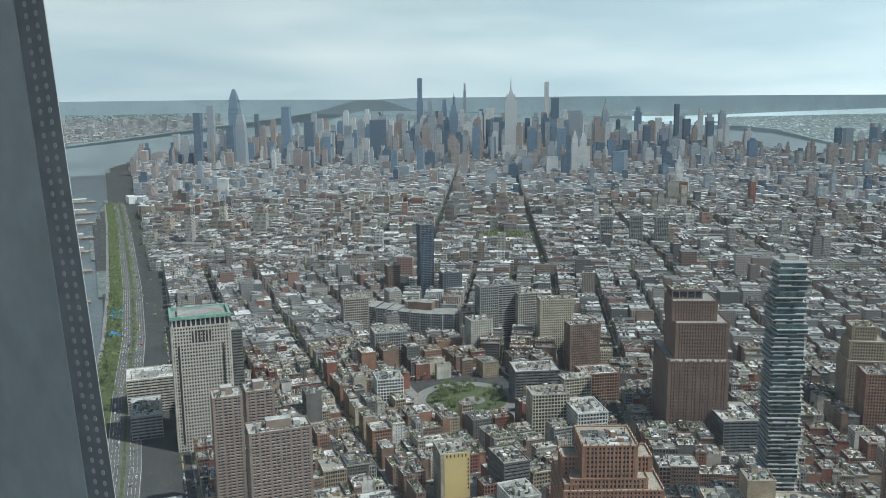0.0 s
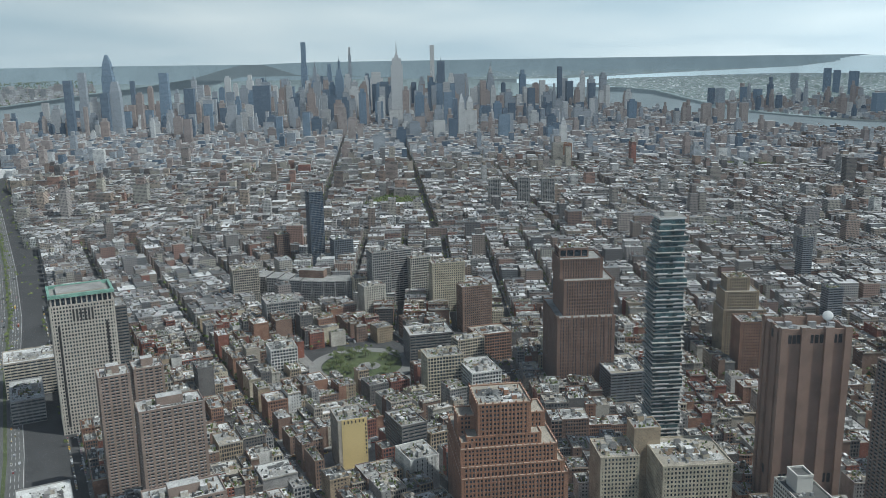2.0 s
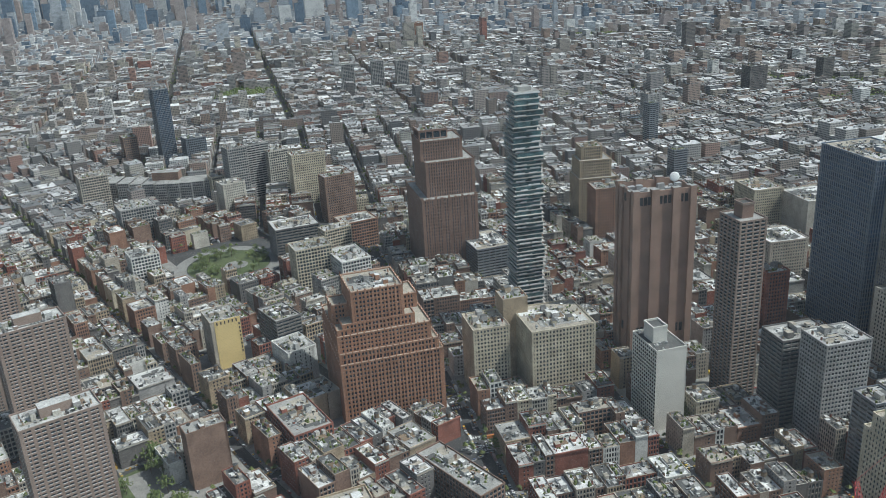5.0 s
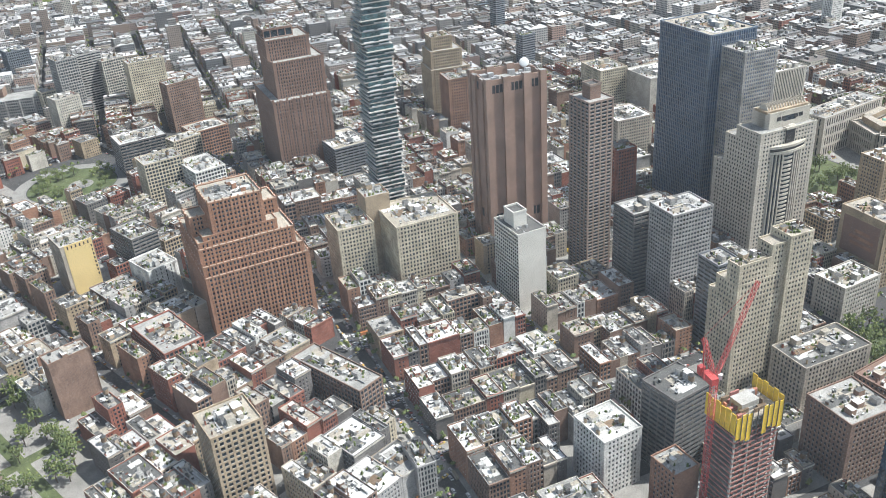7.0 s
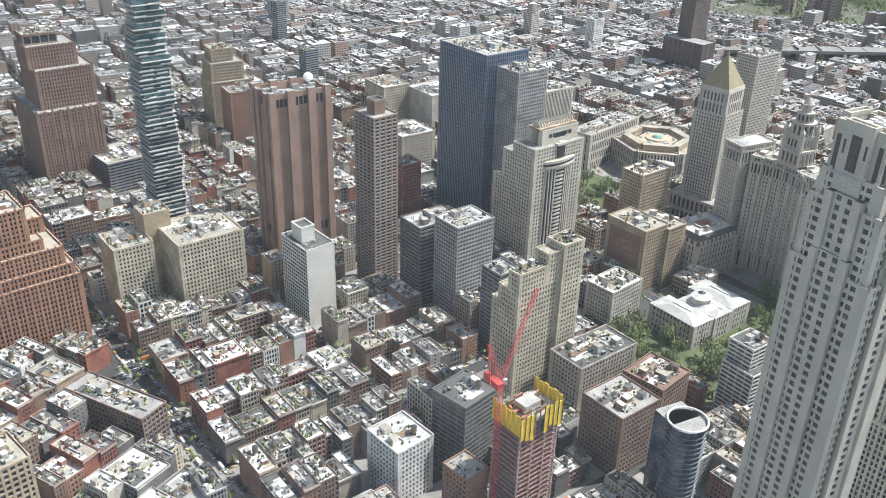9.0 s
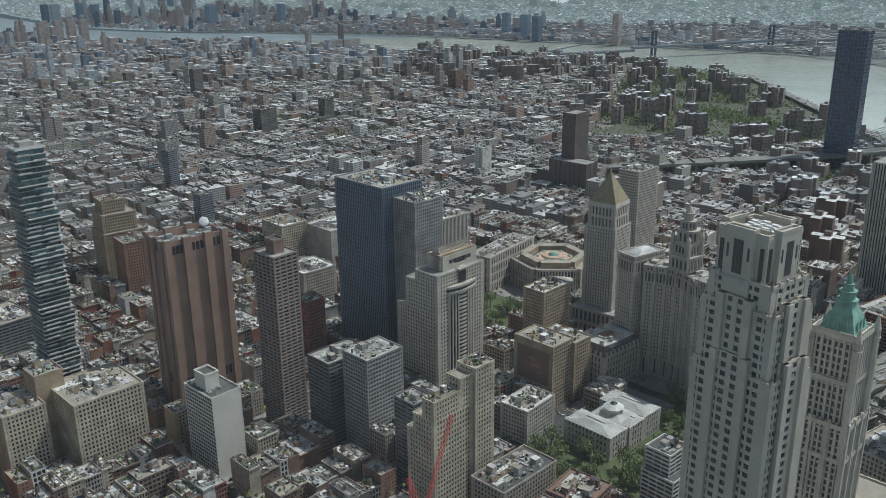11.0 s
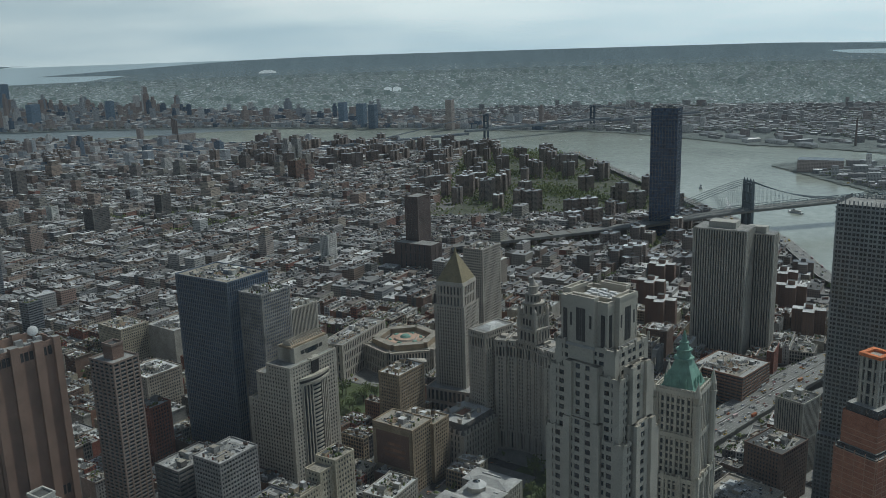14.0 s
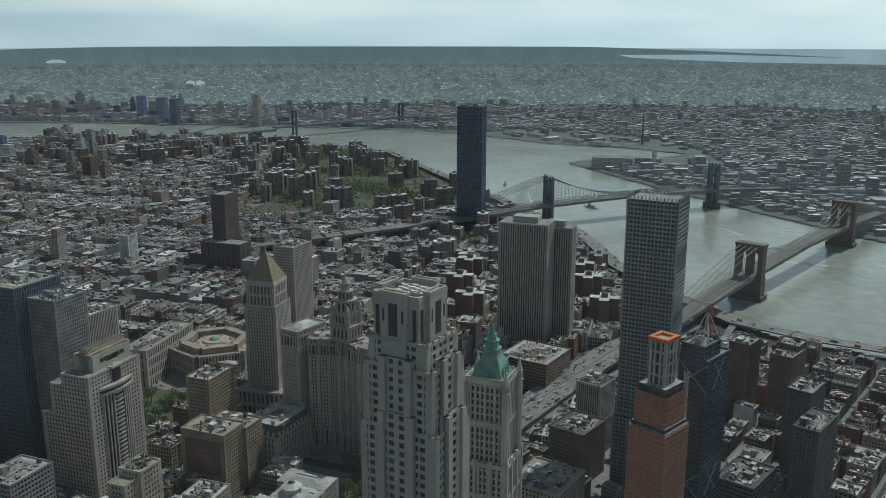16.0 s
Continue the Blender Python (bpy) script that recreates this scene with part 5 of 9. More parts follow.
for z0, z1, r0, r1, n_ in ((112, 126, 15, 15, 4), (126, 138, 12, 12, 4), (138, 150, 9, 8.6, 12), (150, 158, 6.5, 6.2, 12), (158, 165, 4.4, 4.2, 12), (165, 171, 4.4, 1.0, 12), (171, 177, .8, .2, 6)):
    sp.prism(px_, py_, z0, z1, r0, r1, n_, 0, turn=turn_of(40))
for q_ in range(16):
    # columns of the lower stages, in rows before dark openings
    for half_, z0, z1 in ((10.9, 113, 125), (8.8, 127, 137)):
        side_, f_ = q_ // 4, (q_ % 4 - 1.5) * half_ * .42
        t_ = turn_of(40) + side_ * math.pi / 2
        sp.box(px_ + half_ * math.cos(t_) - f_ * math.sin(t_), py_ + half_ * math.sin(t_) + f_ * math.cos(t_), z0, z1, 1.0, 1.1, t_, 0, 0)
        sp.box(px_ + (half_ - .2) * math.cos(t_) - (f_ + half_ * .16) * math.sin(t_), py_ + (half_ - .2) * math.sin(t_) + (f_ + half_ * .16) * math.cos(t_), z0 + 2, z1 - 2, .5, 1.5, t_, 1, 1)
for z0, w_ in ((125.4, 23.4), (137.4, 19)):
    sp.box(px_, py_, z0, z0 + 1.2, w_, w_, turn_of(40), 0, 0)
for z0, r0 in ((149.4, 10.6), (157.6, 7.4), (164.6, 5.2)):
    sp.prism(px_, py_, z0, z0 + .9, r0, r0, 12, 0)
for q_ in range(12):
    t_ = q_ * math.pi / 6 + .26
    sp.box(px_ + 8.7 * math.cos(t_), py_ + 8.7 * math.sin(t_), 140, 147.5, .5, 1.7, t_, 1, 1)
    sp.box(px_ + 6.9 * math.cos(t_ + .26), py_ + 6.9 * math.sin(t_ + .26), 150, 157.6, .7, .7, t_, 0, 0)
    sp.box(px_ + 6.3 * math.cos(t_), py_ + 6.3 * math.sin(t_), 151.5, 156.5, .5, 1.2, t_, 1, 1)
for q_ in range(12):
    t_ = q_ * math.pi / 6
    sp.box(px_ + 9.6 * math.cos(t_), py_ + 9.6 * math.sin(t_), 138, 149, 0.9, 0.9, t_, 0, 0)
for dx, dy in ((-9, -9), (9, -9), (9, 9), (-9, 9)):
    qx_, qy_ = shift(px_, py_, turn_of(40), dx, dy)
    sp.prism(qx_, qy_, 126, 143, 2.4, 2.2, 8, 0)
    sp.prism(qx_, qy_, 143, 147, 2.3, 0, 8, 0)
under(mb, sp.make("tiered_tower", [M["granite"], M["shadow_glass"]]), kind="stuff")
px_, py_ = shift(MX, MY, turn_of(40), -10, 44)
under(mb, boxes("pavilion_roof", [(px_, py_, 118.2, 122, 26, 15, turn_of(40), 0, 0, 0.5)], [M["white_roof"]]), "pale metal pavilion roof")

# --- hall of records and white marble courthouse ---
rec = block_tower("records_courthouse", "grey granite hall of records with dark mansard roof", 33, [(*corner(740, 87, 33, 54, 40), 54, 40, 0, 36)], "granite", roof="grey_roof", bay=4.2, storey=6.0, pier=2.2, band=1.8, deep=0.8, top=False)
px_, py_ = corner(740, 87, 33, 54, 40)
under(rec, boxes("mansard_roof", [(px_, py_, 36, 46, 53, 39, turn_of(33), 0, 1, 0.84)], [M["dark_stone"], M["silver_roof"]]))
under(rec, boxes("court_rim", parapet(px_, py_, turn_of(33), 20, 13, 46, 1.6, 1.2), [M["pale_stone"]]))
under(rec, boxes("court_well", [(px_, py_, 46, 46.15, 17, 10, turn_of(33), 0, 0)], [M["rust_brick"]]))
for side_, n_, L_ in ((-1, 9, 53), (1, 9, 53)):
    for k_ in range(n_):
        qx_, qy_ = shift(px_, py_, turn_of(33), -L_ / 2 + 4 + k_ * (L_ - 8) / (n_ - 1), side_ * 18.4)
        under(rec, boxes("dormer", [(qx_, qy_, 36, 41.5, 2.2, 2.6, turn_of(33), 0, 1), (qx_, qy_, 41.5, 43, 2.4, 2.8, turn_of(33), 1, 1, .2)], [M["granite"], M["dark_stone"]]))
for side_ in (-1, 1):
    for k_ in range(6):
        qx_, qy_ = shift(px_, py_, turn_of(33), side_ * 25.4, -15 + k_ * 6)
        under(rec, boxes("dormer", [(qx_, qy_, 36, 41.5, 2.6, 2.2, turn_of(33), 0, 1), (qx_, qy_, 41.5, 43, 2.8, 2.4, turn_of(33), 1, 1, .2)], [M["granite"], M["dark_stone"]]))
for dx in (-22, -8, 8, 22):
    for dy in (-12, 12):
        qx_, qy_ = shift(px_, py_, turn_of(33), dx, dy)
        under(rec, boxes("chimney", [(qx_, qy_, 46, 50.5, 2, 3.4, turn_of(33), 0, 0)], [M["granite"]]))
# six-sided courthouse with a copper-roofed court and columned porch
hx = thing("hexagonal_courthouse", "six-sided granite courthouse with tan roof and green skylights", 1022, 178)
claim(1022, 178, 92, 92, 0)
claim(955, 190, 56, 70, 0)
for k_ in range(6):
    q_ = radians(14 + 60 * k_)
    px_, py_ = 1022 + 37 * math.cos(q_), 178 + 37 * math.sin(q_)
    core, bands, piers = lattice(px_, py_, q_, 19, 47, 0, 30, bay=3.6, storey=10, pier=1.6, band=2.2, deep=.8)
    mm = [M["granite"], M["glass"], M["tan_roof"]]
    under(hx, boxes("glazing", core, mm))
    under(hx, boxes("facade_frame", bands + piers, mm), kind="stuff")
    under(hx, boxes("parapet", parapet(px_, py_, q_, 19.4, 47.4, 30, 1.4, .9), mm))
    under(hx, boxes("upper_storey", [(1022 + 32 * math.cos(q_), 178 + 32 * math.sin(q_), 30, 37, 9, 36, q_, 0, 1)], [M["tan_brick"], M["tan_roof"]]))
sp = Soup()
sp.prism(1022, 178, 10, 33, 24, 24, 6, 1, 0, turn=radians(14))
sp.prism(1022, 178, 33, 35, 15, 14, 12, 1, 0)
under(hx, sp.make("court_roof", [M["rust_trim"], M["granite"]]), "orange-tan roof over the inner court")
sp = Soup()
sp.prism(1022, 178, 35, 37.5, 7, 4.5, 16, 0)
sp.prism(1022, 178, 37.5, 38.6, 4.2, .6, 16, 0)
for k_ in range(6):
    t_ = radians(44 + 60 * k_)
    sp.box(1022 + 19 * math.cos(t_), 178 + 19 * math.sin(t_), 33, 34.6, 4, 7, t_, 0, 0, .6)
under(hx, sp.make("court_skylight", [M["copper"]]), "green copper skylights on the court roof")
q_ = radians(194)
for k_ in range(10):
    px_, py_ = 1022 + 58 * math.cos(q_) - (k_ - 4.5) * 3.4 * math.sin(q_), 178 + 58 * math.sin(q_) + (k_ - 4.5) * 3.4 * math.cos(q_)
    sp = Soup()
    sp.prism(px_, py_, 4, 19, .95, .8, 10, 0)
    under(hx, sp.make("column", [M["granite"]]))
under(hx, boxes("porch_roof", [(1022 + 55 * math.cos(q_), 178 + 55 * math.sin(q_), 19, 23, 13, 36, q_, 0, 1), (1022 + 55 * math.cos(q_), 178 + 55 * math.sin(q_), 23, 26, 12, 34, q_, 0, 1, .4)], [M["granite"], M["grey_roof"]]))
under(hx, boxes("porch_steps", [(1022 + 58 * math.cos(q_), 178 + 58 * math.sin(q_), 0, 4, 24, 44, q_, 0, 0, .85)], [M["granite"]]))
block_tower("grey_park_block", "grey stepped office block beside the park", 32, [(562, 24, 30, 26, 0, 44), (564, 27, 22, 20, 44, 60)], "white_paint", roof="black_roof", **RIBBON)
QX, QY = 672, 72
rot_ = turn_of(30)
tw = thing("marble_courthouse", "white-roofed marble courthouse with an octagonal lantern", QX, QY)
claim(QX, QY, 76, 56, rot_)
for dx, dy, w_, d_, h_ in ((-24, 0, 24, 46, 21), (24, 0, 24, 46, 21), (0, -2, 30, 34, 20), (0, -19, 22, 10, 21)):
    px_, py_ = shift(QX, QY, rot_, dx, dy)
    core, bands, piers = lattice(px_, py_, rot_, w_, d_, 0, h_, bay=3.6, storey=6, pier=1.9, band=1.6, deep=0.6)
    under(tw, boxes("glazing", core, [M["pale_stone"], M["glass"], M["white_roof"]]))
    under(tw, boxes("facade_frame", bands + piers, [M["pale_stone"], M["glass"], M["white_roof"]]), kind="stuff")
    under(tw, boxes("hipped_roof", [(px_, py_, h_, h_ + 3.4, w_ - 1, d_ - 1, rot_, 0, 0, 0.35), (px_, py_, h_ + 1.5, h_ + 4.2, 1.2, d_ * .4, rot_, 0, 0)], [M["silver_roof"]]))
sp = Soup()
sp.prism(QX, QY, 20, 27, 8.5, 8.5, 8, 0)
sp.prism(QX, QY, 27, 30, 9.0, 3.5, 8, 1)
sp.prism(QX, QY, 30, 31.2, 3.4, 0.5, 8, 2)
under(tw, sp.make("octagon_lantern", [M["pale_stone"], M["white_roof"], M["glass"]]))

# --- ribbed telephone slab by the bridge ---
PX, PY = 1040, -205
rot_ = turn_of(28)
tel = thing("telephone_switching_tower", "tall pale slab tower with vertical stone ribs", PX, PY)
claim(PX, PY, 60, 60, rot_)
for dx, dy, w_, d_, z1, dark in ((-4, 2, 38, 62, 166, 0), (20, -30, 22, 44, 158, 1)):
    px_, py_ = shift(PX, PY, rot_, dx, dy)
    core, bands, piers = lattice(px_, py_, rot_, w_, d_, 0, z1, bay=3.0, storey=200, pier=1.35, band=3.5, deep=1.3)
    under(tel, boxes("glazing", core, [M["rib_stone"], M["glass"], M["grey_roof"]]))
    under(tel, boxes("rib_frame", bands + piers, [M["rib_stone"], M["glass"], M["grey_roof"]]), kind="stuff")
    under(tel, boxes("roof_plant", [(px_, py_, z1, z1 + 7, w_ * .5, d_ * .5, rot_, 0, 0)], [M["rib_stone"]]))
block_tower("police_headquarters", "low broad brown brick civic block with stepped roof", 40, [(930, -190, 62, 60, 0, 36)], "rust_brick", roof="silver_roof", **RIBBON)

# --- rippled steel tower ---
SX, SY = 662, -222
rot_ = turn_of(36)
spr = thing("rippled_steel_tower", "tall rippled stainless steel apartment tower", SX, SY)
claim(SX, SY, 44, 44, rot_)
rng = random.Random(8)
for i in range(76):
    z0 = 3.45 * i
    if i < 6:
        w_, d_ = 50, 46
    elif i < 24:
        w_, d_ = 42, 44
    else:
        w_, d_ = 33, 41
    wob = 0.9 * math.sin(i * 0.33) + 0.6 * math.sin(i * 0.81 + 1)
    px_, py_ = shift(SX, SY, rot_, wob * 0.5, 0.4 * math.cos(i * .5))
    under(spr, boxes("storey", [(px_, py_, z0, z0 + 1.35, w_ + wob * .7, d_ - wob * .7, rot_, 0, 0)], [M["spruce_steel"]], bottom=True))
under(spr, boxes("glazing", [(SX, SY, 0, 83, 41, 43, rot_, 0, 1), (SX, SY, 83, 262, 32, 40, rot_, 0, 1)], [M["glass"], M["grey_roof"]]))
for w_, d_, z0, z1 in ((33, 41, 83, 265), (42, 44, 20, 83)):
    _, _, piers = lattice(SX, SY, rot_, w_, d_, z0, z1, bay=2.9, storey=50, pier=0.95, band=1, deep=0.6, alt=.6)
    under(spr, boxes("pier_frame", piers, [M["spruce_steel"]] * 3), kind="stuff")

def lattice_mast(soup, p0, p1, size, slot, step=3.0):
    """A square latticed boom from p0 to p1."""
    p0, p1 = Vector(p0), Vector(p1)
    t_ = (p1 - p0).normalized()
    a_ = t_.cross(Vector((0, 0, 1)))
    a_ = a_.normalized() if a_.length > 0.05 else Vector((1, 0, 0))
    b_ = t_.cross(a_)
    L = (p1 - p0).length
    n = max(2, int(L / step))
    cs = [(a_ * i + b_ * j) * size / 2 for i, j in ((-1, -1), (1, -1), (1, 1), (-1, 1))]
    for c in cs:
        soup.tube([p0 + c, p1 + c], 0.16, slot, 4)
    for i in range(n):
        q0, q1 = p0 + t_ * (L * i / n), p0 + t_ * (L * (i + 1) / n)
        for k in range(4):
            c0, c1 = cs[k], cs[(k + 1) % 4]
            soup.tube([q0 + c0, q1 + c1], 0.09, slot, 3)
            soup.tube([q0 + c0, q0 + c1], 0.09, slot, 3)


# --- tower under construction in orange netting ---
M["floor_orange"] = surface("pale_orange_edge", [(0.50, 0.27, 0.18), (0.58, 0.34, 0.24)], 0.85, 0, "", (0.3, 3.0), 0.15)
M["guard_orange"] = surface("bright_orange_guard_net", [(0.70, 0.20, 0.07), (0.80, 0.26, 0.10)], 0.85, 0, "", (0.3, 3.0), 0.2)
OX, OY = 524, -178
rot_ = turn_of(52)
ot = thing("orange_netted_tower", "apartment tower under construction wrapped in orange netting", OX, OY)
claim(OX, OY, 36, 34, rot_)
under(ot, boxes("glazing", [(OX, OY, 0, 140, 27, 25, rot_, 0, 1), (OX, OY, 140, 166, 22, 20, rot_, 0, 1), (OX, OY, 166, 194, 11, 10, rot_, 0, 1)], [M["glass"], M["concrete"]]))
for i in range(46):
    if i > 44:
        continue
    z0 = 3.6 * i
    if i * 3.6 < 160:
        under(ot, boxes("floor_slab", [(OX, OY, z0, z0 + 0.45, 28.6 - 5 * (z0 > 140), 27.2 - 5 * (z0 > 140), rot_, 0, 0)], [M["concrete"]], bottom=True))
_, _, piers = lattice(OX, OY, rot_, 28.6, 26.6, 0, 96, bay=2.6, storey=50, pier=1.0, band=1, deep=0.7)
under(ot, boxes("pier_frame", piers, [M["tan_brick"]] * 3), kind="stuff")
for k, (dx, dy, w_, d_, i0) in enumerate(((0, -1, 1, 0, 1), (-1, 0, 0, 1, 0), (0, 1, 1, 0, 6), (1, 0, 0, 1, 4))):
    for i in range(i0, 22):
        z0 = 82 + 3.6 * i
        half_ = (14.6, 13.9) if z0 < 139 else (12.1, 11.4)
        px_, py_ = shift(OX, OY, rot_, dx * half_[0], dy * half_[1])
        if i in (15,):
            continue
        under(ot, boxes("netting_panel", [(px_, py_, z0 + 0.12, z0 + 3.62, max(.15, w_ * 2 * half_[0]), max(.15, d_ * 2 * half_[1]), rot_, 0, 0)], [M["net"]], bottom=True))
for i in range(20):
    z0 = 82 + 3.6 * i
    if z0 < 158:
        w_, d_ = (29.7, 28.3) if z0 < 139 else (24.7, 23.3)
        under(ot, boxes("floor_edge", parapet(OX, OY, rot_, w_, d_, z0, .3, .5), [M["floor_orange"]]))
for k in range(5):
    for dx, dy in ((-14.8, -13.6 + 6.8 * k), (-13.6 + 6.8 * k, -14.1)):
        px_, py_ = shift(OX, OY, rot_, dx, dy)
        under(ot, boxes("hoist_post", [(px_, py_, 70, 139, .35, .35, rot_, 0, 0)], [M["floor_orange"]]))
px_, py_ = shift(OX, OY, rot_, 15.8, -9)
sp = Soup()
lattice_mast(sp, (px_, py_, 0), (px_, py_, 172), 2.2, 0, 4.0)
under(ot, sp.make("hoist_mast", [M["white_paint"]]), "white latticed hoist mast")
core, bands, piers = lattice(OX, OY, rot_, 13.5, 12.5, 164, 196, bay=4, storey=9, pier=1.6, band=1.4, deep=1.0)
under(ot, boxes("crown_frame", bands + piers, [M["pale_stone"]] * 3), kind="stuff")
under(ot, boxes("orange_guard_rail", parapet(OX, OY, rot_, 15, 14, 196, 1.8, 2.6), [M["guard_orange"]]), "bright orange guard netting")

# --- concrete frame with yellow formwork and a red crane ---
KX, KY = corner(377, 132, 27, 33, 24)
rot_ = turn_of(27)
kt = thing("frame_tower", "unfinished tower frame with yellow formwork on top", KX, KY)
claim(KX, KY, 34, 26, rot_)
for i in range(24):
    z0 = 3.5 * i
    under(kt, boxes("floor_slab", [(KX, KY, z0, z0 + 0.5, 30, 21, rot_, 0, 0)], [M["concrete"]], bottom=True))
under(kt, boxes("core_wall", [(KX, KY, 0, 88, 12, 9, rot_, 0, 0)], [M["concrete"]]))
for i in range(22):
    # edge guards, props, and dark boxes standing in for shade inside the open floors
    under(kt, boxes("edge_guard", parapet(KX, KY, rot_, 30.4, 21.4, 3.5 * i + .3, .9, .15), [M["rose_slab"]]))
    under(kt, boxes("inner_wall", [(*shift(KX, KY, rot_, -6 + 12 * (i % 2), 1), 3.5 * i + .5, 3.5 * i + 3.5, 11, 12, rot_, 0, 0)], [M["dark_stone"]]))
    for dx in (-11, -8, -2, 2, 8, 12):
        for dy in (-9.4, 9.4):
            under(kt, boxes("prop", [(*shift(KX, KY, rot_, dx, dy), 3.5 * i + .5, 3.5 * i + 3.5, .5, .5, rot_, 0, 0)], [M["rose_slab"]]))
for dx in (-14.7, -5, 5, 14.7):
    for dy in (-10.2, 10.2):
        px_, py_ = shift(KX, KY, rot_, dx, dy)
        under(kt, boxes("column", [(px_, py_, 0, 84, 0.9, 0.9, rot_, 0, 0)], [M["concrete"]]))
for k in range(9):
    px_, py_ = shift(KX, KY, rot_, -14.6 + 3.65 * k, -11.8)
    if k not in (3, 4):
        under(kt, boxes("formwork_panel", [(px_, py_, 74 - (k % 3) * 1.6, 88 + (k % 2) * .8, 3.0, 0.4, rot_, 0, 0)], [M["form_yellow"]], bottom=True))
    under(kt, boxes("formwork_rib", [(*shift(px_, py_, rot_, 1.6, -.35), 73, 90, .3, .5, rot_, 0, 0)], [M["dark_stone"]], bottom=True))
for k in range(6):
    for s_ in (-1, 1):
        px_, py_ = shift(KX, KY, rot_, s_ * 16.4, -9.6 + 3.8 * k)
        under(kt, boxes("formwork_panel", [(px_, py_, 77, 90 + (k % 2), 0.4, 3.3, rot_, 0, 0)], [M["form_yellow"]], bottom=True))
under(kt, boxes("working_deck", [(KX, KY, 82, 82.6, 31, 22, rot_, 0, 0)], [M["tan_roof"]], bottom=True))
rng = random.Random(2)
for k in range(34):
    px_, py_ = shift(KX, KY, rot_, rng.uniform(-13, 13), rng.uniform(-8, 8))
    under(kt, boxes("shutter_stack", [(px_, py_, 82.6, 83.4 + rng.random() * 4, rng.uniform(1, 6), rng.uniform(.5, 2.5), rot_, 0, 0)], [M[rng.choice(("timber", "net", "metal", "rose_slab"))]]))

CX, CY = 378, 146
cr = thing("tower_crane", "red luffing tower crane beside the unfinished frame", CX, CY, "crane")
claim(CX, CY, 4, 4, 0)
sp = Soup()
lattice_mast(sp, (CX, CY, 0), (CX, CY, 107), 3.0, 0)
under(cr, sp.make("mast", [M["crane_red"]]))
sp = Soup()
lattice_mast(sp, (CX + 1, CY, 109), (410, 139, 152), 1.8, 0)
under(cr, sp.make("jib", [M["crane_red"]]))
sp = Soup()
lattice_mast(sp, (CX, CY, 108), (385, 156, 126), 2.0, 0)
sp.tube([(385, 156, 126), (410, 139, 152)], 0.1, 0, 3)
sp.tube([(385, 156, 126), (374, 150, 108)], 0.3, 0, 4)
under(cr, sp.make("counter_frame", [M["crane_red"]]))
under(cr, boxes("machine_deck", [(CX - 1, CY + 2, 106.5, 110.5, 4, 9, -0.6, 0, 0)], [M["crane_red"]], bottom=True))
under(cr, boxes("counterweight", [(CX + 2, CY + 8, 107, 112, 3, 3, -0.6, 0, 0)], [M["crane_red"]], bottom=True))
under(cr, boxes("cab", [(CX + 2.6, CY - 2, 107, 110, 2, 2, 0.3, 0, 0)], [M["white_panel"]], bottom=True))
cr2 = thing("roof_crane", "white and red tower crane above the steel tower", 590, -236, "crane")
sp = Soup()
lattice_mast(sp, (592, -240, 128), (592, -240, 196), 2.2, 0)
under(cr2, sp.make("mast", [M["crane_red"]]))
sp = Soup()
lattice_mast(sp, (594, -241, 194), (566, -196, 214), 1.5, 0)
under(cr2, sp.make("jib", [M["white_paint"]]))

# --- curved glass tower by the park ---
cg = thing("curved_glass_tower", "dark glass apartment tower with rounded end and white roof ring", 446, 52)
claim(446, 52, 20, 26, turn_of(40))
sp = Soup()
sp.prism(446, 52, 0, 66, 11.5, 11.5, 14, 0, 1)
sp.box(*shift(446, 52, turn_of(40), 0, 9), 0, 66, 20, 16, turn_of(40), 0, 1)
under(cg, sp.make("glazing", [M["blue_glass"], M["grey_roof"]]))
for i in range(18):
    sp = Soup()
    sp.prism(446, 52, 3.6 * i, 3.6 * i + .5, 11.9, 11.9, 14, 0)
    under(cg, sp.make("floor_band", [M["steel_slab"]]))
ring_ = Soup()
ring_.tube([(446 + 11.8 * math.cos(q * math.pi / 12), 52 + 11.8 * math.sin(q * math.pi / 12), 67.5) for q in range(25)], 0.7, 0, 6)
under(cg, ring_.make("roof_ring", [M["white_panel"]]), "white curved roof ring")

# --- riverside towers ---
gx_, gy_ = corner(145, 953, 7, 62, 45)
g388 = block_tower("riverside_office_tower", "pale granite office tower with a green roof line", 7, [(gx_, gy_, 62, 45, 0, 138), (gx_, gy_, 60, 43, 138, 147, dict(bay=5, storey=9, pier=1.4, band=2))], "granite", bay=3.0, storey=3.75, pier=1.35, band=1.6, deep=0.5, top=False)
under(g388, boxes("green_cornice", parapet(gx_, gy_, turn_of(7), 63, 46, 147, 3.2, 2.5), [M["copper"]]), "pale green metal cornice")
under(g388, boxes("roof_plant", [(gx_, gy_, 147, 150.5, 46, 30, turn_of(7), 0, 1)], [M["granite"], M["grey_roof"]]))
for dx in (-24, 22):
    px_, py_ = shift(gx_, gy_, turn_of(7), dx, -22.6)
    under(g388, boxes("dark_window_strip", [(px_, py_, 8, 118, 2.2, 0.5, turn_of(7), 0, 0)], [M["shadow_glass"]]))
for dx in (-9, -5.5, -2, 2, 5.5, 9):
    px_, py_ = shift(gx_, gy_, turn_of(7), dx, -22.6)
    under(g388, boxes("dark_window_strip", [(px_, py_, 121, 134, 1.8, 0.5, turn_of(7), 0, 0)], [M["shadow_glass"]]))
block_tower("dark_riverside_block", "dark banded glass office block", 7, [(*corner(206, 990, 7, 22, 40), 22, 40, 0, 118)], "dark_stone", **RIBBON)
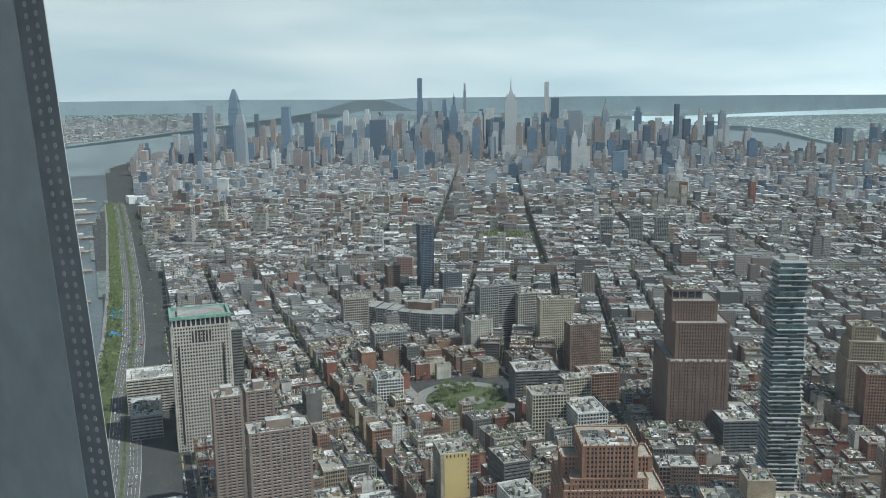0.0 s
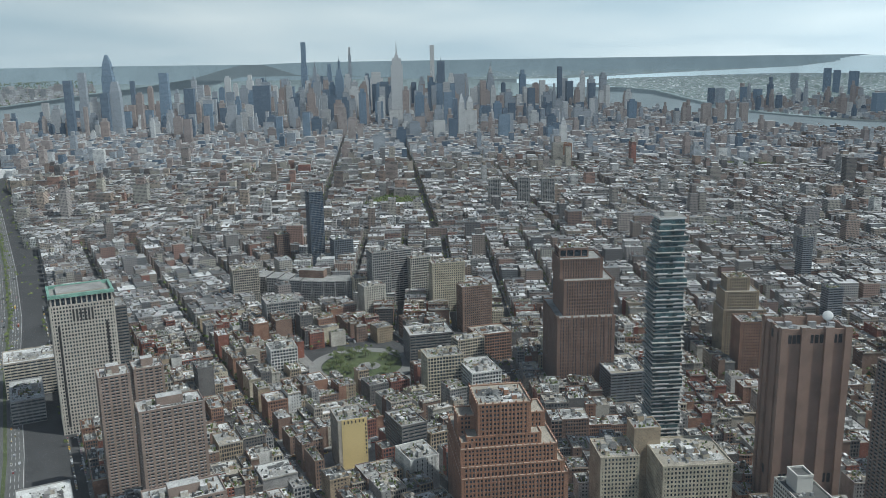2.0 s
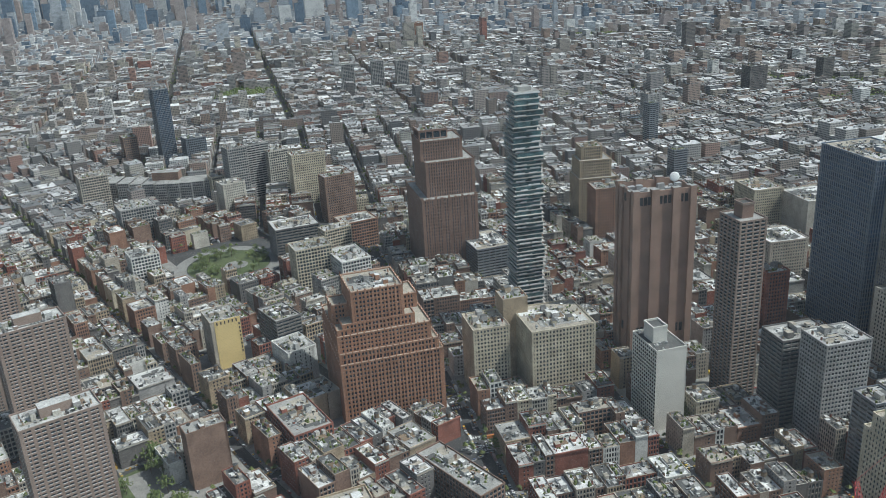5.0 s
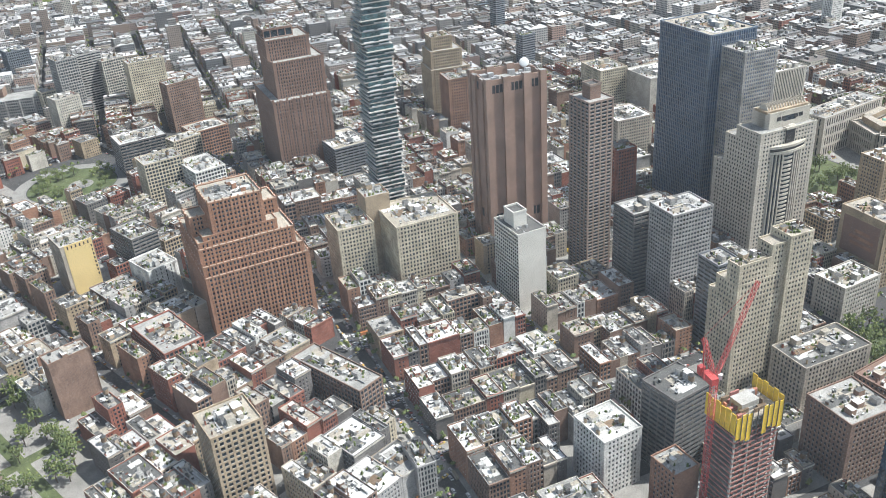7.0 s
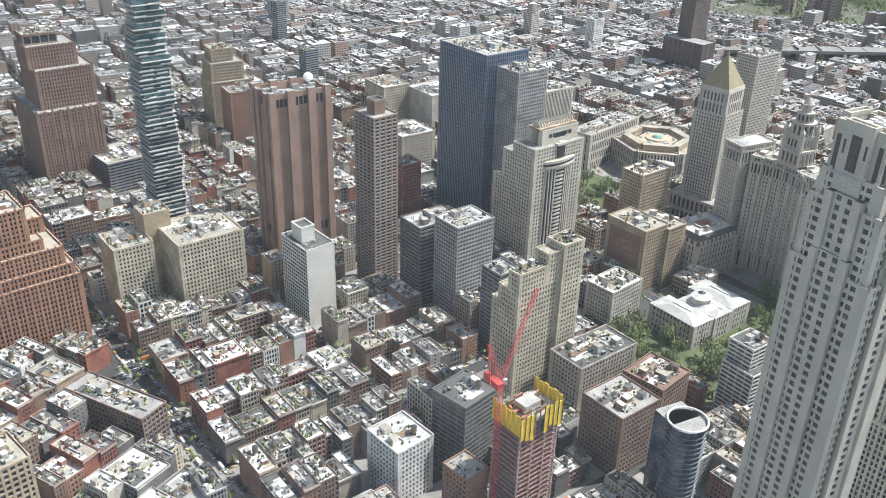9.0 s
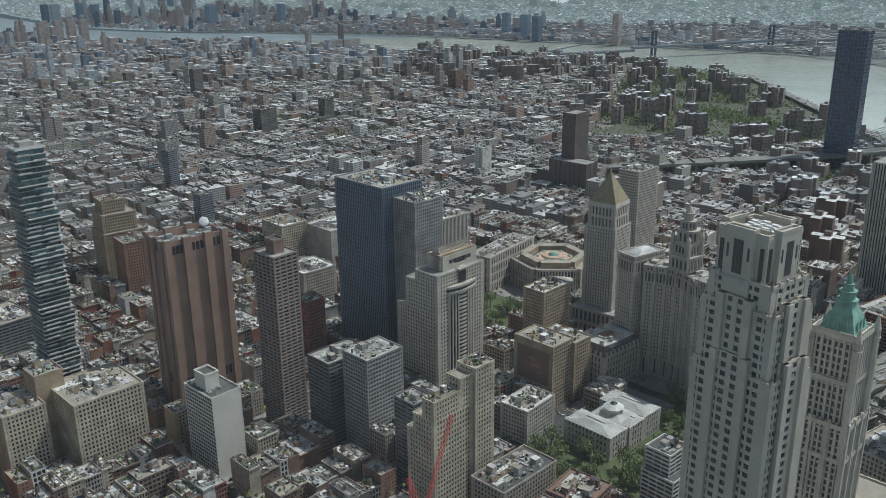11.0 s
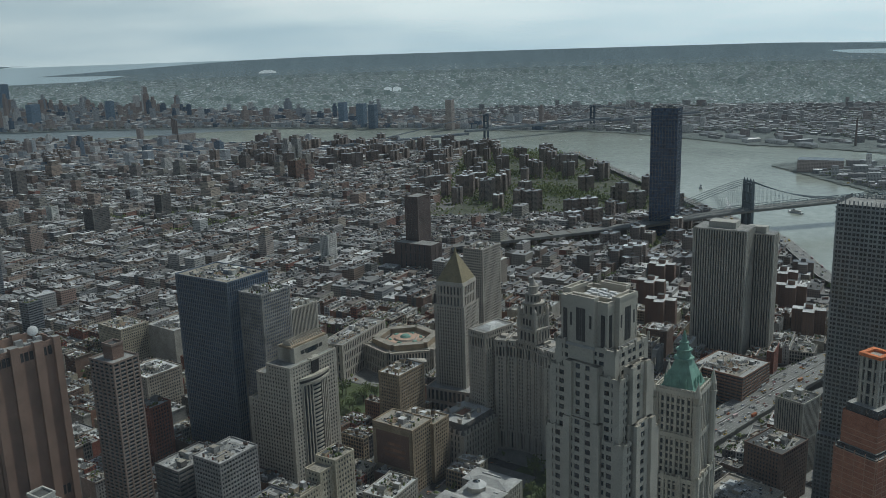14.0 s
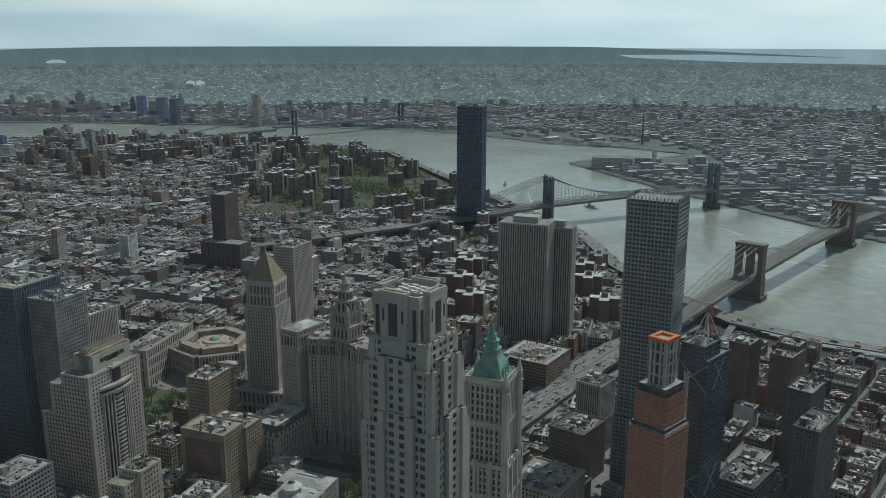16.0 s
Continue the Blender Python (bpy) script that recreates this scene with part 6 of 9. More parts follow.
for nx, ny, hh in ((160, 682, 116), (150, 772, 118), (184, 792, 112), (128, 545, 108)):
    w_ = 50 if nx in (160, 128) else 26
    ip = block_tower("plaza_apartments", "brown brick apartment slab with balcony bands", 7, [(*corner(nx, ny, 7, w_, 26), w_, 26, 0, hh)], "pink_brick", roof="silver_roof", group="plaza apartment towers", bay=4.2, storey=2.85, pier=1.9, band=1.3, deep=0.8, alt=.4)
    x_, y_ = corner(nx, ny, 7, w_, 26)
    under(ip, boxes("lift_house", [(x_, y_, hh, hh + 7, w_ * .4, 9, turn_of(7), 0, 1)], [M["pink_brick"], M["silver_roof"]]))
yb = block_tower("yellow_walled_block", "buff brick loft with a plain yellow end wall", 14, [(*corner(342, 711, 14, 28, 34), 28, 34, 0, 51)], "buff_stone", roof="grey_roof", bay=3.4, storey=4, pier=1.2, band=1.5, blank=(0,))
yx_, yy_ = corner(342, 711, 14, 28, 34)
under(yb, boxes("painted_end_wall", [(*shift(yx_, yy_, turn_of(14), 1.5, -17.15), 0, 52.4, 24, .5, turn_of(14), 0, 0)], [M["yellow_wall"]]), "flat yellow painted end wall")
for k_ in range(6):
    under(yb, boxes("slot_window", [(*shift(yx_, yy_, turn_of(14), -8 + 3.6 * k_, -17.5), 48.2, 51, 1.1, .2, turn_of(14), 0, 0)], [M["shadow_glass"]], bottom=True))
for k_ in range(8):
    under(yb, boxes("slot_window", [(*shift(yx_, yy_, turn_of(14), 12.2, -17.5), 16 + 4 * k_, 18.2 + 4 * k_, 1.2, .2, turn_of(14), 0, 0)], [M["shadow_glass"]], bottom=True))
cur = thing("curved_printing_block", "long curved grey loft building with a planted roof", 560, 1265)
for i in range(9):
    t_ = i / 8
    az_ = 24 + 26 * t_
    x_, y_ = 520 + 105 * t_ - 6 * math.sin(math.pi * t_), 1322 - 112 * t_ - 14 * math.sin(math.pi * t_)
    claim(x_, y_, 20, 44, turn_of(44))
    core, bands, piers = lattice(x_, y_, turn_of(44), 17.4, 38, 0, 40, bay=2.9, storey=4.2, pier=1.0, band=1.6)
    under(cur, boxes("glazing", core, [M["grey_stone"], M["glass"], M["grey_roof"]]))
    under(cur, boxes("facade_frame", bands + piers, [M["grey_stone"], M["glass"], M["grey_roof"]]), kind="stuff")
under(cur, boxes("roof_plant", [(575, 1258, 40, 52, 40, 16, turn_of(44), 0, 1)], [M["brown_brick"], M["grey_roof"]]))
block_tower("soho_hotel_tower", "slim dark blue glass hotel tower", 10, [(688, 1484, 26, 30, 0, 137)], "steel_slab", "blue_glass", bay=2.6, storey=3.3, pier=0.35, band=0.7)
block_tower("waterfront_glass_tower", "tall dark glass tower on the waterfront", 24, [(1745, -242, 34, 52, 0, 250)], "braced_steel", "sky_glass", bay=6.0, storey=7.0, pier=0.7, band=0.7, deep=0.4)
block_tower("brown_plaza_tower", "dark brown brick apartment slab over a podium", 26, [(1470, 214, 40, 26, 0, 133), (1440, 212, 34, 74, 0, 58, dict(bay=9, storey=14, pier=7.4, band=3)), (1495, 240, 60, 60, 0, 30)], "plaza_brick", bay=3.0, storey=3.0, pier=1.8, band=1.7)

# --- cross-shaped housing towers with white roofs ---
CROSS = [(1215, -335, 45), (1290, -345, 45), (1130, -245, 45), (1200, -235, 45), (1300, -250, 45), (1160, -150, 42), (1255, -150, 42), (1350, -180, 42), (1120, -330, 40), (1390, -300, 42), (1080, -60, 42), (1170, -60, 42)]
for x_, y_, h_ in CROSS:
    hs = thing("housing_tower", "cross-shaped red brick housing tower with white roof", x_, y_, group="cross-shaped housing towers")
    claim(x_, y_, 40, 40, turn_of(20))
    for w_, d_ in ((40, 14), (14, 40)):
        core, bands, piers = lattice(x_, y_, turn_of(20), w_, d_, 0, h_ + (0.3 if w_ > d_ else 0), bay=3.2, storey=2.8, pier=1.9, band=1.6)
        under(hs, boxes("glazing", core, [M["dark_brick"], M["glass"], M["white_roof"]]))
        under(hs, boxes("facade_frame", bands + piers, [M["dark_brick"], M["glass"], M["white_roof"]]), kind="stuff")
    under(hs, boxes("lift_house", [(x_, y_, h_, h_ + 6, 9, 9, turn_of(20), 0, 1)], [M["dark_brick"], M["black_roof"]]))

# ---- the town: streets in grids, blocks cut into lots ----
rnd = random.Random(7)


def taken(x, y, pad=0.0):
    for fx, fy, hw, hd, rot in FOOT:
        dx, dy = x - fx, y - fy
        c, s = math.cos(rot), math.sin(rot)
        if abs(dx * c + dy * s) < hw + pad and abs(-dx * s + dy * c) < hd + pad:
            return True
    return False


SLABS = []


def grid_lots(az, us, vs, street, region, height, lot=(6.5, 14.5), rows=2, slab=True, ave=0):
    """Lots of a street grid: u runs to az + 90, v to az; us and vs are street centre lines, with half widths."""
    a_ = radians(az)
    ux, uy, vx, vy = math.cos(a_), -math.sin(a_), math.sin(a_), math.cos(a_)
    made = []
    for (u0, u1) in zip(us, us[1:]):
        for (v0, v1) in zip(vs, vs[1:]):
            a0, a1, b0, b1 = u0 + max(street, ave), u1 - max(street, ave), v0 + street, v1 - street
            if a1 - a0 < 10 or b1 - b0 < 10:
                continue
            along_u = (a1 - a0) > (b1 - b0)
            mu, mv = (a0 + a1) / 2, (b0 + b1) / 2
            mx_, my_ = mu * ux + mv * vx, mu * uy + mv * vy
            if slab and region(mx_, my_) and not open_ground(mx_, my_) and on_land([mx_, mx_ + 40, mx_ + 40, mx_], [my_, my_ - 60, my_, my_ - 60]).all():
                SLABS.append((mx_, my_, 0, 0.16, a1 - a0 + 7, b1 - b0 + 7, turn_of(az), 0, 0))
            base_h = height(mx_, my_)
            s0, s1, q0, q1 = (a0, a1, b0, b1) if along_u else (b0, b1, a0, a1)
            half = (q1 - q0) / rows
            for r in range(rows):
                p = s0
                while p < s1 - 4:
                    wd = rnd.uniform(*lot) * (1.9 if rnd.random() < .22 else 1.0)
                    if s1 - p - wd < lot[0]:
                        wd = s1 - p
                    dep = half * rnd.choice((rnd.uniform(0.52, 0.8), rnd.uniform(0.7, 0.92), rnd.uniform(0.86, 1.0), 1.0))
                    cs = p + wd / 2
                    cq = q0 + dep / 2 if r == 0 else (q1 - dep / 2 if r == rows - 1 else q0 + half * (r + .5))
                    cu, cv = (cs, cq) if along_u else (cq, cs)
                    x, y = cu * ux + cv * vx, cu * uy + cv * vy
                    w, d = (wd, dep) if along_u else (dep, wd)
                    if region(x, y) and not open_ground(x, y) and not taken(x, y, min(w, d) * 0.4):
                        made.append((x, y, w - 0.2, d - 0.2, turn_of(az), (base_h if base_h < 36 else 25) * rnd.uniform(0.84, 1.16) if rnd.random() < .8 else height(x, y)))
                    p += wd
    return made


def side_of(x, y, x0, y0, x1, y1):
    """Positive to the right of the way from the first point to the second."""
    return (x - x0) * (y1 - y0) - (y - y0) * (x1 - x0)


def along(x, y, pts, reach):
    for (x0, y0), (x1, y1) in zip(pts, pts[1:]):
        dx, dy = x1 - x0, y1 - y0
        t_ = max(0.0, min(1.0, ((x - x0) * dx + (y - y0) * dy) / (dx * dx + dy * dy)))
        if math.hypot(x - x0 - t_ * dx, y - y0 - t_ * dy) < reach:
            return True
    return False


def in_poly(x, y, poly):
    return bool(inside(poly, np.array([x]), np.array([y]))[0])


BB1, BB2 = (1224, -588), (1534, -925)
MB1, MB2 = (1791, -414), (1932, -840)
BB_ROAD = [(715, -40), (785, -110), (885, -205), (979, -300), (1086, -441), BB1]
MB_ROAD = [(1480, 300), (1640, -20), MB1]
FDR = [(930, -680), (1010, -575), (1090, -505), (1260, -462), (1392, -440), (1660, -448), (1846, -400), (2505, -250), (3040, -130)]
CITY_PARK = [(585, 125), (610, 140), (720, 65), (775, 20), (760, -15), (690, -60), (600, -130), (520, -140), (505, -60)]
ROTARY = (497, 955)
FOLEY = [(850, 235), (890, 260), (960, 240), (930, 175), (870, 160)]
COLUMBUS = [(1010, 330), (1110, 300), (1160, 220), (1060, 200)]
PARKS = [CITY_PARK, FOLEY, COLUMBUS, [(150, 480), (215, 480), (240, 620), (180, 620)],
         [(1740, 800), (1800, 830), (2000, 640), (1940, 610)], [(1880, 1050), (1930, 1070), (2080, 750), (2030, 730)], [(2080, -100), (2330, 40), (2400, -20), (2150, -180)],
         [(2830, -120), (3060, 60), (3200, 260), (3260, 200), (3080, -90)], [(1040, 1980), (1170, 2060), (1230, 1950), (1100, 1870)], [(2300, 1900), (2420, 1960), (2500, 1800), (2390, 1740)]]


def open_ground(x, y):
    if math.hypot(x - ROTARY[0], y - ROTARY[1]) < 88:
        return True
    if along(x, y, BB_ROAD, 42) or along(x, y, MB_ROAD, 30) or along(x, y, FDR, 32):
        return True
    return any(in_poly(x, y, p_) for p_ in PARKS)


def u29(x, y):
    return x * 0.8746 - y * 0.4848


def west_part(x, y):
    if x * 0.4848 + y * 0.8746 < 1190:
        return u29(x, y) < 132
    return side_of(x, y, 598, 1099, 674, 1743) < 0


def houston(x, y):
    return x * 0.485 + y * 0.875 > 1850


def bowery(x, y):
    return side_of(x, y, 1075, 420, 1760, 1650) > 0


def pick(*rows):
    def h(x, y):
        q = rnd.random()
        for share, lo, hi in rows:
            if q < share:
                return rnd.uniform(lo, hi)
            q -= share
        return rnd.uniform(rows[-1][1], rows[-1][2])
    return h


def past_road(x, y):
    """East of the riverside boulevard."""
    return y < 700 or x > 176 + (y - 1146) * .106



def v29(x, y):
    return x * 0.485 + y * 0.875


lots = []
lots += grid_lots(7, [-50, 35, 125, 215, 330, 395, 457, 520], [330 + 78 * i for i in range(24)], 8, lambda x, y: west_part(x, y) and not houston(x, y) and x > 75 + .09 * max(0, y - 560) and past_road(x, y) and v29(x, y) > 250 and not (x < 145 and y < 500), pick((.66, 17, 28), (.26, 28, 42), (.08, 42, 62)))
E_US = [152, 280, 380, 468, 555, 640, 730, 815, 900, 985, 1070]
E_VS = [447, 520, 597, 665, 735, 815, 890, 960, 1030, 1110, 1190]
lots += grid_lots(29, E_US, E_VS, 9.5, lambda x, y: not west_part(x, y) and v29(x, y) < 1185 and not bowery(x, y), pick((.86, 17, 25), (.12, 25, 33), (.02, 38, 48)))
lots += grid_lots(32, [-280 + 79.5 * i for i in range(18)], [1195, 1310, 1430, 1560, 1690, 1835], 8, lambda x, y: not west_part(x, y) and not houston(x, y) and v29(x, y) >= 1190 and not bowery(x, y), pick((.70, 18, 28), (.22, 28, 40), (.08, 40, 62)))
lots += grid_lots(29, [60, 152, 280, 380, 468, 555, 640, 730, 815], [150, 225, 300, 370, 447], 9.5, lambda x, y: x > 215 and y > -150 and u29(x, y) > 136, pick((.72, 17, 27), (.23, 27, 38), (.05, 38, 48)))
lots += grid_lots(45, [330 + 68 * i for i in range(14)], [-160 + 62 * i for i in range(12)], 7, lambda x, y: y < 20 and x > 470 and x < 1150 and y > -760, pick((.5, 14, 22), (.35, 22, 40), (.15, 40, 75)))
lots += grid_lots(24, [u for u in range(600, 3300, 88)], [v for v in range(100, 2700, 185)], 9, lambda x, y: bowery(x, y) and not houston(x, y) and (x < 1900 or y > 250), pick((.80, 15, 23), (.14, 24, 40), (.06, 42, 66)))
# narrow lots stay low
lots = [(*l[:5], rnd.uniform(17, 27) if l[5] > 32 and min(l[2], l[3]) < 15 else min(l[5], 48)) for l in lots]
ok_ = on_land([l[0] for l in lots], [l[1] for l in lots]) & on_land([l[0] + 45 for l in lots], [l[1] - 45 for l in lots])
lots = [l for l, o in zip(lots, ok_) if o]


def reach(l):
    return math.hypot(l[0] - EYE.x, l[1] - EYE.y)


near_lots = sorted((l for l in lots if reach(l) < 1250), key=reach)
mid_lots = [l for l in lots if reach(l) >= 1250]
tagged(boxes("pavement", SLABS, [M["pave"]]), "raised concrete sidewalks round the blocks", "pavement", kind="structure")
STYLES = [dict(bay=2.6, storey=3.6, pier=1.25, band=1.6), dict(bay=2.2, storey=3.9, pier=0.8, band=1.3), dict(bay=3.2, storey=4.1, pier=0.9, band=1.3), dict(bay=2.9, storey=3.3, pier=1.7, band=1.8)]
WALL_SHARE = [0, 0, 0, 1, 1, 1, 1, 1, 2, 2, 3, 4, 4, 5, 6, 6, 6, 7, 8, 8, 9, 9]
ROOF_SHARE = [0, 0, 1, 2, 2, 2, 2, 3, 4]
ROOF_WORD = ["white", "grey", "black", "silver-grey", "tan"]


def loft(l, own):
    """A town building on its lot: an object with parts, or rows for the joined town."""
    x, y, w, d, rot, h = l
    rng = random.Random(int(x * 31 + y * 17))
    sw, sr = rng.choice(WALL_SHARE), S_ROOF + rng.choice(ROOF_SHARE)
    st = dict(rng.choice(STYLES))
    blank = tuple(k for k in range(4) if rng.random() < .3)[:2]
    zr = h - 0.9
    core, bands, piers = lattice(x, y, rot, w, d, 0, zr, deep=0.3, blank=blank, sw=sw, sg=S_GLASS, sr=sr, **st)
    cope = rng.choice((3, 4, 4, 8, 8, 6, 2, sw))
    edge = [(*r[:8], cope) for r in parapet(x, y, rot, w, d, zr, 1.0, 0.4, sw)]
    if rng.random() < .5:
        px_, py_ = shift(x, y, rot, 0, -d / 2 - 0.25)
        edge.append((px_, py_, zr - .3, zr + 1.1, w, 0.9, rot, rng.choice((sw, 3, 8)), sw))
    bits = roof_things(x, y, rot, w - 1.5, d - 1.5, zr, rng, sw)
    tank = rng.random() < (.30 if h > 20 else .12)
    tx, ty = shift(x, y, rot, rng.uniform(-.25, .25) * w, rng.uniform(-.25, .25) * d)
    if not own:
        town.rows += core + bands + piers + edge
        for _, rows in bits:
            town.rows += rows
        if tank:
            water_tank(town, tx, ty, zr)
        return
    word = WALL_KEYS[sw].replace("_", " ")
    root = thing("loft_building", f"{word} loft building with a {ROOF_WORD[sr - S_ROOF]} flat roof" + (" and water tank" if tank else ""), x, y, group="town loft buildings")
    under(root, boxes("glazing", core, TOWN))
    under(root, boxes("facade_frame", bands + piers, TOWN), kind="stuff")
    under(root, boxes("parapet", edge, TOWN))
    plant_ = []
    for nm, rows in bits:
        if nm == "bulkhead":
            house = under(root, boxes(nm, rows, TOWN))
            if doors[0] < 260:
                doors[0] += 1
                r_ = rows[0]
                dx_, dy_ = shift(r_[0], r_[1], r_[6], 0, -r_[5] / 2 - .04)
                leaf_ = boxes("stair_door", [(dx_, dy_, r_[2] + .1, r_[2] + 2.1, .95, .1, r_[6], 0, 0)], [M["dark_stone"]])
                leaf_.parent = house
                leaf_.matrix_parent_inverse = Matrix.Translation(-root.location) @ Matrix.Translation(root.location)
        else:
            plant_ += rows
    under(root, boxes("roof_clutter", plant_, TOWN), kind="stuff")
    if tank:
        sp = Soup()
        water_tank(sp, tx, ty, zr)
        under(root, sp.make("water_tank", TOWN), "timber water tank on legs")


OWN = 300
doors = [0]
for l in near_lots[:OWN]:
    loft(l, True)
for nm, lo, hi in (("loft_quarter", OWN, len(near_lots)),):
    town = Soup()
    for l in near_lots[lo:hi]:
        loft(l, False)
    tagged(town.make(nm, TOWN), "dense brick and stone lofts with cluttered flat roofs", "buildings", kind="stuff")


def north_height(x, y):
    v = v29(x, y)
    q = rnd.random()
    if v > 4100:
        return rnd.uniform(20, 50) if q < .74 else rnd.uniform(50, 95) if q < .97 else rnd.uniform(95, 150)
    if v > 3000:
        return rnd.uniform(18, 38) if q < .84 else rnd.uniform(38, 75)
    return rnd.uniform(15, 27) if q < .62 else rnd.uniform(27, 45) if q < .90 else rnd.uniform(45, 75)


north = grid_lots(29, [-3000 + 260 * i for i in range(27)], [1850 + 80 * i for i in range(52)], 7, lambda x, y: houston(x, y) and past_road(x, y) and math.hypot(x, y) < 6800, north_height, lot=(8, 20), slab=False, ave=10)
ok_ = on_land([l[0] for l in north], [l[1] for l in north]) & on_land([l[0] - 60 for l in north], [l[1] for l in north]) & on_land([l[0] + 60 for l in north], [l[1] for l in north])
north = [l for l, o in zip(north, ok_) if o]
rows_, hazy_ = [], []
for x, y, w, d, rot, h in mid_lots + north:
    h *= rnd.uniform(0.78, 1.04) if h < 30 else rnd.uniform(0.9, 1.25)
    if h > 34 and min(w, d) < 15:
        h = rnd.uniform(16, 30)
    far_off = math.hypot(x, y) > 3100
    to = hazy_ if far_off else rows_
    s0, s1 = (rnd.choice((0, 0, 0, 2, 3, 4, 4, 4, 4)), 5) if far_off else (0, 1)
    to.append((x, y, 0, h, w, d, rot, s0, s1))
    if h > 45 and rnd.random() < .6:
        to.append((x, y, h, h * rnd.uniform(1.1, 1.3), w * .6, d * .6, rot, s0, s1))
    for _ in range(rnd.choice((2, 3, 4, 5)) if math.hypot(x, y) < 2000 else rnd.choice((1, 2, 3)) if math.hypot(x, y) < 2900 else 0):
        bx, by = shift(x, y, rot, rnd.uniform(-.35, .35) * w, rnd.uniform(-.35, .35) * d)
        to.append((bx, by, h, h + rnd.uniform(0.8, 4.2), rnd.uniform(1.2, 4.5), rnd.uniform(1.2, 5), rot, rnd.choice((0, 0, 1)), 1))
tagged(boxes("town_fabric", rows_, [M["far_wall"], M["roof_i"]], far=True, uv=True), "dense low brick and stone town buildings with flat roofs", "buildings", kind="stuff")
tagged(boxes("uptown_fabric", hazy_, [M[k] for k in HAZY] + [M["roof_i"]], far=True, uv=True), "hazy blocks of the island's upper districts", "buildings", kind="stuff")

# ---- the skyline up the island ----


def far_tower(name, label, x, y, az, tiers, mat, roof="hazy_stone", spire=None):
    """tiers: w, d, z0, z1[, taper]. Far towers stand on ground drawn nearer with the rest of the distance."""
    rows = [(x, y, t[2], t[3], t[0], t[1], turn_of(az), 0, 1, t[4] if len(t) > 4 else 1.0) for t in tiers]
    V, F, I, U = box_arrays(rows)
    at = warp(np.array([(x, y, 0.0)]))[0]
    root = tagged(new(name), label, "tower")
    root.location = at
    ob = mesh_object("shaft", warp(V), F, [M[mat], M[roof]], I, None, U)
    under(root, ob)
    if spire:
        sp = Soup()
        sp.prism(x, y, spire[0], spire[1], spire[2], spire[2] * .2, 6, 0)
        under(root, sp.make("spire", [M[mat]], far=True))
    return root


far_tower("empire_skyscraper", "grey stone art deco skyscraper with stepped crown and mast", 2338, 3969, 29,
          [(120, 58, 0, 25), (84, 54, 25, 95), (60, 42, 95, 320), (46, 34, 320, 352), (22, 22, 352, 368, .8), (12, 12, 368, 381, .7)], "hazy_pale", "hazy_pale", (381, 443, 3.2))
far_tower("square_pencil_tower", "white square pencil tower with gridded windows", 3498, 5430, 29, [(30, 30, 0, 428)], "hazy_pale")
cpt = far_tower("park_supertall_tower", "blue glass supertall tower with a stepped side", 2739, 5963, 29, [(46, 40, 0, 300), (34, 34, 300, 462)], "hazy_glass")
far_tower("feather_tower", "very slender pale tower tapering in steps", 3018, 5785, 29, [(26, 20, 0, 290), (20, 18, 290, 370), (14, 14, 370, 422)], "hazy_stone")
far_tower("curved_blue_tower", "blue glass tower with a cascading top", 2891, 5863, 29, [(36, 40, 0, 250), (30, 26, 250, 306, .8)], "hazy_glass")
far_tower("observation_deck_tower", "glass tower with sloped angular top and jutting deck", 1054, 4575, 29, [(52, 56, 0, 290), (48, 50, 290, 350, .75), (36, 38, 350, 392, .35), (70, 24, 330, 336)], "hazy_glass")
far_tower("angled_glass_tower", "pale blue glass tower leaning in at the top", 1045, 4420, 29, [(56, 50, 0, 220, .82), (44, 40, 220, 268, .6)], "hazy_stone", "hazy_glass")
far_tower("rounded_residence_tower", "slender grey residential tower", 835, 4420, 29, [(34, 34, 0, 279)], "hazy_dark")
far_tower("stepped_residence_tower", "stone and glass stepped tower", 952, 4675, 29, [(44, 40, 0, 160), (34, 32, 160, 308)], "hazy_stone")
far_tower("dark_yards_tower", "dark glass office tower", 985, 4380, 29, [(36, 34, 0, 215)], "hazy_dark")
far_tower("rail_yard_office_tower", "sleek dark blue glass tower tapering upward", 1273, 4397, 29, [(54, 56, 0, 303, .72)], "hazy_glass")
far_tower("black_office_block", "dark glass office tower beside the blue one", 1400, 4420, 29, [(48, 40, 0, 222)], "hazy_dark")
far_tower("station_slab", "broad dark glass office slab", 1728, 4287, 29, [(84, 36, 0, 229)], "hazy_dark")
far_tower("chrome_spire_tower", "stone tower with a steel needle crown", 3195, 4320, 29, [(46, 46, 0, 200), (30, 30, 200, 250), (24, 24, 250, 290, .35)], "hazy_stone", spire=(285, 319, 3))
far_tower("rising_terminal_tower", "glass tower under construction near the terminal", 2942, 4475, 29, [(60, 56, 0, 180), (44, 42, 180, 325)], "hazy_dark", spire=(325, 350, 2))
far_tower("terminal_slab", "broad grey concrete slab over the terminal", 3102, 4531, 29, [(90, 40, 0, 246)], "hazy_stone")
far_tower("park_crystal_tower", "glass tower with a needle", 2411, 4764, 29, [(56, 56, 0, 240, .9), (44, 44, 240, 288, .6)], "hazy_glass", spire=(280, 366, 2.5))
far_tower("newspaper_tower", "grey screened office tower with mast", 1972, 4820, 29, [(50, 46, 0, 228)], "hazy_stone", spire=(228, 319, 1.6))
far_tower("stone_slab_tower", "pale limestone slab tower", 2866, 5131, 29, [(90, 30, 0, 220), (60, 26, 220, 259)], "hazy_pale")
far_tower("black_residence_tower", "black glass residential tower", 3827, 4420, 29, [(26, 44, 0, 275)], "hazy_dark")
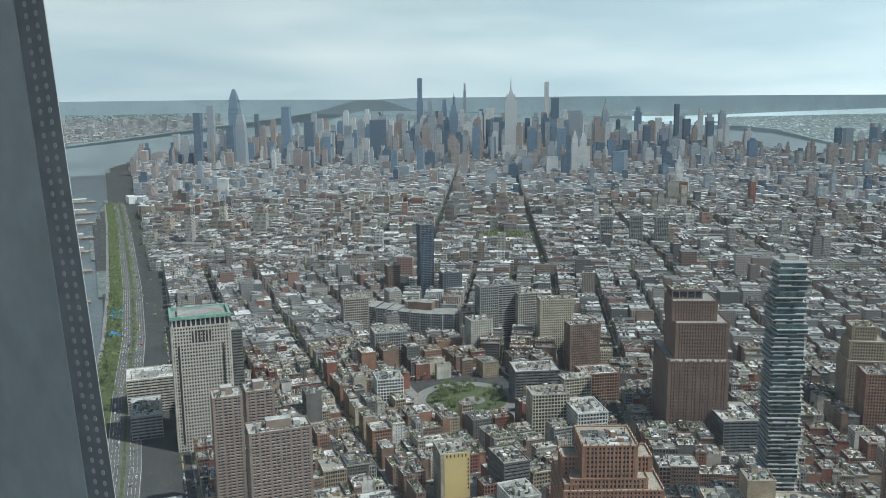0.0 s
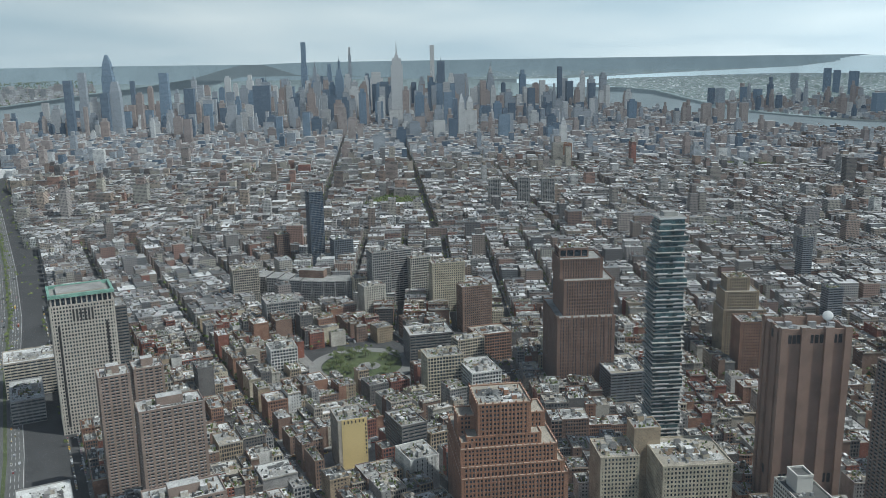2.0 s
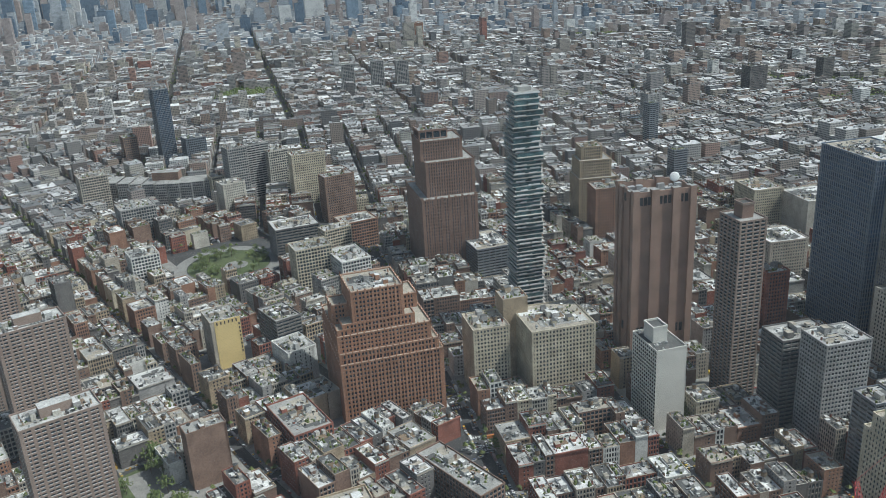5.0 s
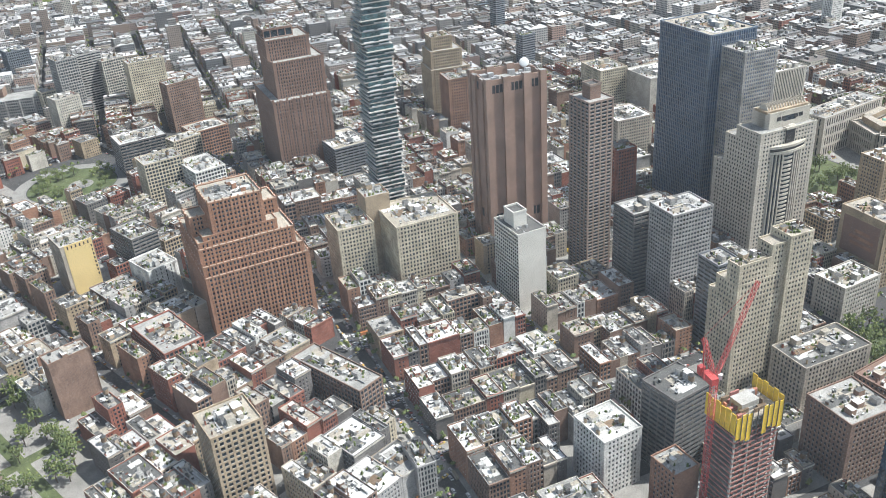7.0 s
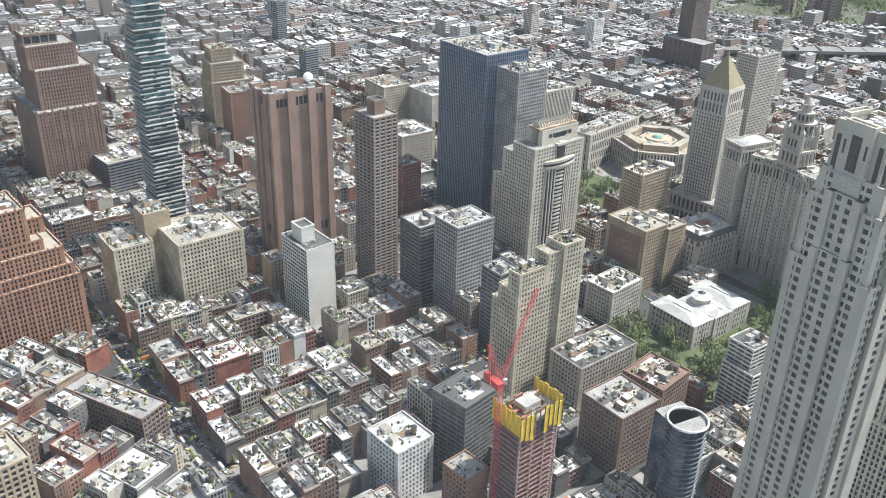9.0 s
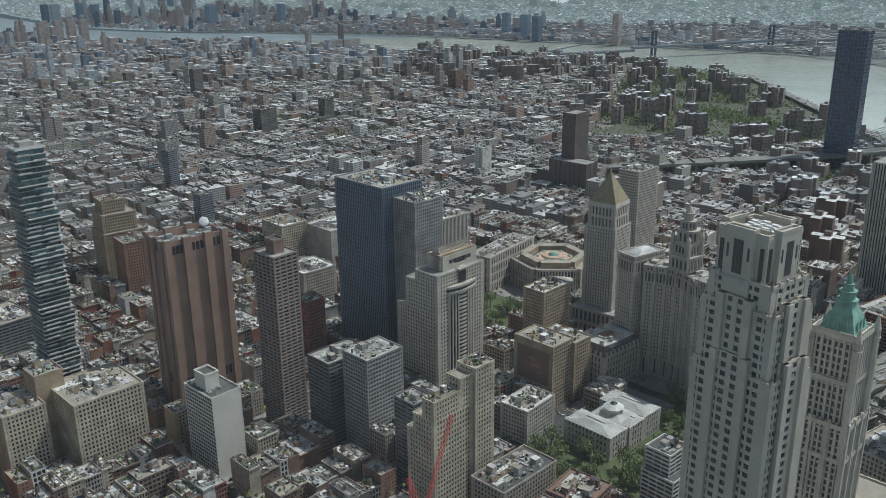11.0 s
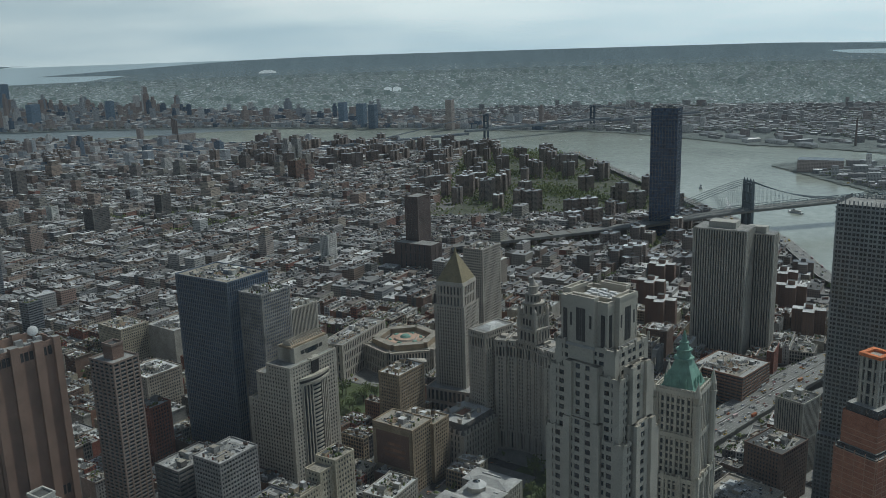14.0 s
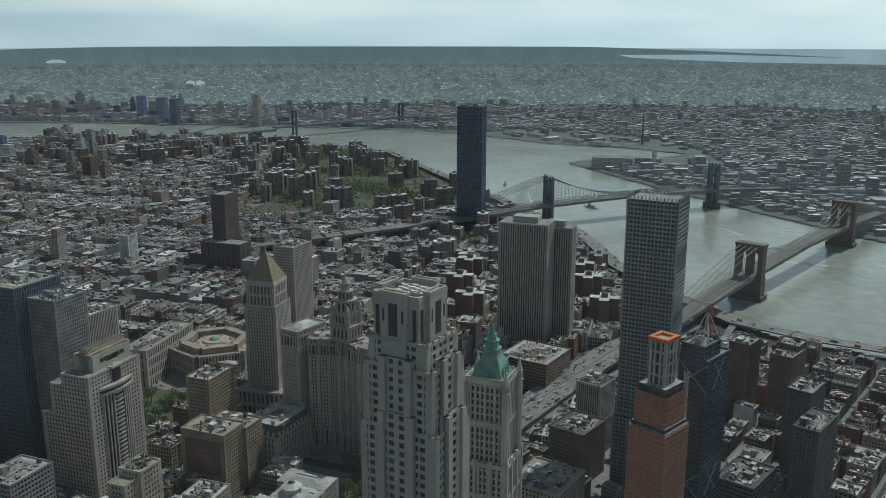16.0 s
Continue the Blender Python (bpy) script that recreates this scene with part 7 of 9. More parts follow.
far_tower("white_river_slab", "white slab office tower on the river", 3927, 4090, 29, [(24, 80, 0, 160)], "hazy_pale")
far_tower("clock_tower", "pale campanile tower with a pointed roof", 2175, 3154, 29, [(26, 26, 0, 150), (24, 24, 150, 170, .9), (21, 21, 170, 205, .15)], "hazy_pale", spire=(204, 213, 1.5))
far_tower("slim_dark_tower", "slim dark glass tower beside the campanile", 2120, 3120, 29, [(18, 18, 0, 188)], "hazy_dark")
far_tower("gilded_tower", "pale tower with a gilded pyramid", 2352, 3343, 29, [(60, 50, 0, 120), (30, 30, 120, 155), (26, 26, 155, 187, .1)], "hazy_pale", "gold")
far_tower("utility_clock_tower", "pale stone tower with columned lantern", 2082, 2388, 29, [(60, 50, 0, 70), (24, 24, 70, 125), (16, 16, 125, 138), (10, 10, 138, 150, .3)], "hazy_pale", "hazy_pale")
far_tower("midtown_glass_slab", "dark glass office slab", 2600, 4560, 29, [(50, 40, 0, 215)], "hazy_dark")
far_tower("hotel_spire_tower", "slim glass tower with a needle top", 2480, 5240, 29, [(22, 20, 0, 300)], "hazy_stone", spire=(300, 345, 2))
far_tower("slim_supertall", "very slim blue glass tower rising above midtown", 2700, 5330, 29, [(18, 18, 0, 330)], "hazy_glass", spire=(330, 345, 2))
for i_, (x_, y_) in enumerate(((3395, 2690), (3440, 2655), (3480, 2615), (3350, 2735))):
    far_tower("riverside_plaza_tower", "dark brown brick apartment tower on the river", x_ + 190, y_ + 240, 29, [(34, 34, 0, 112)], "hazy_brown")["group"] = "riverside plaza towers"
for x_, y_, h_ in ((1279, 1721, 78), (1341, 1686, 80), (1394, 1657, 76)):
    block_tower("university_tower", "pale concrete apartment tower with gridded bays", 32, [(x_, y_, 30, 26, 0, h_)], "grey_stone", group="university towers", bay=4.5, storey=3.2, pier=1.2, band=1.0, deep=0.8)
for x_, y_, w_, d_, h_, wl in ((645, 1170, 30, 30, 88, "grey_stone"), (715, 1170, 34, 30, 70, "pale_stone"), (620, 1190, 20, 22, 46, "cream_brick"), (755, 1079, 36, 24, 44, "brown_brick"), (477, 1297, 40, 34, 62, "buff_stone"),
                             (467, 1135, 46, 40, 50, "grey_stone"), (393, 959, 32, 30, 46, "white_paint"), (234, 1060, 34, 40, 40, "buff_stone"), (640, 1530, 24, 30, 56, "brown_brick"), (718, 1440, 36, 34, 52, "steel_slab")):
    block_tower("square_loft_block", "tall square loft block with gridded windows", 12, [(x_, y_, w_, d_, 0, h_)], wl, **LOFT)
for x_, y_, w_, d_, h_, wl in ((1504, 381, 26, 18, 60, "white_paint"), (1784, 951, 44, 30, 62, "dark_stone"), (2000, 895, 30, 24, 54, "dark_stone"), (1864, 1096, 18, 20, 52, "white_paint"), (1395, 949, 30, 26, 66, "grey_stone"), (1897, 1184, 16, 18, 42, "white_paint"),
                             (2479, 691, 44, 30, 68, "dark_brick"), (1999, 2292, 50, 40, 70, "rust_brick")):
    block_tower("east_side_block", "mid-rise apartment block standing above the low streets", 24, [(x_, y_, w_, d_, 0, h_)], wl, **PUNCH)

rm = random.Random(41)
rows_ = []
for i in range(430):
    if i < 300:
        x_, y_ = rm.gauss(2750, 620), rm.gauss(4900, 560)
        h_ = rm.choice((rm.uniform(90, 150), rm.uniform(120, 200), rm.uniform(150, 235)))
    elif i < 360:
        x_, y_ = rm.gauss(1500, 300), rm.gauss(4500, 350)
        h_ = rm.uniform(60, 170)
    else:
        x_, y_ = rm.gauss(2500, 600), rm.gauss(3500, 350)
        h_ = rm.uniform(50, 120)
    if v29(x_, y_) < 3000 or not on_land([x_], [y_])[0] or not on_land([x_ - 90], [y_])[0] or not on_land([x_ + 90], [y_])[0]:
        continue
    w_, d_ = rm.uniform(24, 48), rm.uniform(24, 44)
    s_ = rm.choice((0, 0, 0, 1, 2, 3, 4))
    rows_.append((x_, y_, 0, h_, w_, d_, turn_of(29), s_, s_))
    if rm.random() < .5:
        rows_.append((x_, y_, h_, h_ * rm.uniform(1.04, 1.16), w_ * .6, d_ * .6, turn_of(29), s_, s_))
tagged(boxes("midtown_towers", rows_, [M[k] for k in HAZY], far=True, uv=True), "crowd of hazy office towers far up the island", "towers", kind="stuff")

# ---- towns across the rivers ----
rows_, trees_ = [], []
nr = np.random.RandomState(5)


def spread(n, a0, a1, r0, r1, keep):
    """Random places over a sector, even over its ground."""
    A = np.radians(nr.uniform(a0, a1, n))
    Rr = np.sqrt(nr.uniform(r0 * r0, r1 * r1, n))
    x, y = EYE.x + Rr * np.sin(A), EYE.y + Rr * np.cos(A)
    k = keep(x, y)
    return x[k], y[k]


def street_snap(x, y, az, bu, bv, gap):
    """Push places off the streets of a grid."""
    a_ = radians(az)
    u, v = x * math.cos(a_) - y * math.sin(a_), x * math.sin(a_) + y * math.cos(a_)
    return ((u % bu) > gap) & ((v % bv) > gap)


def brooklyn(x, y):
    return (inside(BROOKLYN, x, y) | inside(BRONX, x, y)) & on_land(x, y) & on_land(x - 45, y + 20)


def rows_of_houses(az, x0, y0, x1, y1, keep, bu=72.0, bv=205.0, piece=(9, 26), high=(8, 15), deep=13.0, green=1.0):
    """Blocks of two rows of houses with yards and trees between; kept where keep() says."""
    a_ = radians(az)
    c, s_ = math.cos(a_), math.sin(a_)
    cx, cy = (x0 + x1) / 2, (y0 + y1) / 2
    reach_ = math.hypot(x1 - x0, y1 - y0) / 2
    H, T = [], []
    for u in np.arange(-reach_, reach_, bu):
        for v in np.arange(-reach_, reach_, bv):
            mx, my = cx + u * c + v * s_, cy - u * s_ + v * c
            if not (x0 < mx < x1 and y0 < my < y1):
                continue
            tall = nr.rand() < .10
            for side in (0, 1):
                p = v + 9
                while p < v + bv - 10:
                    L = nr.uniform(*piece)
                    q = u + (9 + deep / 2 if side == 0 else bu - 9 - deep / 2)
                    if nr.rand() < .90:
                        wide = deep * nr.uniform(.8, 1.6)
                        H.append((cx + q * c + (p + L / 2) * s_, cy - q * s_ + (p + L / 2) * c, wide, L - .6, nr.uniform(*high) * (1.7 if tall else 1) * (1 if nr.rand() < .97 else 2.2)))
                    p += L
            for _ in range(int(green * 34)):
                q, p = (u + bu / 2 + nr.normal(0, 7), v + nr.uniform(5, bv)) if nr.rand() < .6 else (u + nr.choice((3, bu - 3)), v + nr.uniform(0, bv))
                T.append((cx + q * c + p * s_, cy - q * s_ + p * c, nr.uniform(3.0, 6.2)))
    for src, dst in ((H, 0), (T, 1)):
        if not src:
            continue
        A = np.array(src)
        k = keep(A[:, 0], A[:, 1])
        for r in A[k]:
            if dst:
                trees_.append(tuple(r))
            else:
                rows_.append((r[0], r[1], 0, r[4], r[2], r[3], turn_of(az), 0, 1))


SHIPYARD = [(2560, -1180), (2560, -700), (3250, -560), (3700, -420), (3700, -900), (3200, -1250)]


def within(r0, r1):
    def keep(x, y):
        r = np.hypot(x, y)
        return brooklyn(x, y) & (r >= r0) & (r < r1) & ~inside(SHIPYARD, x, y)
    return keep


rows_of_houses(33, 3300, -300, 6200, 2800, within(0, 5200))
rows_of_houses(8, 1200, -3600, 5200, -300, within(0, 5200))
rows_of_houses(32, 4300, 2800, 5200, 4500, within(0, 5200))
x, y = spread(170, 50, 128, 2500, 5200, within(0, 5200))
for x_, y_ in zip(x, y):
    rows_.append((x_, y_, 0, nr.uniform(22, 50), nr.uniform(16, 24), nr.uniform(18, 50), turn_of(20), 0, 1))
x, y = spread(120, 50, 128, 2700, 5200, within(0, 5200))
for x_, y_ in zip(x, y):
    rows_.append((x_, y_, 0, nr.uniform(8, 14), nr.uniform(30, 70), nr.uniform(25, 60), turn_of(33), 0, 1))
for _ in range(70):
    x_, y_ = nr.uniform(1650, 2560), nr.uniform(-1500, -830)
    if on_land([x_], [y_])[0] and on_land([x_ - 30], [y_ + 45])[0]:
        rows_.append((x_, y_, 0, nr.uniform(12, 34) if nr.rand() < .93 else nr.uniform(45, 70), nr.uniform(18, 30), nr.uniform(20, 46), turn_of(8), 0, 1))
# sheds, dry docks and stores of the shipyard
for _ in range(95):
    x_, y_ = nr.uniform(2600, 3680), nr.uniform(-1230, -440)
    if inside(SHIPYARD, np.array([x_]), np.array([y_]))[0] and on_land([x_, x_ - 70, x_, x_ + 60, x_ - 60], [y_, y_ + 40, y_ + 80, y_ + 60, y_ - 50]).all():
        rows_.append((x_, y_, 0, nr.uniform(6, 14) if nr.rand() < .88 else nr.uniform(18, 32), nr.uniform(12, 28), nr.uniform(24, 70), turn_of(nr.choice((62, 62, -28))), 0, 1))
# the country past that: only roofs and crowns show
far_rows, far_crowns = [], []
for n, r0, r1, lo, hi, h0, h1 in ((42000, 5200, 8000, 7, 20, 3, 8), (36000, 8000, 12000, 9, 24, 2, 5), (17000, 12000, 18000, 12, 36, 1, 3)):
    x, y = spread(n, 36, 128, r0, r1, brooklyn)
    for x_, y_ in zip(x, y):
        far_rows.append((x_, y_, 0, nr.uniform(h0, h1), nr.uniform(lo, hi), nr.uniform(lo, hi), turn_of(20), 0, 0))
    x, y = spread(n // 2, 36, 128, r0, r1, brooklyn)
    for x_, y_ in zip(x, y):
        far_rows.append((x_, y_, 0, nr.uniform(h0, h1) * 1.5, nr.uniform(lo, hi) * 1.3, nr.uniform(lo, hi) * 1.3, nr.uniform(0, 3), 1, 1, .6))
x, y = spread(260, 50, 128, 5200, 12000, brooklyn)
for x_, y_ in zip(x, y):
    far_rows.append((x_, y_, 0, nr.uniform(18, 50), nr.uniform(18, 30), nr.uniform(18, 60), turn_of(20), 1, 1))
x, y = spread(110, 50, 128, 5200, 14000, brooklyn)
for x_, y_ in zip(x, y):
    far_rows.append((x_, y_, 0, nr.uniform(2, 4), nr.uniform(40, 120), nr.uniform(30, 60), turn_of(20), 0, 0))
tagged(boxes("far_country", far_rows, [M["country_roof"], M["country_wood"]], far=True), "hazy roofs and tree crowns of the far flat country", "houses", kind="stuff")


def jersey(x, y):
    return inside(JERSEY, x, y) & inside(JERSEY, x + 60, y - 20)


x, y = spread(16000, 338, 372, 1800, 12000, jersey)
for x_, y_ in zip(x, y):
    rr = math.hypot(x_, y_)
    rows_.append((x_, y_, 0, nr.uniform(8, 20) if nr.rand() < .97 else nr.uniform(40, 90), nr.uniform(14, 40) * max(1, rr / 6000), nr.uniform(14, 40) * max(1, rr / 6000), turn_of(10), 0, 1))
x, y = spread(5000, 338, 372, 3000, 16000, jersey)
trees_ += [(x_, y_, nr.uniform(8, 22)) for x_, y_ in zip(x, y)]
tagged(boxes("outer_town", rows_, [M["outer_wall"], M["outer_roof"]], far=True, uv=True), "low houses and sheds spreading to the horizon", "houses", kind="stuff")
for nm, x_, y_, w_, d_, h_, mt in (("greenpoint_tower", 4755, 2345, 34, 34, 129, "hazy_glass"), ("greenpoint_tower", 4538, 2670, 60, 40, 132, "hazy_glass"), ("northside_tower", 4365, 942, 34, 34, 113, "hazy_glass"), ("northside_tower", 4222, 821, 34, 40, 114, "hazy_glass"),
                                 ("northside_tower", 4151, 753, 34, 34, 112, "hazy_dark"), ("red_capped_tower", 4018, 374, 36, 30, 135, "hazy_brown"), ("court_square_tower", 6633, 4349, 44, 44, 200, "hazy_glass"), ("court_square_tower", 6641, 4269, 40, 40, 185, "hazy_glass"),
                                 ("court_square_tower", 6435, 3994, 60, 44, 185, "hazy_glass"), ("court_square_tower", 6226, 4367, 44, 44, 173, "hazy_stone"), ("hunters_tower", 4773, 3609, 40, 40, 120, "hazy_glass"), ("hunters_tower", 4818, 3937, 50, 40, 115, "hazy_stone"), ("hunters_tower", 4860, 3780, 36, 36, 125, "hazy_glass"), ("hunters_tower", 4900, 4080, 36, 36, 110, "hazy_dark"),
                                 ("shipyard_block", 2560, -800, 60, 120, 34, "hazy_brown"), ("waterfront_silo", 2560, -930, 14, 14, 46, "hazy_pale"), ("dumbo_loft", 2105, -1010, 60, 40, 52, "hazy_stone"), ("dumbo_loft", 2000, -960, 44, 34, 44, "hazy_brown")):
    far_tower(nm, "hazy waterfront tower across the river", x_, y_, 20, [(w_, d_, 0, h_)], mt)

# tree clumps: irregular eight-sided tufts, joined
OCT = np.array([(1, 0, 0), (0, 1, 0), (-1, 0, 0), (0, -1, 0), (0, 0, 1), (0, 0, -.2)], float)
OCTF = np.array([(0, 1, 4), (1, 2, 4), (2, 3, 4), (3, 0, 4), (1, 0, 5), (2, 1, 5), (3, 2, 5), (0, 3, 5)])


def tufts(name, spots, mat, far=False, label="", z=0.0):
    S = np.array(spots, float)
    n = len(S)
    V = OCT[None] * S[:, 2, None, None] * nr.uniform(.55, 1.15, (n, 6, 3))
    q = nr.uniform(0, 6.28, n)
    x = V[:, :, 0] * np.cos(q)[:, None] - V[:, :, 1] * np.sin(q)[:, None]
    y = V[:, :, 0] * np.sin(q)[:, None] + V[:, :, 1] * np.cos(q)[:, None]
    zz = S[:, 3, None] if S.shape[1] > 3 else z
    V = np.stack([x + S[:, 0, None], y + S[:, 1, None], V[:, :, 2] + zz], -1).reshape(-1, 3)
    F = (OCTF[None] + 6 * np.arange(n)[:, None, None]).reshape(-1, 3)
    return tagged(mesh_object(name, warp(V) if far else V, F, [M[mat]]), label, "trees", kind="stuff")


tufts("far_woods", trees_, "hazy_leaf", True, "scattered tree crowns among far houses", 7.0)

M["estate_ground"] = surface("estate_lawn_and_paths", [(0.06, 0.085, 0.04), (0.15, 0.15, 0.12), (0.08, 0.10, 0.05), (0.20, 0.195, 0.18)], 0.95, 0, "", (0.12, 0.5), 0.4)
# riverside housing slabs with trees between
rows_, green_ = [], []
rh = random.Random(12)


def slab_field(n, box_, h0, h1):
    for _ in range(n):
        x_, y_ = rh.uniform(box_[0], box_[2]), rh.uniform(box_[1], box_[3])
        if not (on_land([x_], [y_])[0] and on_land([x_ + 50], [y_ - 50])[0]) or open_ground(x_, y_) or taken(x_, y_, 10):
            continue
        h_ = rh.uniform(h0, h1)
        a_ = turn_of(rh.choice((20, 24, 65)))
        L_ = rh.uniform(26, 46)
        rows_.append((x_, y_, 0, h_, L_, 14, a_, 0, 1))
        rows_.append((x_, y_, 0, h_ + .4, 14, L_ * .7, a_, 0, 1))
        rows_.append((x_, y_, h_, h_ + 5, 7, 7, a_, 0, 1))
        for _ in range(44):
            green_.append((x_ + rh.uniform(-55, 55), y_ + rh.uniform(-55, 55), rh.uniform(3.0, 6.0), rh.uniform(3, 7)))


slab_field(120, (1900, -330, 3350, 330), 32, 58)
slab_field(110, (2700, 250, 3500, 1100), 36, 60)
slab_field(130, (2850, 1600, 3640, 2500), 36, 44)
slab_field(40, (1380, -420, 1950, -60), 28, 48)
tagged(boxes("housing_estate", rows_, [windowed("estate_brick", [(0.24, 0.19, 0.165), (0.30, 0.24, 0.205), (0.26, 0.22, 0.20)], 3, 2.9), M["outer_roof"]], uv=True), "brown brick housing slabs along the east river", "buildings", kind="stuff")
for i_, (x0_, y0_, x1_, y1_) in enumerate(((1900, -300, 3020, 300), (2750, 250, 3480, 1080), (2860, 1600, 3610, 2500), (1400, -400, 1900, -60))):
    c_ = [(x0_, y0_), (x0_ + (x1_ - x0_) * .5, y0_ + 20), (x1_, y0_ + (y1_ - y0_) * .25), (x1_, y1_), (x0_ + (x1_ - x0_) * .3, y1_), (x0_, y1_ - 40)]
    V = [(x, y, 0.08) for x, y in c_]
    tagged(mesh_object(f"estate_lawn_{i_ + 1}", V, [tuple(range(len(V)))], [M["estate_ground"]]), "worn lawns and paths between housing slabs", "lawn", kind="structure")
tufts("estate_trees", green_, "leaf", False, "tree crowns between the housing slabs")
sp = Soup()
for i_ in range(4):
    sp.prism(3560 + 45 * i_, 1480 + 25 * i_, 0, 105, 4, 3, 8, 0)
tagged(sp.make("power_station_stacks", [M["hazy_brown"]], far=True), "tall chimney stacks of a riverside power station", "chimneys", kind="stuff")
far_tower("power_station", "brick power station by the river", 3600, 1500, 29, [(150, 60, 0, 45)], "hazy_brown")

# ---- bridges and highways ----


def strip(name, pts, width, z, mat, label, lift=None, thick=0.8, category="road", kind="structure"):
    """A road deck along a way; lift gives heights."""
    V, F = [], []
    n = len(pts)
    for i, p_ in enumerate(pts):
        a0, a1 = Vector(pts[max(0, i - 1)]).to_2d(), Vector(pts[min(n - 1, i + 1)]).to_2d()
        t_ = (a1 - a0).normalized()
        s_ = Vector((t_.y, -t_.x)) * width / 2
        zz = lift[i] if lift else z
        for q in (-1, 1):
            V.append((p_[0] + q * s_.x, p_[1] + q * s_.y, zz))
        for q in (-1, 1):
            V.append((p_[0] + q * s_.x, p_[1] + q * s_.y, zz - thick))
    for i in range(n - 1):
        k = 4 * i
        F += [(k, k + 1, k + 5, k + 4), (k + 2, k, k + 4, k + 6), (k + 1, k + 3, k + 7, k + 5), (k + 3, k + 2, k + 6, k + 7)]
    ob = mesh_object(name, V, F, [M[mat]])
    return tagged(ob, label, category, kind=kind)


def lines_along(pts, offs, lift, dash=None, w=0.35):
    rows = []
    for (p0, p1, z0, z1) in zip(pts, pts[1:], lift, lift[1:]):
        dx, dy = p1[0] - p0[0], p1[1] - p0[1]
        L = math.hypot(dx, dy)
        rot = math.atan2(dy, dx)
        n = max(1, int(L / (dash or L)))
        for o in offs:
            for k in range(n):
                if dash and k % 2:
                    continue
                m = (k + .5) / n
                x, y = p0[0] + dx * m + dy / L * o, p0[1] + dy * m - dx / L * o
                zz = z0 + (z1 - z0) * m
                rows.append((x, y, zz, zz + 0.06, L / n, w, rot, 0, 0))
    return rows


def densify(pts, zs, step):
    P_, Z_ = [], []
    for (p0, p1, z0, z1) in zip(pts, pts[1:], zs, zs[1:]):
        n = max(1, int(math.hypot(p1[0] - p0[0], p1[1] - p0[1]) / step))
        for k in range(n):
            t_ = k / n
            P_.append((p0[0] + (p1[0] - p0[0]) * t_, p0[1] + (p1[1] - p0[1]) * t_))
            Z_.append(z0 + (z1 - z0) * t_)
    P_.append(pts[-1])
    Z_.append(zs[-1])
    return P_, Z_


def suspension(name, label, t1, t2, deck_z, tower_z, anchor, width, n_cables, steel, tower_maker, far_z, sag=4.0):
    """Deck, cables and hangers between and beyond two towers."""
    d_ = Vector((t2[0] - t1[0], t2[1] - t1[1]))
    L = d_.length
    d_ /= L
    s_ = Vector((d_.y, -d_.x))
    root = thing(name, label, t1[0], t1[1], "bridge")
    for t_ in (t1, t2):
        tower_maker(root, t_, d_, s_)
    pts = [(t1[0] - d_.x * anchor, t1[1] - d_.y * anchor), (t1[0] - d_.x * anchor * .5, t1[1] - d_.y * anchor * .5), t1, ((t1[0] + t2[0]) / 2, (t1[1] + t2[1]) / 2), t2, (t2[0] + d_.x * anchor * .5, t2[1] + d_.y * anchor * .5), (t2[0] + d_.x * anchor, t2[1] + d_.y * anchor)]
    zs = [far_z, (far_z + deck_z) / 2 + 1, deck_z, deck_z + 5, deck_z, (far_z + deck_z) / 2 + 1, far_z]
    P_, Z_ = densify(pts, zs, 40)
    dk = strip("deck", P_, width, 0, "road", "", Z_, 4.5)
    del dk["kind"]
    del dk["category"]
    under(root, dk)
    for o in (-width / 2, width / 2):
        sp = Soup()
        for (p0, p1, z0, z1) in zip(P_, P_[1:], Z_, Z_[1:]):
            a_ = Vector((p0[0] + s_.x * o, p0[1] + s_.y * o, z0 + 1))
            b_ = Vector((p1[0] + s_.x * o, p1[1] + s_.y * o, z1 + 1))
            sp.tube([a_, b_], 0.5, 0, 4)
            sp.tube([a_ + Vector((0, 0, 4)), b_ + Vector((0, 0, 4))], 0.45, 0, 4)
            sp.tube([a_, b_ + Vector((0, 0, 4))], 0.3, 0, 4)
        under(root, sp.make("truss", [M[steel]]))
    for c in range(n_cables):
        o = -width / 2 + width * c / (n_cables - 1)
        line = []
        for k in range(-16, 33):
            m = k / 16
            if m < 0:
                x = m * anchor
                z = tower_z + (far_z + 2 - tower_z) * (-m) ** 1.25 if m > -1 else far_z + 2
            elif m <= 1:
                x = m * L
                z = tower_z - (tower_z - deck_z - 5 - sag) * (1 - (2 * m - 1) ** 2)
            else:
                x = L + (m - 1) * anchor
                z = tower_z + (far_z + 2 - tower_z) * (m - 1) ** 1.25
            line.append((t1[0] + d_.x * x + s_.x * o, t1[1] + d_.y * x + s_.y * o, z))
        sp = Soup()
        sp.tube(line, 0.55, 0, 5)
        under(root, sp.make("main_cable", [M[steel]]))
        sp = Soup()
        for a_, b_ in zip(line, line[1:]):
            for f_ in (0, .33, .66):
                x, y, z = (a_[i] + (b_[i] - a_[i]) * f_ for i in range(3))
                q = (x - t1[0]) * d_.x + (y - t1[1]) * d_.y
                if z > deck_z + 6 and -anchor * .75 < q < L + anchor * .75:
                    sp.tube([(x, y, z), (x, y, deck_z - 2)], 0.13, 0, 3)
        ob = sp.make("hangers", [M[steel]])
        ob.name = "hanger_curtain"
        under(root, ob, kind="stuff")
    return root


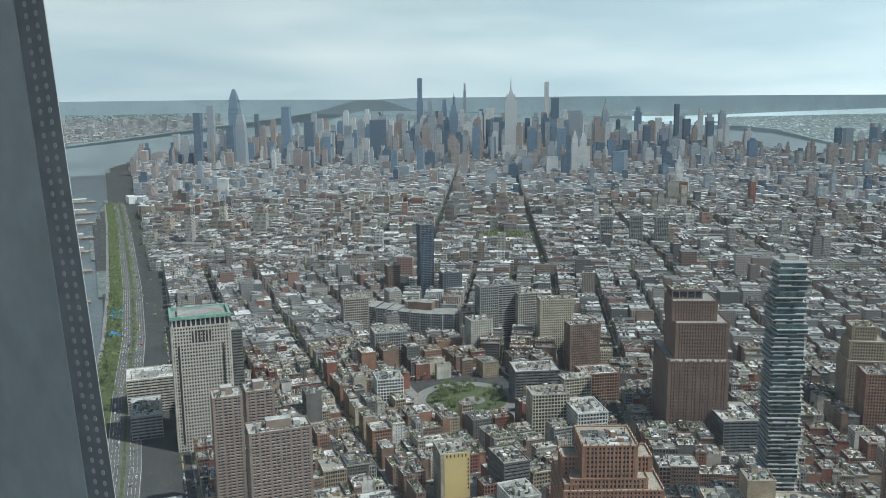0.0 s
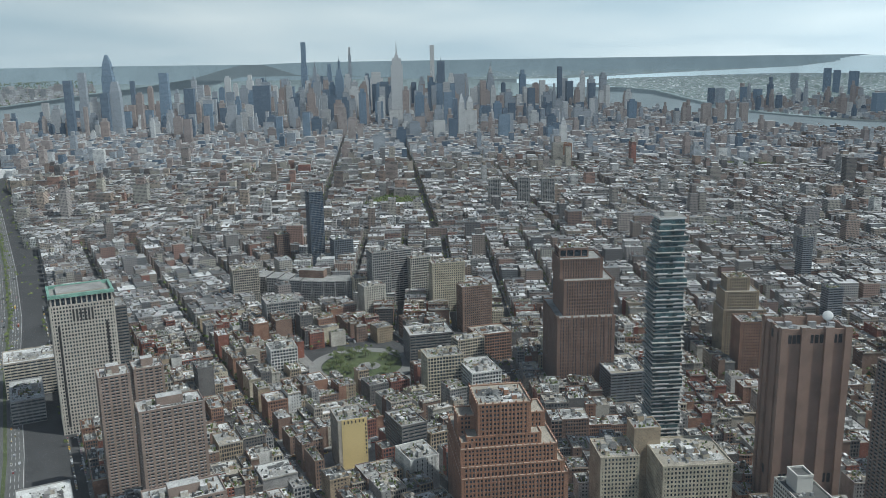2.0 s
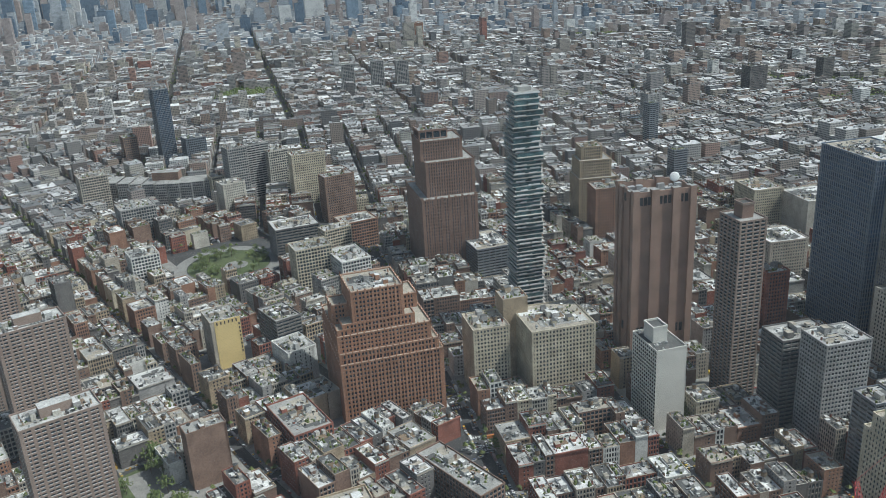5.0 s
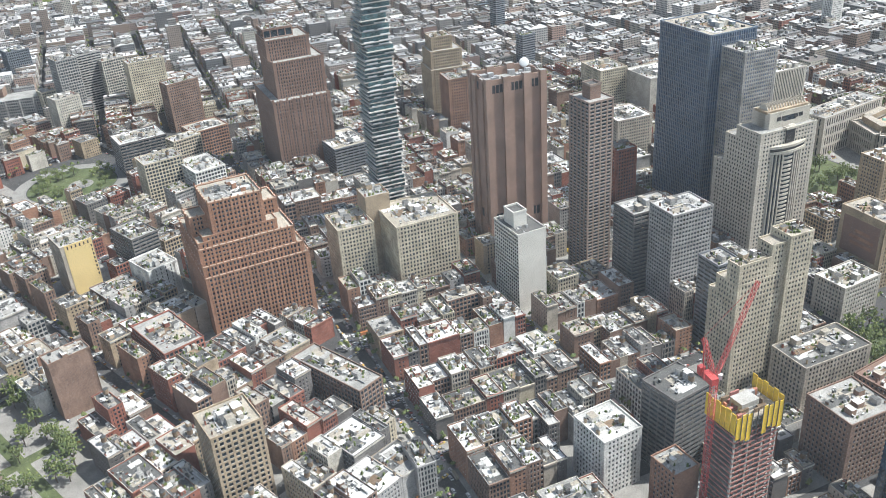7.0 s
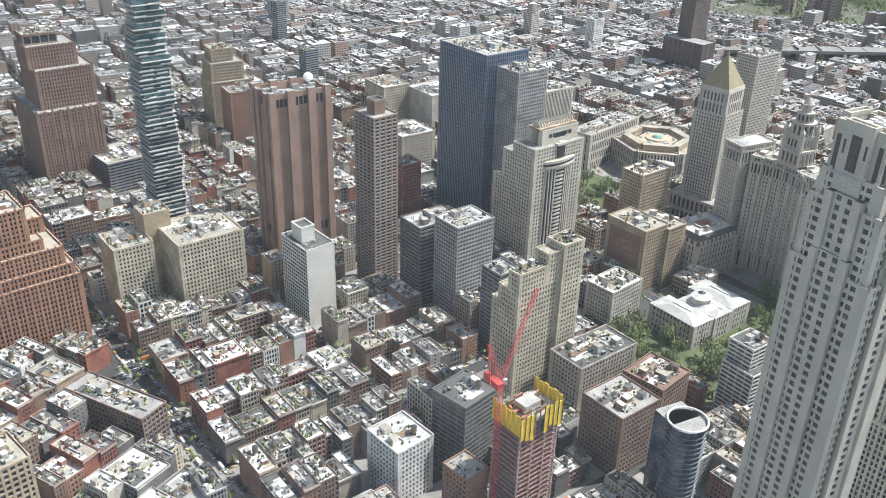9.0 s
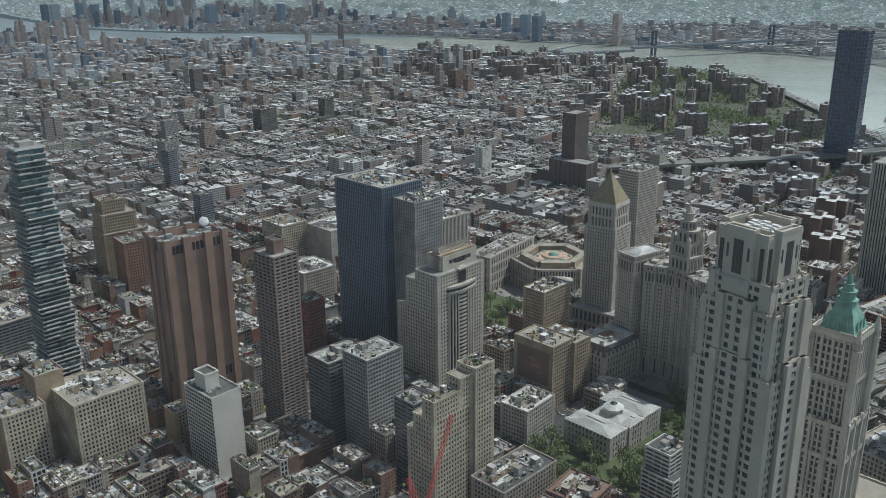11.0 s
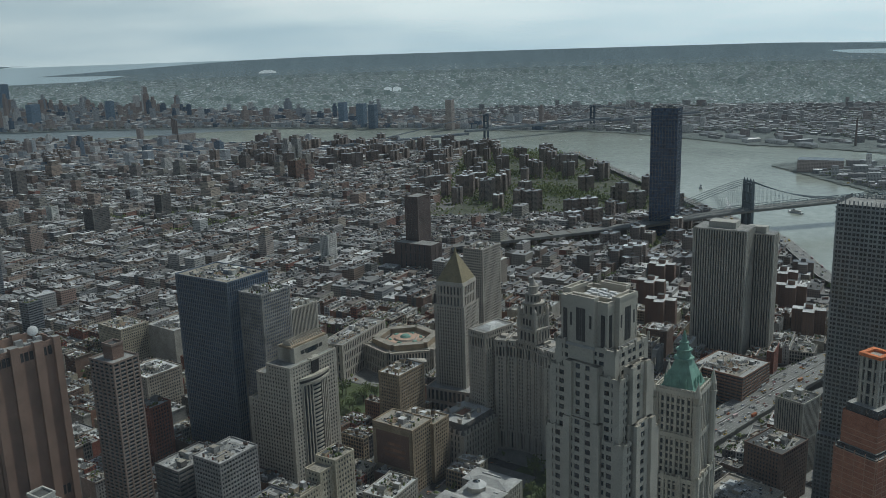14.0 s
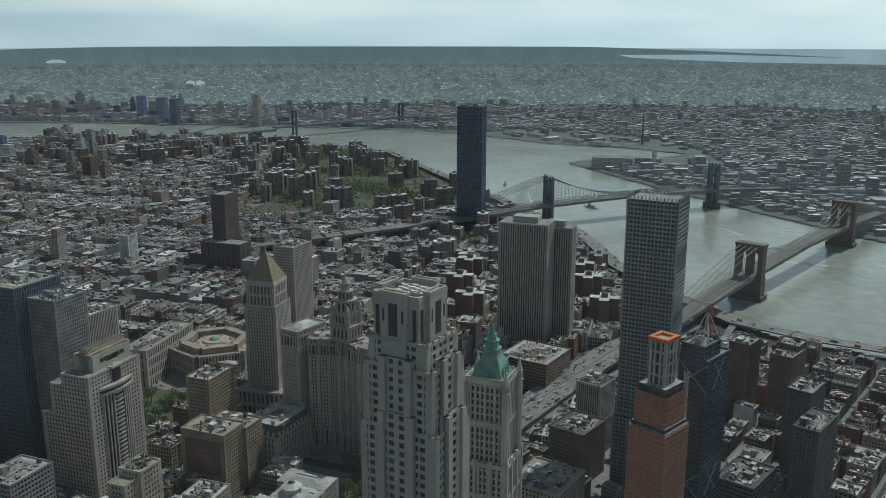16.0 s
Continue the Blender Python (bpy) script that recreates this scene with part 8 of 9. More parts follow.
def stone_tower(root, t_, d_, s_):
    rot = math.atan2(s_.y, s_.x)
    rows = []
    for o in (-17.5, 0, 17.5):
        rows.append((t_[0] + s_.x * o, t_[1] + s_.y * o, -3, 73, 7.5 if o else 8.5, 16, rot, 0, 0, 0.94))
    for o in (-8.9, 8.9):
        for k in range(7):
            q = k / 7
            half = 5.4 * math.sqrt(max(0.0, 1 - q * q))
            for sg in (-1, 1):
                wd = 5.6 - half
                if wd > 0.2:
                    x = o + sg * (half + wd / 2)
                    rows.append((t_[0] + s_.x * x, t_[1] + s_.y * x, 58 + k * 2, 60.05 + k * 2, wd, 14.6, rot, 0, 0))
    rows += [(t_[0], t_[1], 71.5, 81, 43, 15.4, rot, 0, 0), (t_[0], t_[1], 81, 84, 45, 17.5, rot, 0, 0), (t_[0], t_[1], -3, 33, 44, 17.5, rot, 0, 0), (t_[0], t_[1], -3, 5, 50, 25, rot, 0, 0)]
    under(root, boxes("stone_tower", rows, [M["bridge_stone"]], bottom=True), "brown granite tower with twin pointed arches")


def steel_tower(root, t_, d_, s_):
    sp = Soup()
    rot = math.atan2(s_.y, s_.x)
    for o in (-16, -6, 6, 16):
        sp.box(t_[0] + s_.x * o, t_[1] + s_.y * o, 8, 98, 3.4, 6.5, rot, 0, 0, 0.8)
        sp.prism(t_[0] + s_.x * o, t_[1] + s_.y * o, 98, 104, 2.2, 0.4, 8, 0)
    for z in (33, 52, 72, 90):
        sp.box(t_[0], t_[1], z, z + 4, 33, 3.2, rot, 0, 0)
    for a_, b_ in ((-16, -6), (6, 16)):
        for z in (12, 36, 56, 76):
            p0 = Vector((t_[0] + s_.x * a_, t_[1] + s_.y * a_, z))
            p1 = Vector((t_[0] + s_.x * b_, t_[1] + s_.y * b_, z + 16))
            sp.tube([p0, p1], 0.7, 0, 4)
            sp.tube([(p0.x, p0.y, p1.z), (p1.x, p1.y, p0.z)], 0.7, 0, 4)
    sp.box(t_[0], t_[1], -3, 9, 40, 18, rot, 1, 1)
    under(root, sp.make("steel_tower", [M["bridge_steel"], M["bridge_stone"]]), "blue-grey latticed steel bridge tower")


suspension("brooklyn_bridge", "stone-towered suspension bridge with webbed cables", BB1, BB2, 36, 82, 284, 26, 4, "tan_roof", stone_tower, 22, 3)
suspension("manhattan_bridge", "blue steel suspension bridge with latticed towers", MB1, MB2, 41, 99, 221, 36, 4, "bridge_steel", steel_tower, 28, 3)
d_ = Vector((BB2[0] - BB1[0], BB2[1] - BB1[1])).normalized()
# approach viaducts
d_b = d_
P_, Z_ = densify([BB_ROAD[0], BB_ROAD[1], BB_ROAD[2], BB_ROAD[3], (BB1[0] - d_b.x * 284, BB1[1] - d_b.y * 284)], [3, 6, 11, 17, 22], 30)
strip("bridge_approach", P_, 40, 0, "road", "wide concrete bridge approach road", Z_, 3.0)
tagged(boxes("road_marking", lines_along(P_, (-16, -12.5, -9, -5.5, 5.5, 9, 12.5, 16), Z_, 6) + lines_along(P_, (-19.4, -1.5, 1.5, 19.4), Z_, None, .6), [M["line_white"]]), "white lane lines on the bridge approach", "road marking", kind="structure")
tagged(boxes("approach_parapet", [(r[0], r[1], r[2], r[3] + 0.9, r[4], .4, r[6], 0, 0) for r in lines_along(P_, (-20, 0, 20), Z_, None)], [M["pave"]]), "concrete parapets along the approach", "parapet", kind="structure")
for k_, (pts, zs, w_) in enumerate((([(800, -150), (850, -205), (905, -265), (960, -330), (1030, -395), (1080, -450)], [2, 6, 9, 11, 9, 8], 10), ([(760, -150), (790, -190), (800, -225), (785, -255), (750, -262)], [5, 7, 8, 6, 3], 9),
                                     ([(770, -60), (850, -120), (930, -190), (1010, -250), (1110, -300), (1230, -400)], [3, 6, 9, 10, 9, 8], 11))):
    P2, Z2 = densify(pts, zs, 20)
    strip(f"ramp_{k_ + 1}", P2, w_, 0, "road", "curving concrete highway ramp", Z2, 1.6)
d_m = Vector((MB2[0] - MB1[0], MB2[1] - MB1[1])).normalized()
P_, Z_ = densify([(MB1[0] - d_m.x * 860, MB1[1] - d_m.y * 860), (MB1[0] - d_m.x * 500, MB1[1] - d_m.y * 500), (MB1[0] - d_m.x * 221, MB1[1] - d_m.y * 221)], [7, 20, 28], 40)
strip("east_bridge_approach", P_, 34, 0, "road", "long steel viaduct leading to the bridge", Z_, 5.0)
for k_ in range(16):
    q = 230 + k_ * 38
    x_, y_ = MB1[0] - d_m.x * q, MB1[1] - d_m.y * q
    tagged(boxes("viaduct_pier", [(x_, y_, 0, 24 if q < 500 else 14, 26, 3, math.atan2(d_m.y, d_m.x) + math.pi / 2, 0, 0)], [M["bridge_stone"]]), "stone pier under the bridge viaduct", "pier", "viaduct piers")
P_, Z_ = densify(FDR, [9] * len(FDR), 40)
strip("east_river_drive", P_, 26, 0, "road", "elevated riverside highway", Z_, 1.6)
tagged(boxes("road_marking", lines_along(P_, (-7, -3.5, 3.5, 7), Z_, 8) + lines_along(P_, (-12.4, 0, 12.4), Z_, None, .5), [M["line_white"]]), "white lane lines on the riverside highway", "road marking", kind="structure")
# far bridge up the east river
wb1, wb2 = (3560, 190), (3900, -260)
far_b = tagged(new("williamsburg_bridge"), "grey steel suspension bridge far up the river", "bridge")
far_b.location = warp(np.array([(wb1[0], wb1[1], 0.0)]))[0]
sp = Soup()
for t_ in (wb1, wb2):
    for o in (-12, 12):
        sp.box(t_[0] + o * .8, t_[1] + o * .6, 0, 102, 5, 8, 0.6, 0, 0)
    for z in (45, 70, 96):
        sp.box(t_[0], t_[1], z, z + 4, 30, 4, 0.64, 0, 0)
under(far_b, sp.make("steel_tower", [M["hazy_dark"]], far=True))
sp = Soup()
dw = Vector((wb2[0] - wb1[0], wb2[1] - wb1[1]))
line = []
for k in range(-12, 25):
    m = k / 12
    z = 102 - 60 * (1 - (2 * m - 1) ** 2) if 0 <= m <= 1 else 102 - 72 * min(1, (-m if m < 0 else m - 1))
    line.append((wb1[0] + dw.x * m, wb1[1] + dw.y * m, z))
sp.tube(line, 2.0, 0, 5)
for k in range(-14, 26):
    m = (k + .5) / 12
    z_ = 44 if -0.2 < m < 1.2 else 34
    sp.box(wb1[0] + dw.x * m, wb1[1] + dw.y * m, z_ - 8, z_, dw.length / 11.5, 30, math.atan2(dw.y, dw.x), 0, 0)
under(far_b, sp.make("deck", [M["hazy_stone"]], far=True))

# ---- west side highway, greenway, piers ----
WEST = [(20, 420), (62, 780), (86, 930), (118, 1180), (158, 1437), (200, 1800), (284, 2694), (330, 3250)]
P_, Z_ = densify(WEST, [0.1] * len(WEST), 40)
strip("west_side_road", P_, 36, 0, "worn_asphalt", "broad riverside boulevard with lane lines", Z_, 0.1)
tagged(boxes("road_marking", lines_along(P_, (-13, -9.5, -6, 6, 9.5, 13), [0.12] * len(P_), 7) + lines_along(P_, (-17, 17), [0.12] * len(P_), None, .4), [M["line_white"]]), "white lane lines on the riverside boulevard", "road marking", kind="structure")
tagged(boxes("median", [(r[0], r[1], 0.1, 0.4, r[4], 3.4, r[6], 0, 0) for r in lines_along(P_, (0,), Z_, 36)], [M["grass"]]), "planted median strips", "median", kind="structure")
G_ = [(x - 30, y) for x, y in WEST]
P2, Z2 = densify(G_, [0.15] * len(G_), 40)
strip("greenway", P2, 24, 0, "grass", "grassy riverside greenway", Z2, 0.1, "park")
P3, Z3 = densify([(x - 46, y) for x, y in WEST], [0.2] * len(WEST), 40)
strip("esplanade", P3, 6, 0, "pave", "pale riverside esplanade path", Z3, 0.1, "path")
for y_, L_, w_ in ((1010, 150, 22), (1240, 190, 26), (1480, 170, 24), (1740, 210, 26), (2050, 240, 30), (2300, 220, 28), (2520, 260, 34), (2800, 250, 30), (3050, 260, 40), (3350, 300, 46)):
    x0 = 40 + (y_ - 866) * 0.09
    pier = thing("river_pier", "low concrete pier reaching into the river", x0 - L_ / 2, y_, "pier", "river piers")
    under(pier, boxes("pier_deck", [(x0 - L_ / 2, y_, -2, 0.4, L_, w_, 0.06, 0, 0)], [M["grey_roof"]]))
    under(pier, boxes("pier_fender", [(x0 - L_ / 2, y_ - w_ / 2 - .5, -2, 1.0, L_, 1, 0.06, 0, 0)], [M["timber"]]))
    if y_ > 2000:
        under(pier, boxes("pier_shed", [(x0 - L_ / 2, y_, 0.4, 11, L_ * .8, w_ * .7, 0.06, 0, 1)], [M["grey_stone"], M["white_roof"]]))
for y_, c_ in ((1590, "blue_court"), (1640, "blue_court"), (1480, "blue_court")):
    x_ = 30 + (y_ - 866) * 0.125
    tagged(boxes("sports_court", [(x_ + 26, y_, 0.3, 3.2, 17, 26, 0.1, 0, 0)], [M.setdefault("blue_court", surface("blue_canopy", [(0.05, 0.22, 0.50), (0.07, 0.28, 0.58)], 0.7, 0, "", (0.2, 2), 0.15))]), "bright blue sports court canopy by the river", "court", "riverside courts")
tagged(boxes("white_pier_shed", [(386, 3227, 0, 26, 60, 50, 0.1, 0, 0)], [M["white_panel"]]), "white pier shed by the river", "shed")

# ---- traffic circle park and other parks ----
rk = random.Random(9)


def disc(name, x, y, r0, r1, z, mat, label, cat):
    V, F = [], []
    n = 48
    for k in range(n):
        t_ = 2 * math.pi * k / n
        V += [(x + r0 * math.cos(t_), y + r0 * math.sin(t_), z), (x + r1 * math.cos(t_), y + r1 * math.sin(t_), z)]
    for k in range(n):
        j = (k + 1) % n
        F.append((2 * k, 2 * k + 1, 2 * j + 1, 2 * j))
    return tagged(mesh_object(name, V, F, [M[mat]]), label, cat, kind="structure")


disc("circle_lawn", *ROTARY, 0.1, 50, 0.2, "grass", "lawn inside the tunnel traffic circle", "lawn")
disc("circle_road", *ROTARY, 51, 66, 0.15, "road", "curving traffic circle road", "road")
disc("circle_plaza", ROTARY[0] + 6, ROTARY[1] - 8, 0.1, 14, 0.24, "pave", "pale plaza in the circle", "plaza")
TREES = []


def tree_meshes(seed):
    """A trunk with limbs, and a crown of many tufts with an uneven outline: two meshes round the origin."""
    rt = random.Random(seed)
    sp = Soup()
    sp.tube([(0, 0, 0), (0.1, 0, 2.5), (0, 0.1, 4.6)], 0.26, 0, 6)
    ends = []
    for k in range(6):
        t_ = k * 1.05 + rt.random()
        e_ = (1.9 * math.cos(t_), 1.9 * math.sin(t_), 5.6 + rt.random() * 2)
        sp.tube([(0, 0, 3.2 + .2 * k), (e_[0] * .5, e_[1] * .5, 5), e_], 0.11, 0, 4)
        ends.append(e_)
    tr = sp.make("trunk", [M["bark"]])
    spots = []
    for k in range(95):
        e_ = rt.choice(ends)
        q = rt.gauss(0, 1.25), rt.gauss(0, 1.25), rt.gauss(.5, 1.15)
        spots.append((e_[0] + q[0], e_[1] + q[1], rt.uniform(.5, 1.0), max(3.2, e_[2] + q[2])))
    cr_ = tufts("crown", spots, "leaf")
    for key in ("kind", "category"):
        if key in cr_:
            del cr_[key]
    return tr, cr_


TREE_KINDS = []
for sd in (1, 2, 3):
    tr, cr_ = tree_meshes(sd)
    TREE_KINDS.append((tr.data, cr_.data))
    bpy.data.objects.remove(tr)
    bpy.data.objects.remove(cr_)


def plant(x, y, s, label="broad street tree in fresh green leaf"):
    tm, cm = TREE_KINDS[rk.randrange(3)]
    root = tagged(new("tree"), label, "tree", "park and street trees")
    root.matrix_world = Matrix.LocRotScale((x, y, 0.1), Euler((0, 0, rk.uniform(0, 6.28))), (s, s, s * rk.uniform(.9, 1.15)))
    for nm, me in (("trunk", tm), ("crown", cm)):
        ob = new(nm, me)
        ob.parent = root


def fill(poly, n, lo=1.1, hi=1.9, label="broad park tree in fresh green leaf"):
    xs, ys = [p_[0] for p_ in poly], [p_[1] for p_ in poly]
    k = 0
    tries = 0
    while k < n and tries < 4000:
        tries += 1
        x, y = rk.uniform(min(xs), max(xs)), rk.uniform(min(ys), max(ys))
        if in_poly(x, y, poly) and not taken(x, y, 3):
            plant(x, y, rk.uniform(lo, hi), label)
            k += 1


for i_, poly in enumerate(PARKS):
    V = [(x, y, 0.12) for x, y in poly]
    tagged(mesh_object(f"park_lawn_{i_ + 1}", V, [tuple(range(len(V)))], [M["grass"]]), "park lawn with paths", "lawn", kind="structure")
fill(CITY_PARK, 110, 1.4, 2.2)
fill(FOLEY, 22)
fill(COLUMBUS, 30)
fill(PARKS[3], 24)
for k in range(34):
    t_, r_ = rk.uniform(0, 6.28), rk.uniform(22, 48)
    plant(ROTARY[0] + r_ * math.cos(t_), ROTARY[1] + r_ * math.sin(t_), rk.uniform(.8, 1.3))
for x, y in densify(G_[1:6], [0] * 5, 17)[0]:
    plant(x + rk.uniform(-8, 8), y + rk.uniform(-5, 5), rk.uniform(.8, 1.4))
for x, y in ((245, 440), (285, 430), (330, 470), (300, 475), (545, 362), (552, 350), (560, 355), (568, 340), (640, 690), (655, 705), (690, 690), (648, 670), (590, 640), (420, 430), (460, 380), (212, 650), (215, 690), (218, 730), (222, 770)):
    plant(x, y, rk.uniform(.9, 1.5))
spots = []
for poly, n in ((PARKS[4], 130), (PARKS[5], 150), (PARKS[6], 220), (PARKS[7], 220), (PARKS[8], 150), (PARKS[9], 130)):
    xs, ys = [p_[0] for p_ in poly], [p_[1] for p_ in poly]
    for _ in range(n * 6):
        x, y = rk.uniform(min(xs), max(xs)), rk.uniform(min(ys), max(ys))
        if in_poly(x, y, poly):
            spots.append((x, y, rk.uniform(2.5, 5.5), rk.uniform(3, 9)))
for _ in range(11000):
    x, y = rk.uniform(200, 3000), rk.uniform(-400, 3200)
    if 900 < math.hypot(x, y) and on_land([x], [y])[0] and not taken(x, y, 2):
        spots.append((x, y, rk.uniform(2.2, 4.6), rk.uniform(5, 12)))
for x, y in densify(WEST[3:], [0] * 5, 12)[0]:
    for o in (-38, -28, 2, -20):
        spots.append((x + o + rk.uniform(-4, 4), y + rk.uniform(-6, 6), rk.uniform(2.5, 4.5), rk.uniform(4, 7)))
tufts("town_trees", spots, "leaf", False, "tree crowns in streets and yards of the town")

# ---- cars, boats ----


def car_meshes():
    def shell(name, prof, wid, mat, taper=1.0):
        V, F = [], []
        n = len(prof)
        for sgn in (-1, 1):
            for x, z, q in prof:
                V.append((x, sgn * wid / 2 * q, z))
        for i in range(n):
            j = (i + 1) % n
            F.append((i, j, n + j, n + i))
        F += [tuple(range(n - 1, -1, -1)), tuple(range(n, 2 * n))]
        return mesh_object(name, V, F, [M[mat]])
    body = shell("body", [(-2.25, .35, 1), (2.2, .35, 1), (2.3, .7, .96), (1.2, .95, .95), (-1.9, 1.0, .95), (-2.3, .8, .96)], 1.85, "car_paint")
    cabin = shell("cabin_glass", [(-1.8, .96, .95), (1.1, .94, .95), (.4, 1.42, .8), (-1.3, 1.45, .8)], 1.8, "glass")
    roof_ = shell("roof_panel", [(-1.28, 1.44, .79), (.38, 1.41, .79), (.36, 1.47, .77), (-1.26, 1.5, .77)], 1.8, "car_paint")
    sp = Soup()
    for x in (-1.4, 1.4):
        for y in (-.85, .85):
            sp.tube([(x, y - .12, .33), (x, y + .12, .33)], .33, 0, 8)
    wheels = sp.make("wheel_set", [M["asphalt"]])
    out_ = [o.data for o in (body, cabin, roof_, wheels)]
    for o in (body, cabin, roof_, wheels):
        bpy.data.objects.remove(o)
    return out_


CAR = car_meshes()
rc = random.Random(77)


def car(x, y, az, z=0.05):
    root = tagged(new("car"), "small car standing on the street among buildings", "car", "street cars")
    root.matrix_world = Matrix.LocRotScale((x, y, z), Euler((0, 0, radians(90 - az))), (1.05, 1.05, 1.05))
    for nm, me in zip(("body", "cabin_glass", "roof_panel", "wheel_set"), CAR):
        o = new(nm, me)
        o.parent = root


def line_up(pts, zs, offs, gap, az_flip=False):
    for (p0, p1, z0, z1) in zip(pts, pts[1:], zs, zs[1:]):
        dx, dy = p1[0] - p0[0], p1[1] - p0[1]
        L = math.hypot(dx, dy)
        az = math.degrees(math.atan2(dx, dy))
        q = rc.uniform(0, gap)
        while q < L:
            for o in offs:
                if rc.random() < .38:
                    m = min(.99, (q + rc.uniform(-2, 2)) / L)
                    car(p0[0] + dx * m + dy / L * o, p0[1] + dy * m - dx / L * o, az, z0 + (z1 - z0) * m + .05)
            q += gap


def uv29(u, v):
    return u * .8746 + v * .4848, -u * .4848 + v * .8746


for u_ in (152, 280, 468):
    line_up([uv29(u_, 300), uv29(u_, 700)], [0, 0], (-5.5, -1.5, 2, 5.5), 11)
for v_ in (447, 520, 597):
    line_up([uv29(70, v_), uv29(470, v_)], [0, 0], (-4.8, 4.8, 0), 15)
line_up([(226, 480), (245, 620)], [0, 0], (-5, 5, 1), 10)
line_up(WEST[1:5], [.1] * 4, (-12, -8, 8, 12), 60)
line_up(BB_ROAD[1:5], [6, 11, 17, 22], (-14, -10.5, -7, 7, 10.5, 14), 26)
line_up([(800, -150), (905, -265), (1030, -395)], [2, 9, 9], (-2, 2), 24)
for bx, by, az_, L_ in ((1960, -560, 60, 34), (1700, -640, 20, 12), (2650, -420, 80, 26), (2300, -420, 100, 20)):
    bt = thing("ferry_boat", "small white passenger boat on the river", bx, by, "boat", "river boats")
    r_ = turn_of(az_)
    under(bt, boxes("hull", [(bx, by, -2.4, 0.4, 8, L_, r_, 0, 0), (*shift(bx, by, r_, 0, L_ * .55), -2.2, 0.4, 4, L_ * .2, r_, 0, 0)], [M["white_panel"]]))
    under(bt, boxes("cabin", [(bx, by, 0.4, 4.2, 6.4, L_ * .7, r_, 0, 0)], [M["white_paint"]]))
    under(bt, boxes("wheelhouse", [(*shift(bx, by, r_, 0, L_ * .2), 4.2, 6.5, 4, 5, r_, 0, 0)], [M["glass"]]))
for bx, by, az_, L_ in ((2160, -455, 100, 190), (1890, -640, 60, 120), (1480, -700, 40, 150), (1720, -760, 75, 90), (3900, 620, 20, 320)):
    r_ = turn_of(az_)
    tagged(boxes("boat_wake", [(*shift(bx + rc.uniform(-6, 6), by, r_, rc.uniform(-4, 4) * (q / 8), -q * L_ / 14), -2.5, -2.42, rc.uniform(1.5, 3) + q * .5, L_ / 12, r_ + rc.uniform(-.1, .1), 0, 0) for q in range(14)], [M["line_white"]], far=True), "white foaming wake on the water", "wake", kind="structure")
rows_ = []
for v_ in (447, 520, 597, 665):
    for u_ in (152, 280, 468):
        for s_ in (-1, 1):
            for k in range(7):
                x, y = uv29(u_ - 6 + 2 * k, v_ + s_ * 9.5)
                rows_.append((x, y, 0.02, 0.05, 1.0, 3.2, turn_of(29), 0, 0))
                x, y = uv29(u_ + s_ * 9.5, v_ - 6 + 2 * k)
                rows_.append((x, y, 0.02, 0.05, 3.2, 1.0, turn_of(29), 0, 0))
tagged(boxes("crosswalk", rows_, [M["line_white"]]), "worn white crosswalk stripes", "road marking", kind="structure")

grove = []
for k in range(150):
    x, y = rk.uniform(1060, 1420), rk.uniform(-390, -20)
    if not taken(x, y, 2) and not along(x, y, BB_ROAD, 24) and not along(x, y, FDR, 20):
        grove.append((x, y, rk.uniform(.8, 1.5)))
P4, _ = densify(BB_ROAD[1:5], [0] * 4, 13)
for x, y in P4:
    for s_ in (-1, 1):
        if rk.random() < .7:
            grove.append((x + s_ * rk.uniform(22, 36) * .72, y + s_ * rk.uniform(22, 36) * .7, rk.uniform(.7, 1.3)))
tagged(mesh_object("estate_lawn_5", [(1050, -40, .08), (1090, -300, .08), (1130, -400, .08), (1400, -400, .08), (1420, -30, .08)], [(0, 1, 2, 3, 4)], [M["estate_ground"]]), "worn lawns and paths round the cross-shaped towers", "lawn", kind="structure")
for pts, zs, wd in (([(780, -90), (845, -215), (930, -330), (1040, -470), (1090, -505)], [1, 4, 6, 6, 6], 9), ([(870, -165), (960, -235), (1060, -330), (1150, -440)], [6, 5, 4, 3], 9), ([(740, -130), (800, -190), (835, -225), (830, -270), (780, -290)], [1, 5, 6, 4, 1], 8)):
    Q_, QZ = densify(pts, zs, 18)
    strip("slip_road", Q_, wd, 0, "road", "narrow concrete slip road beside the approach", QZ, 1.2)
    tagged(boxes("slip_road_parapet", [(r[0], r[1], r[2], r[3] + .8, r[4], .35, r[6], 0, 0) for r in lines_along(Q_, (-wd / 2 + .2, wd / 2 - .2), QZ, None)], [M["pave"]]), "concrete parapets of the slip road", "parapet", kind="structure")

M["far_white"] = surface("pale_sheet_glow", [(0.40, 0.43, 0.44), (0.52, 0.54, 0.54)], 0.8, 0, "", (0.02, 0.2), 0.12)
# emission brightens the unlit far tanks and dome
glow_of_distance(M["far_white"], 1.0)
# ---- rows of parked cars and street trees through the grids ----
ra = random.Random(19)
fleet, crowns = [], []
for x, y, k in grove:
    for _ in range(7):
        crowns.append((x + ra.uniform(-3, 3) * k, y + ra.uniform(-3, 3) * k, ra.uniform(1.5, 3.0) * k, ra.uniform(4, 9) * k))


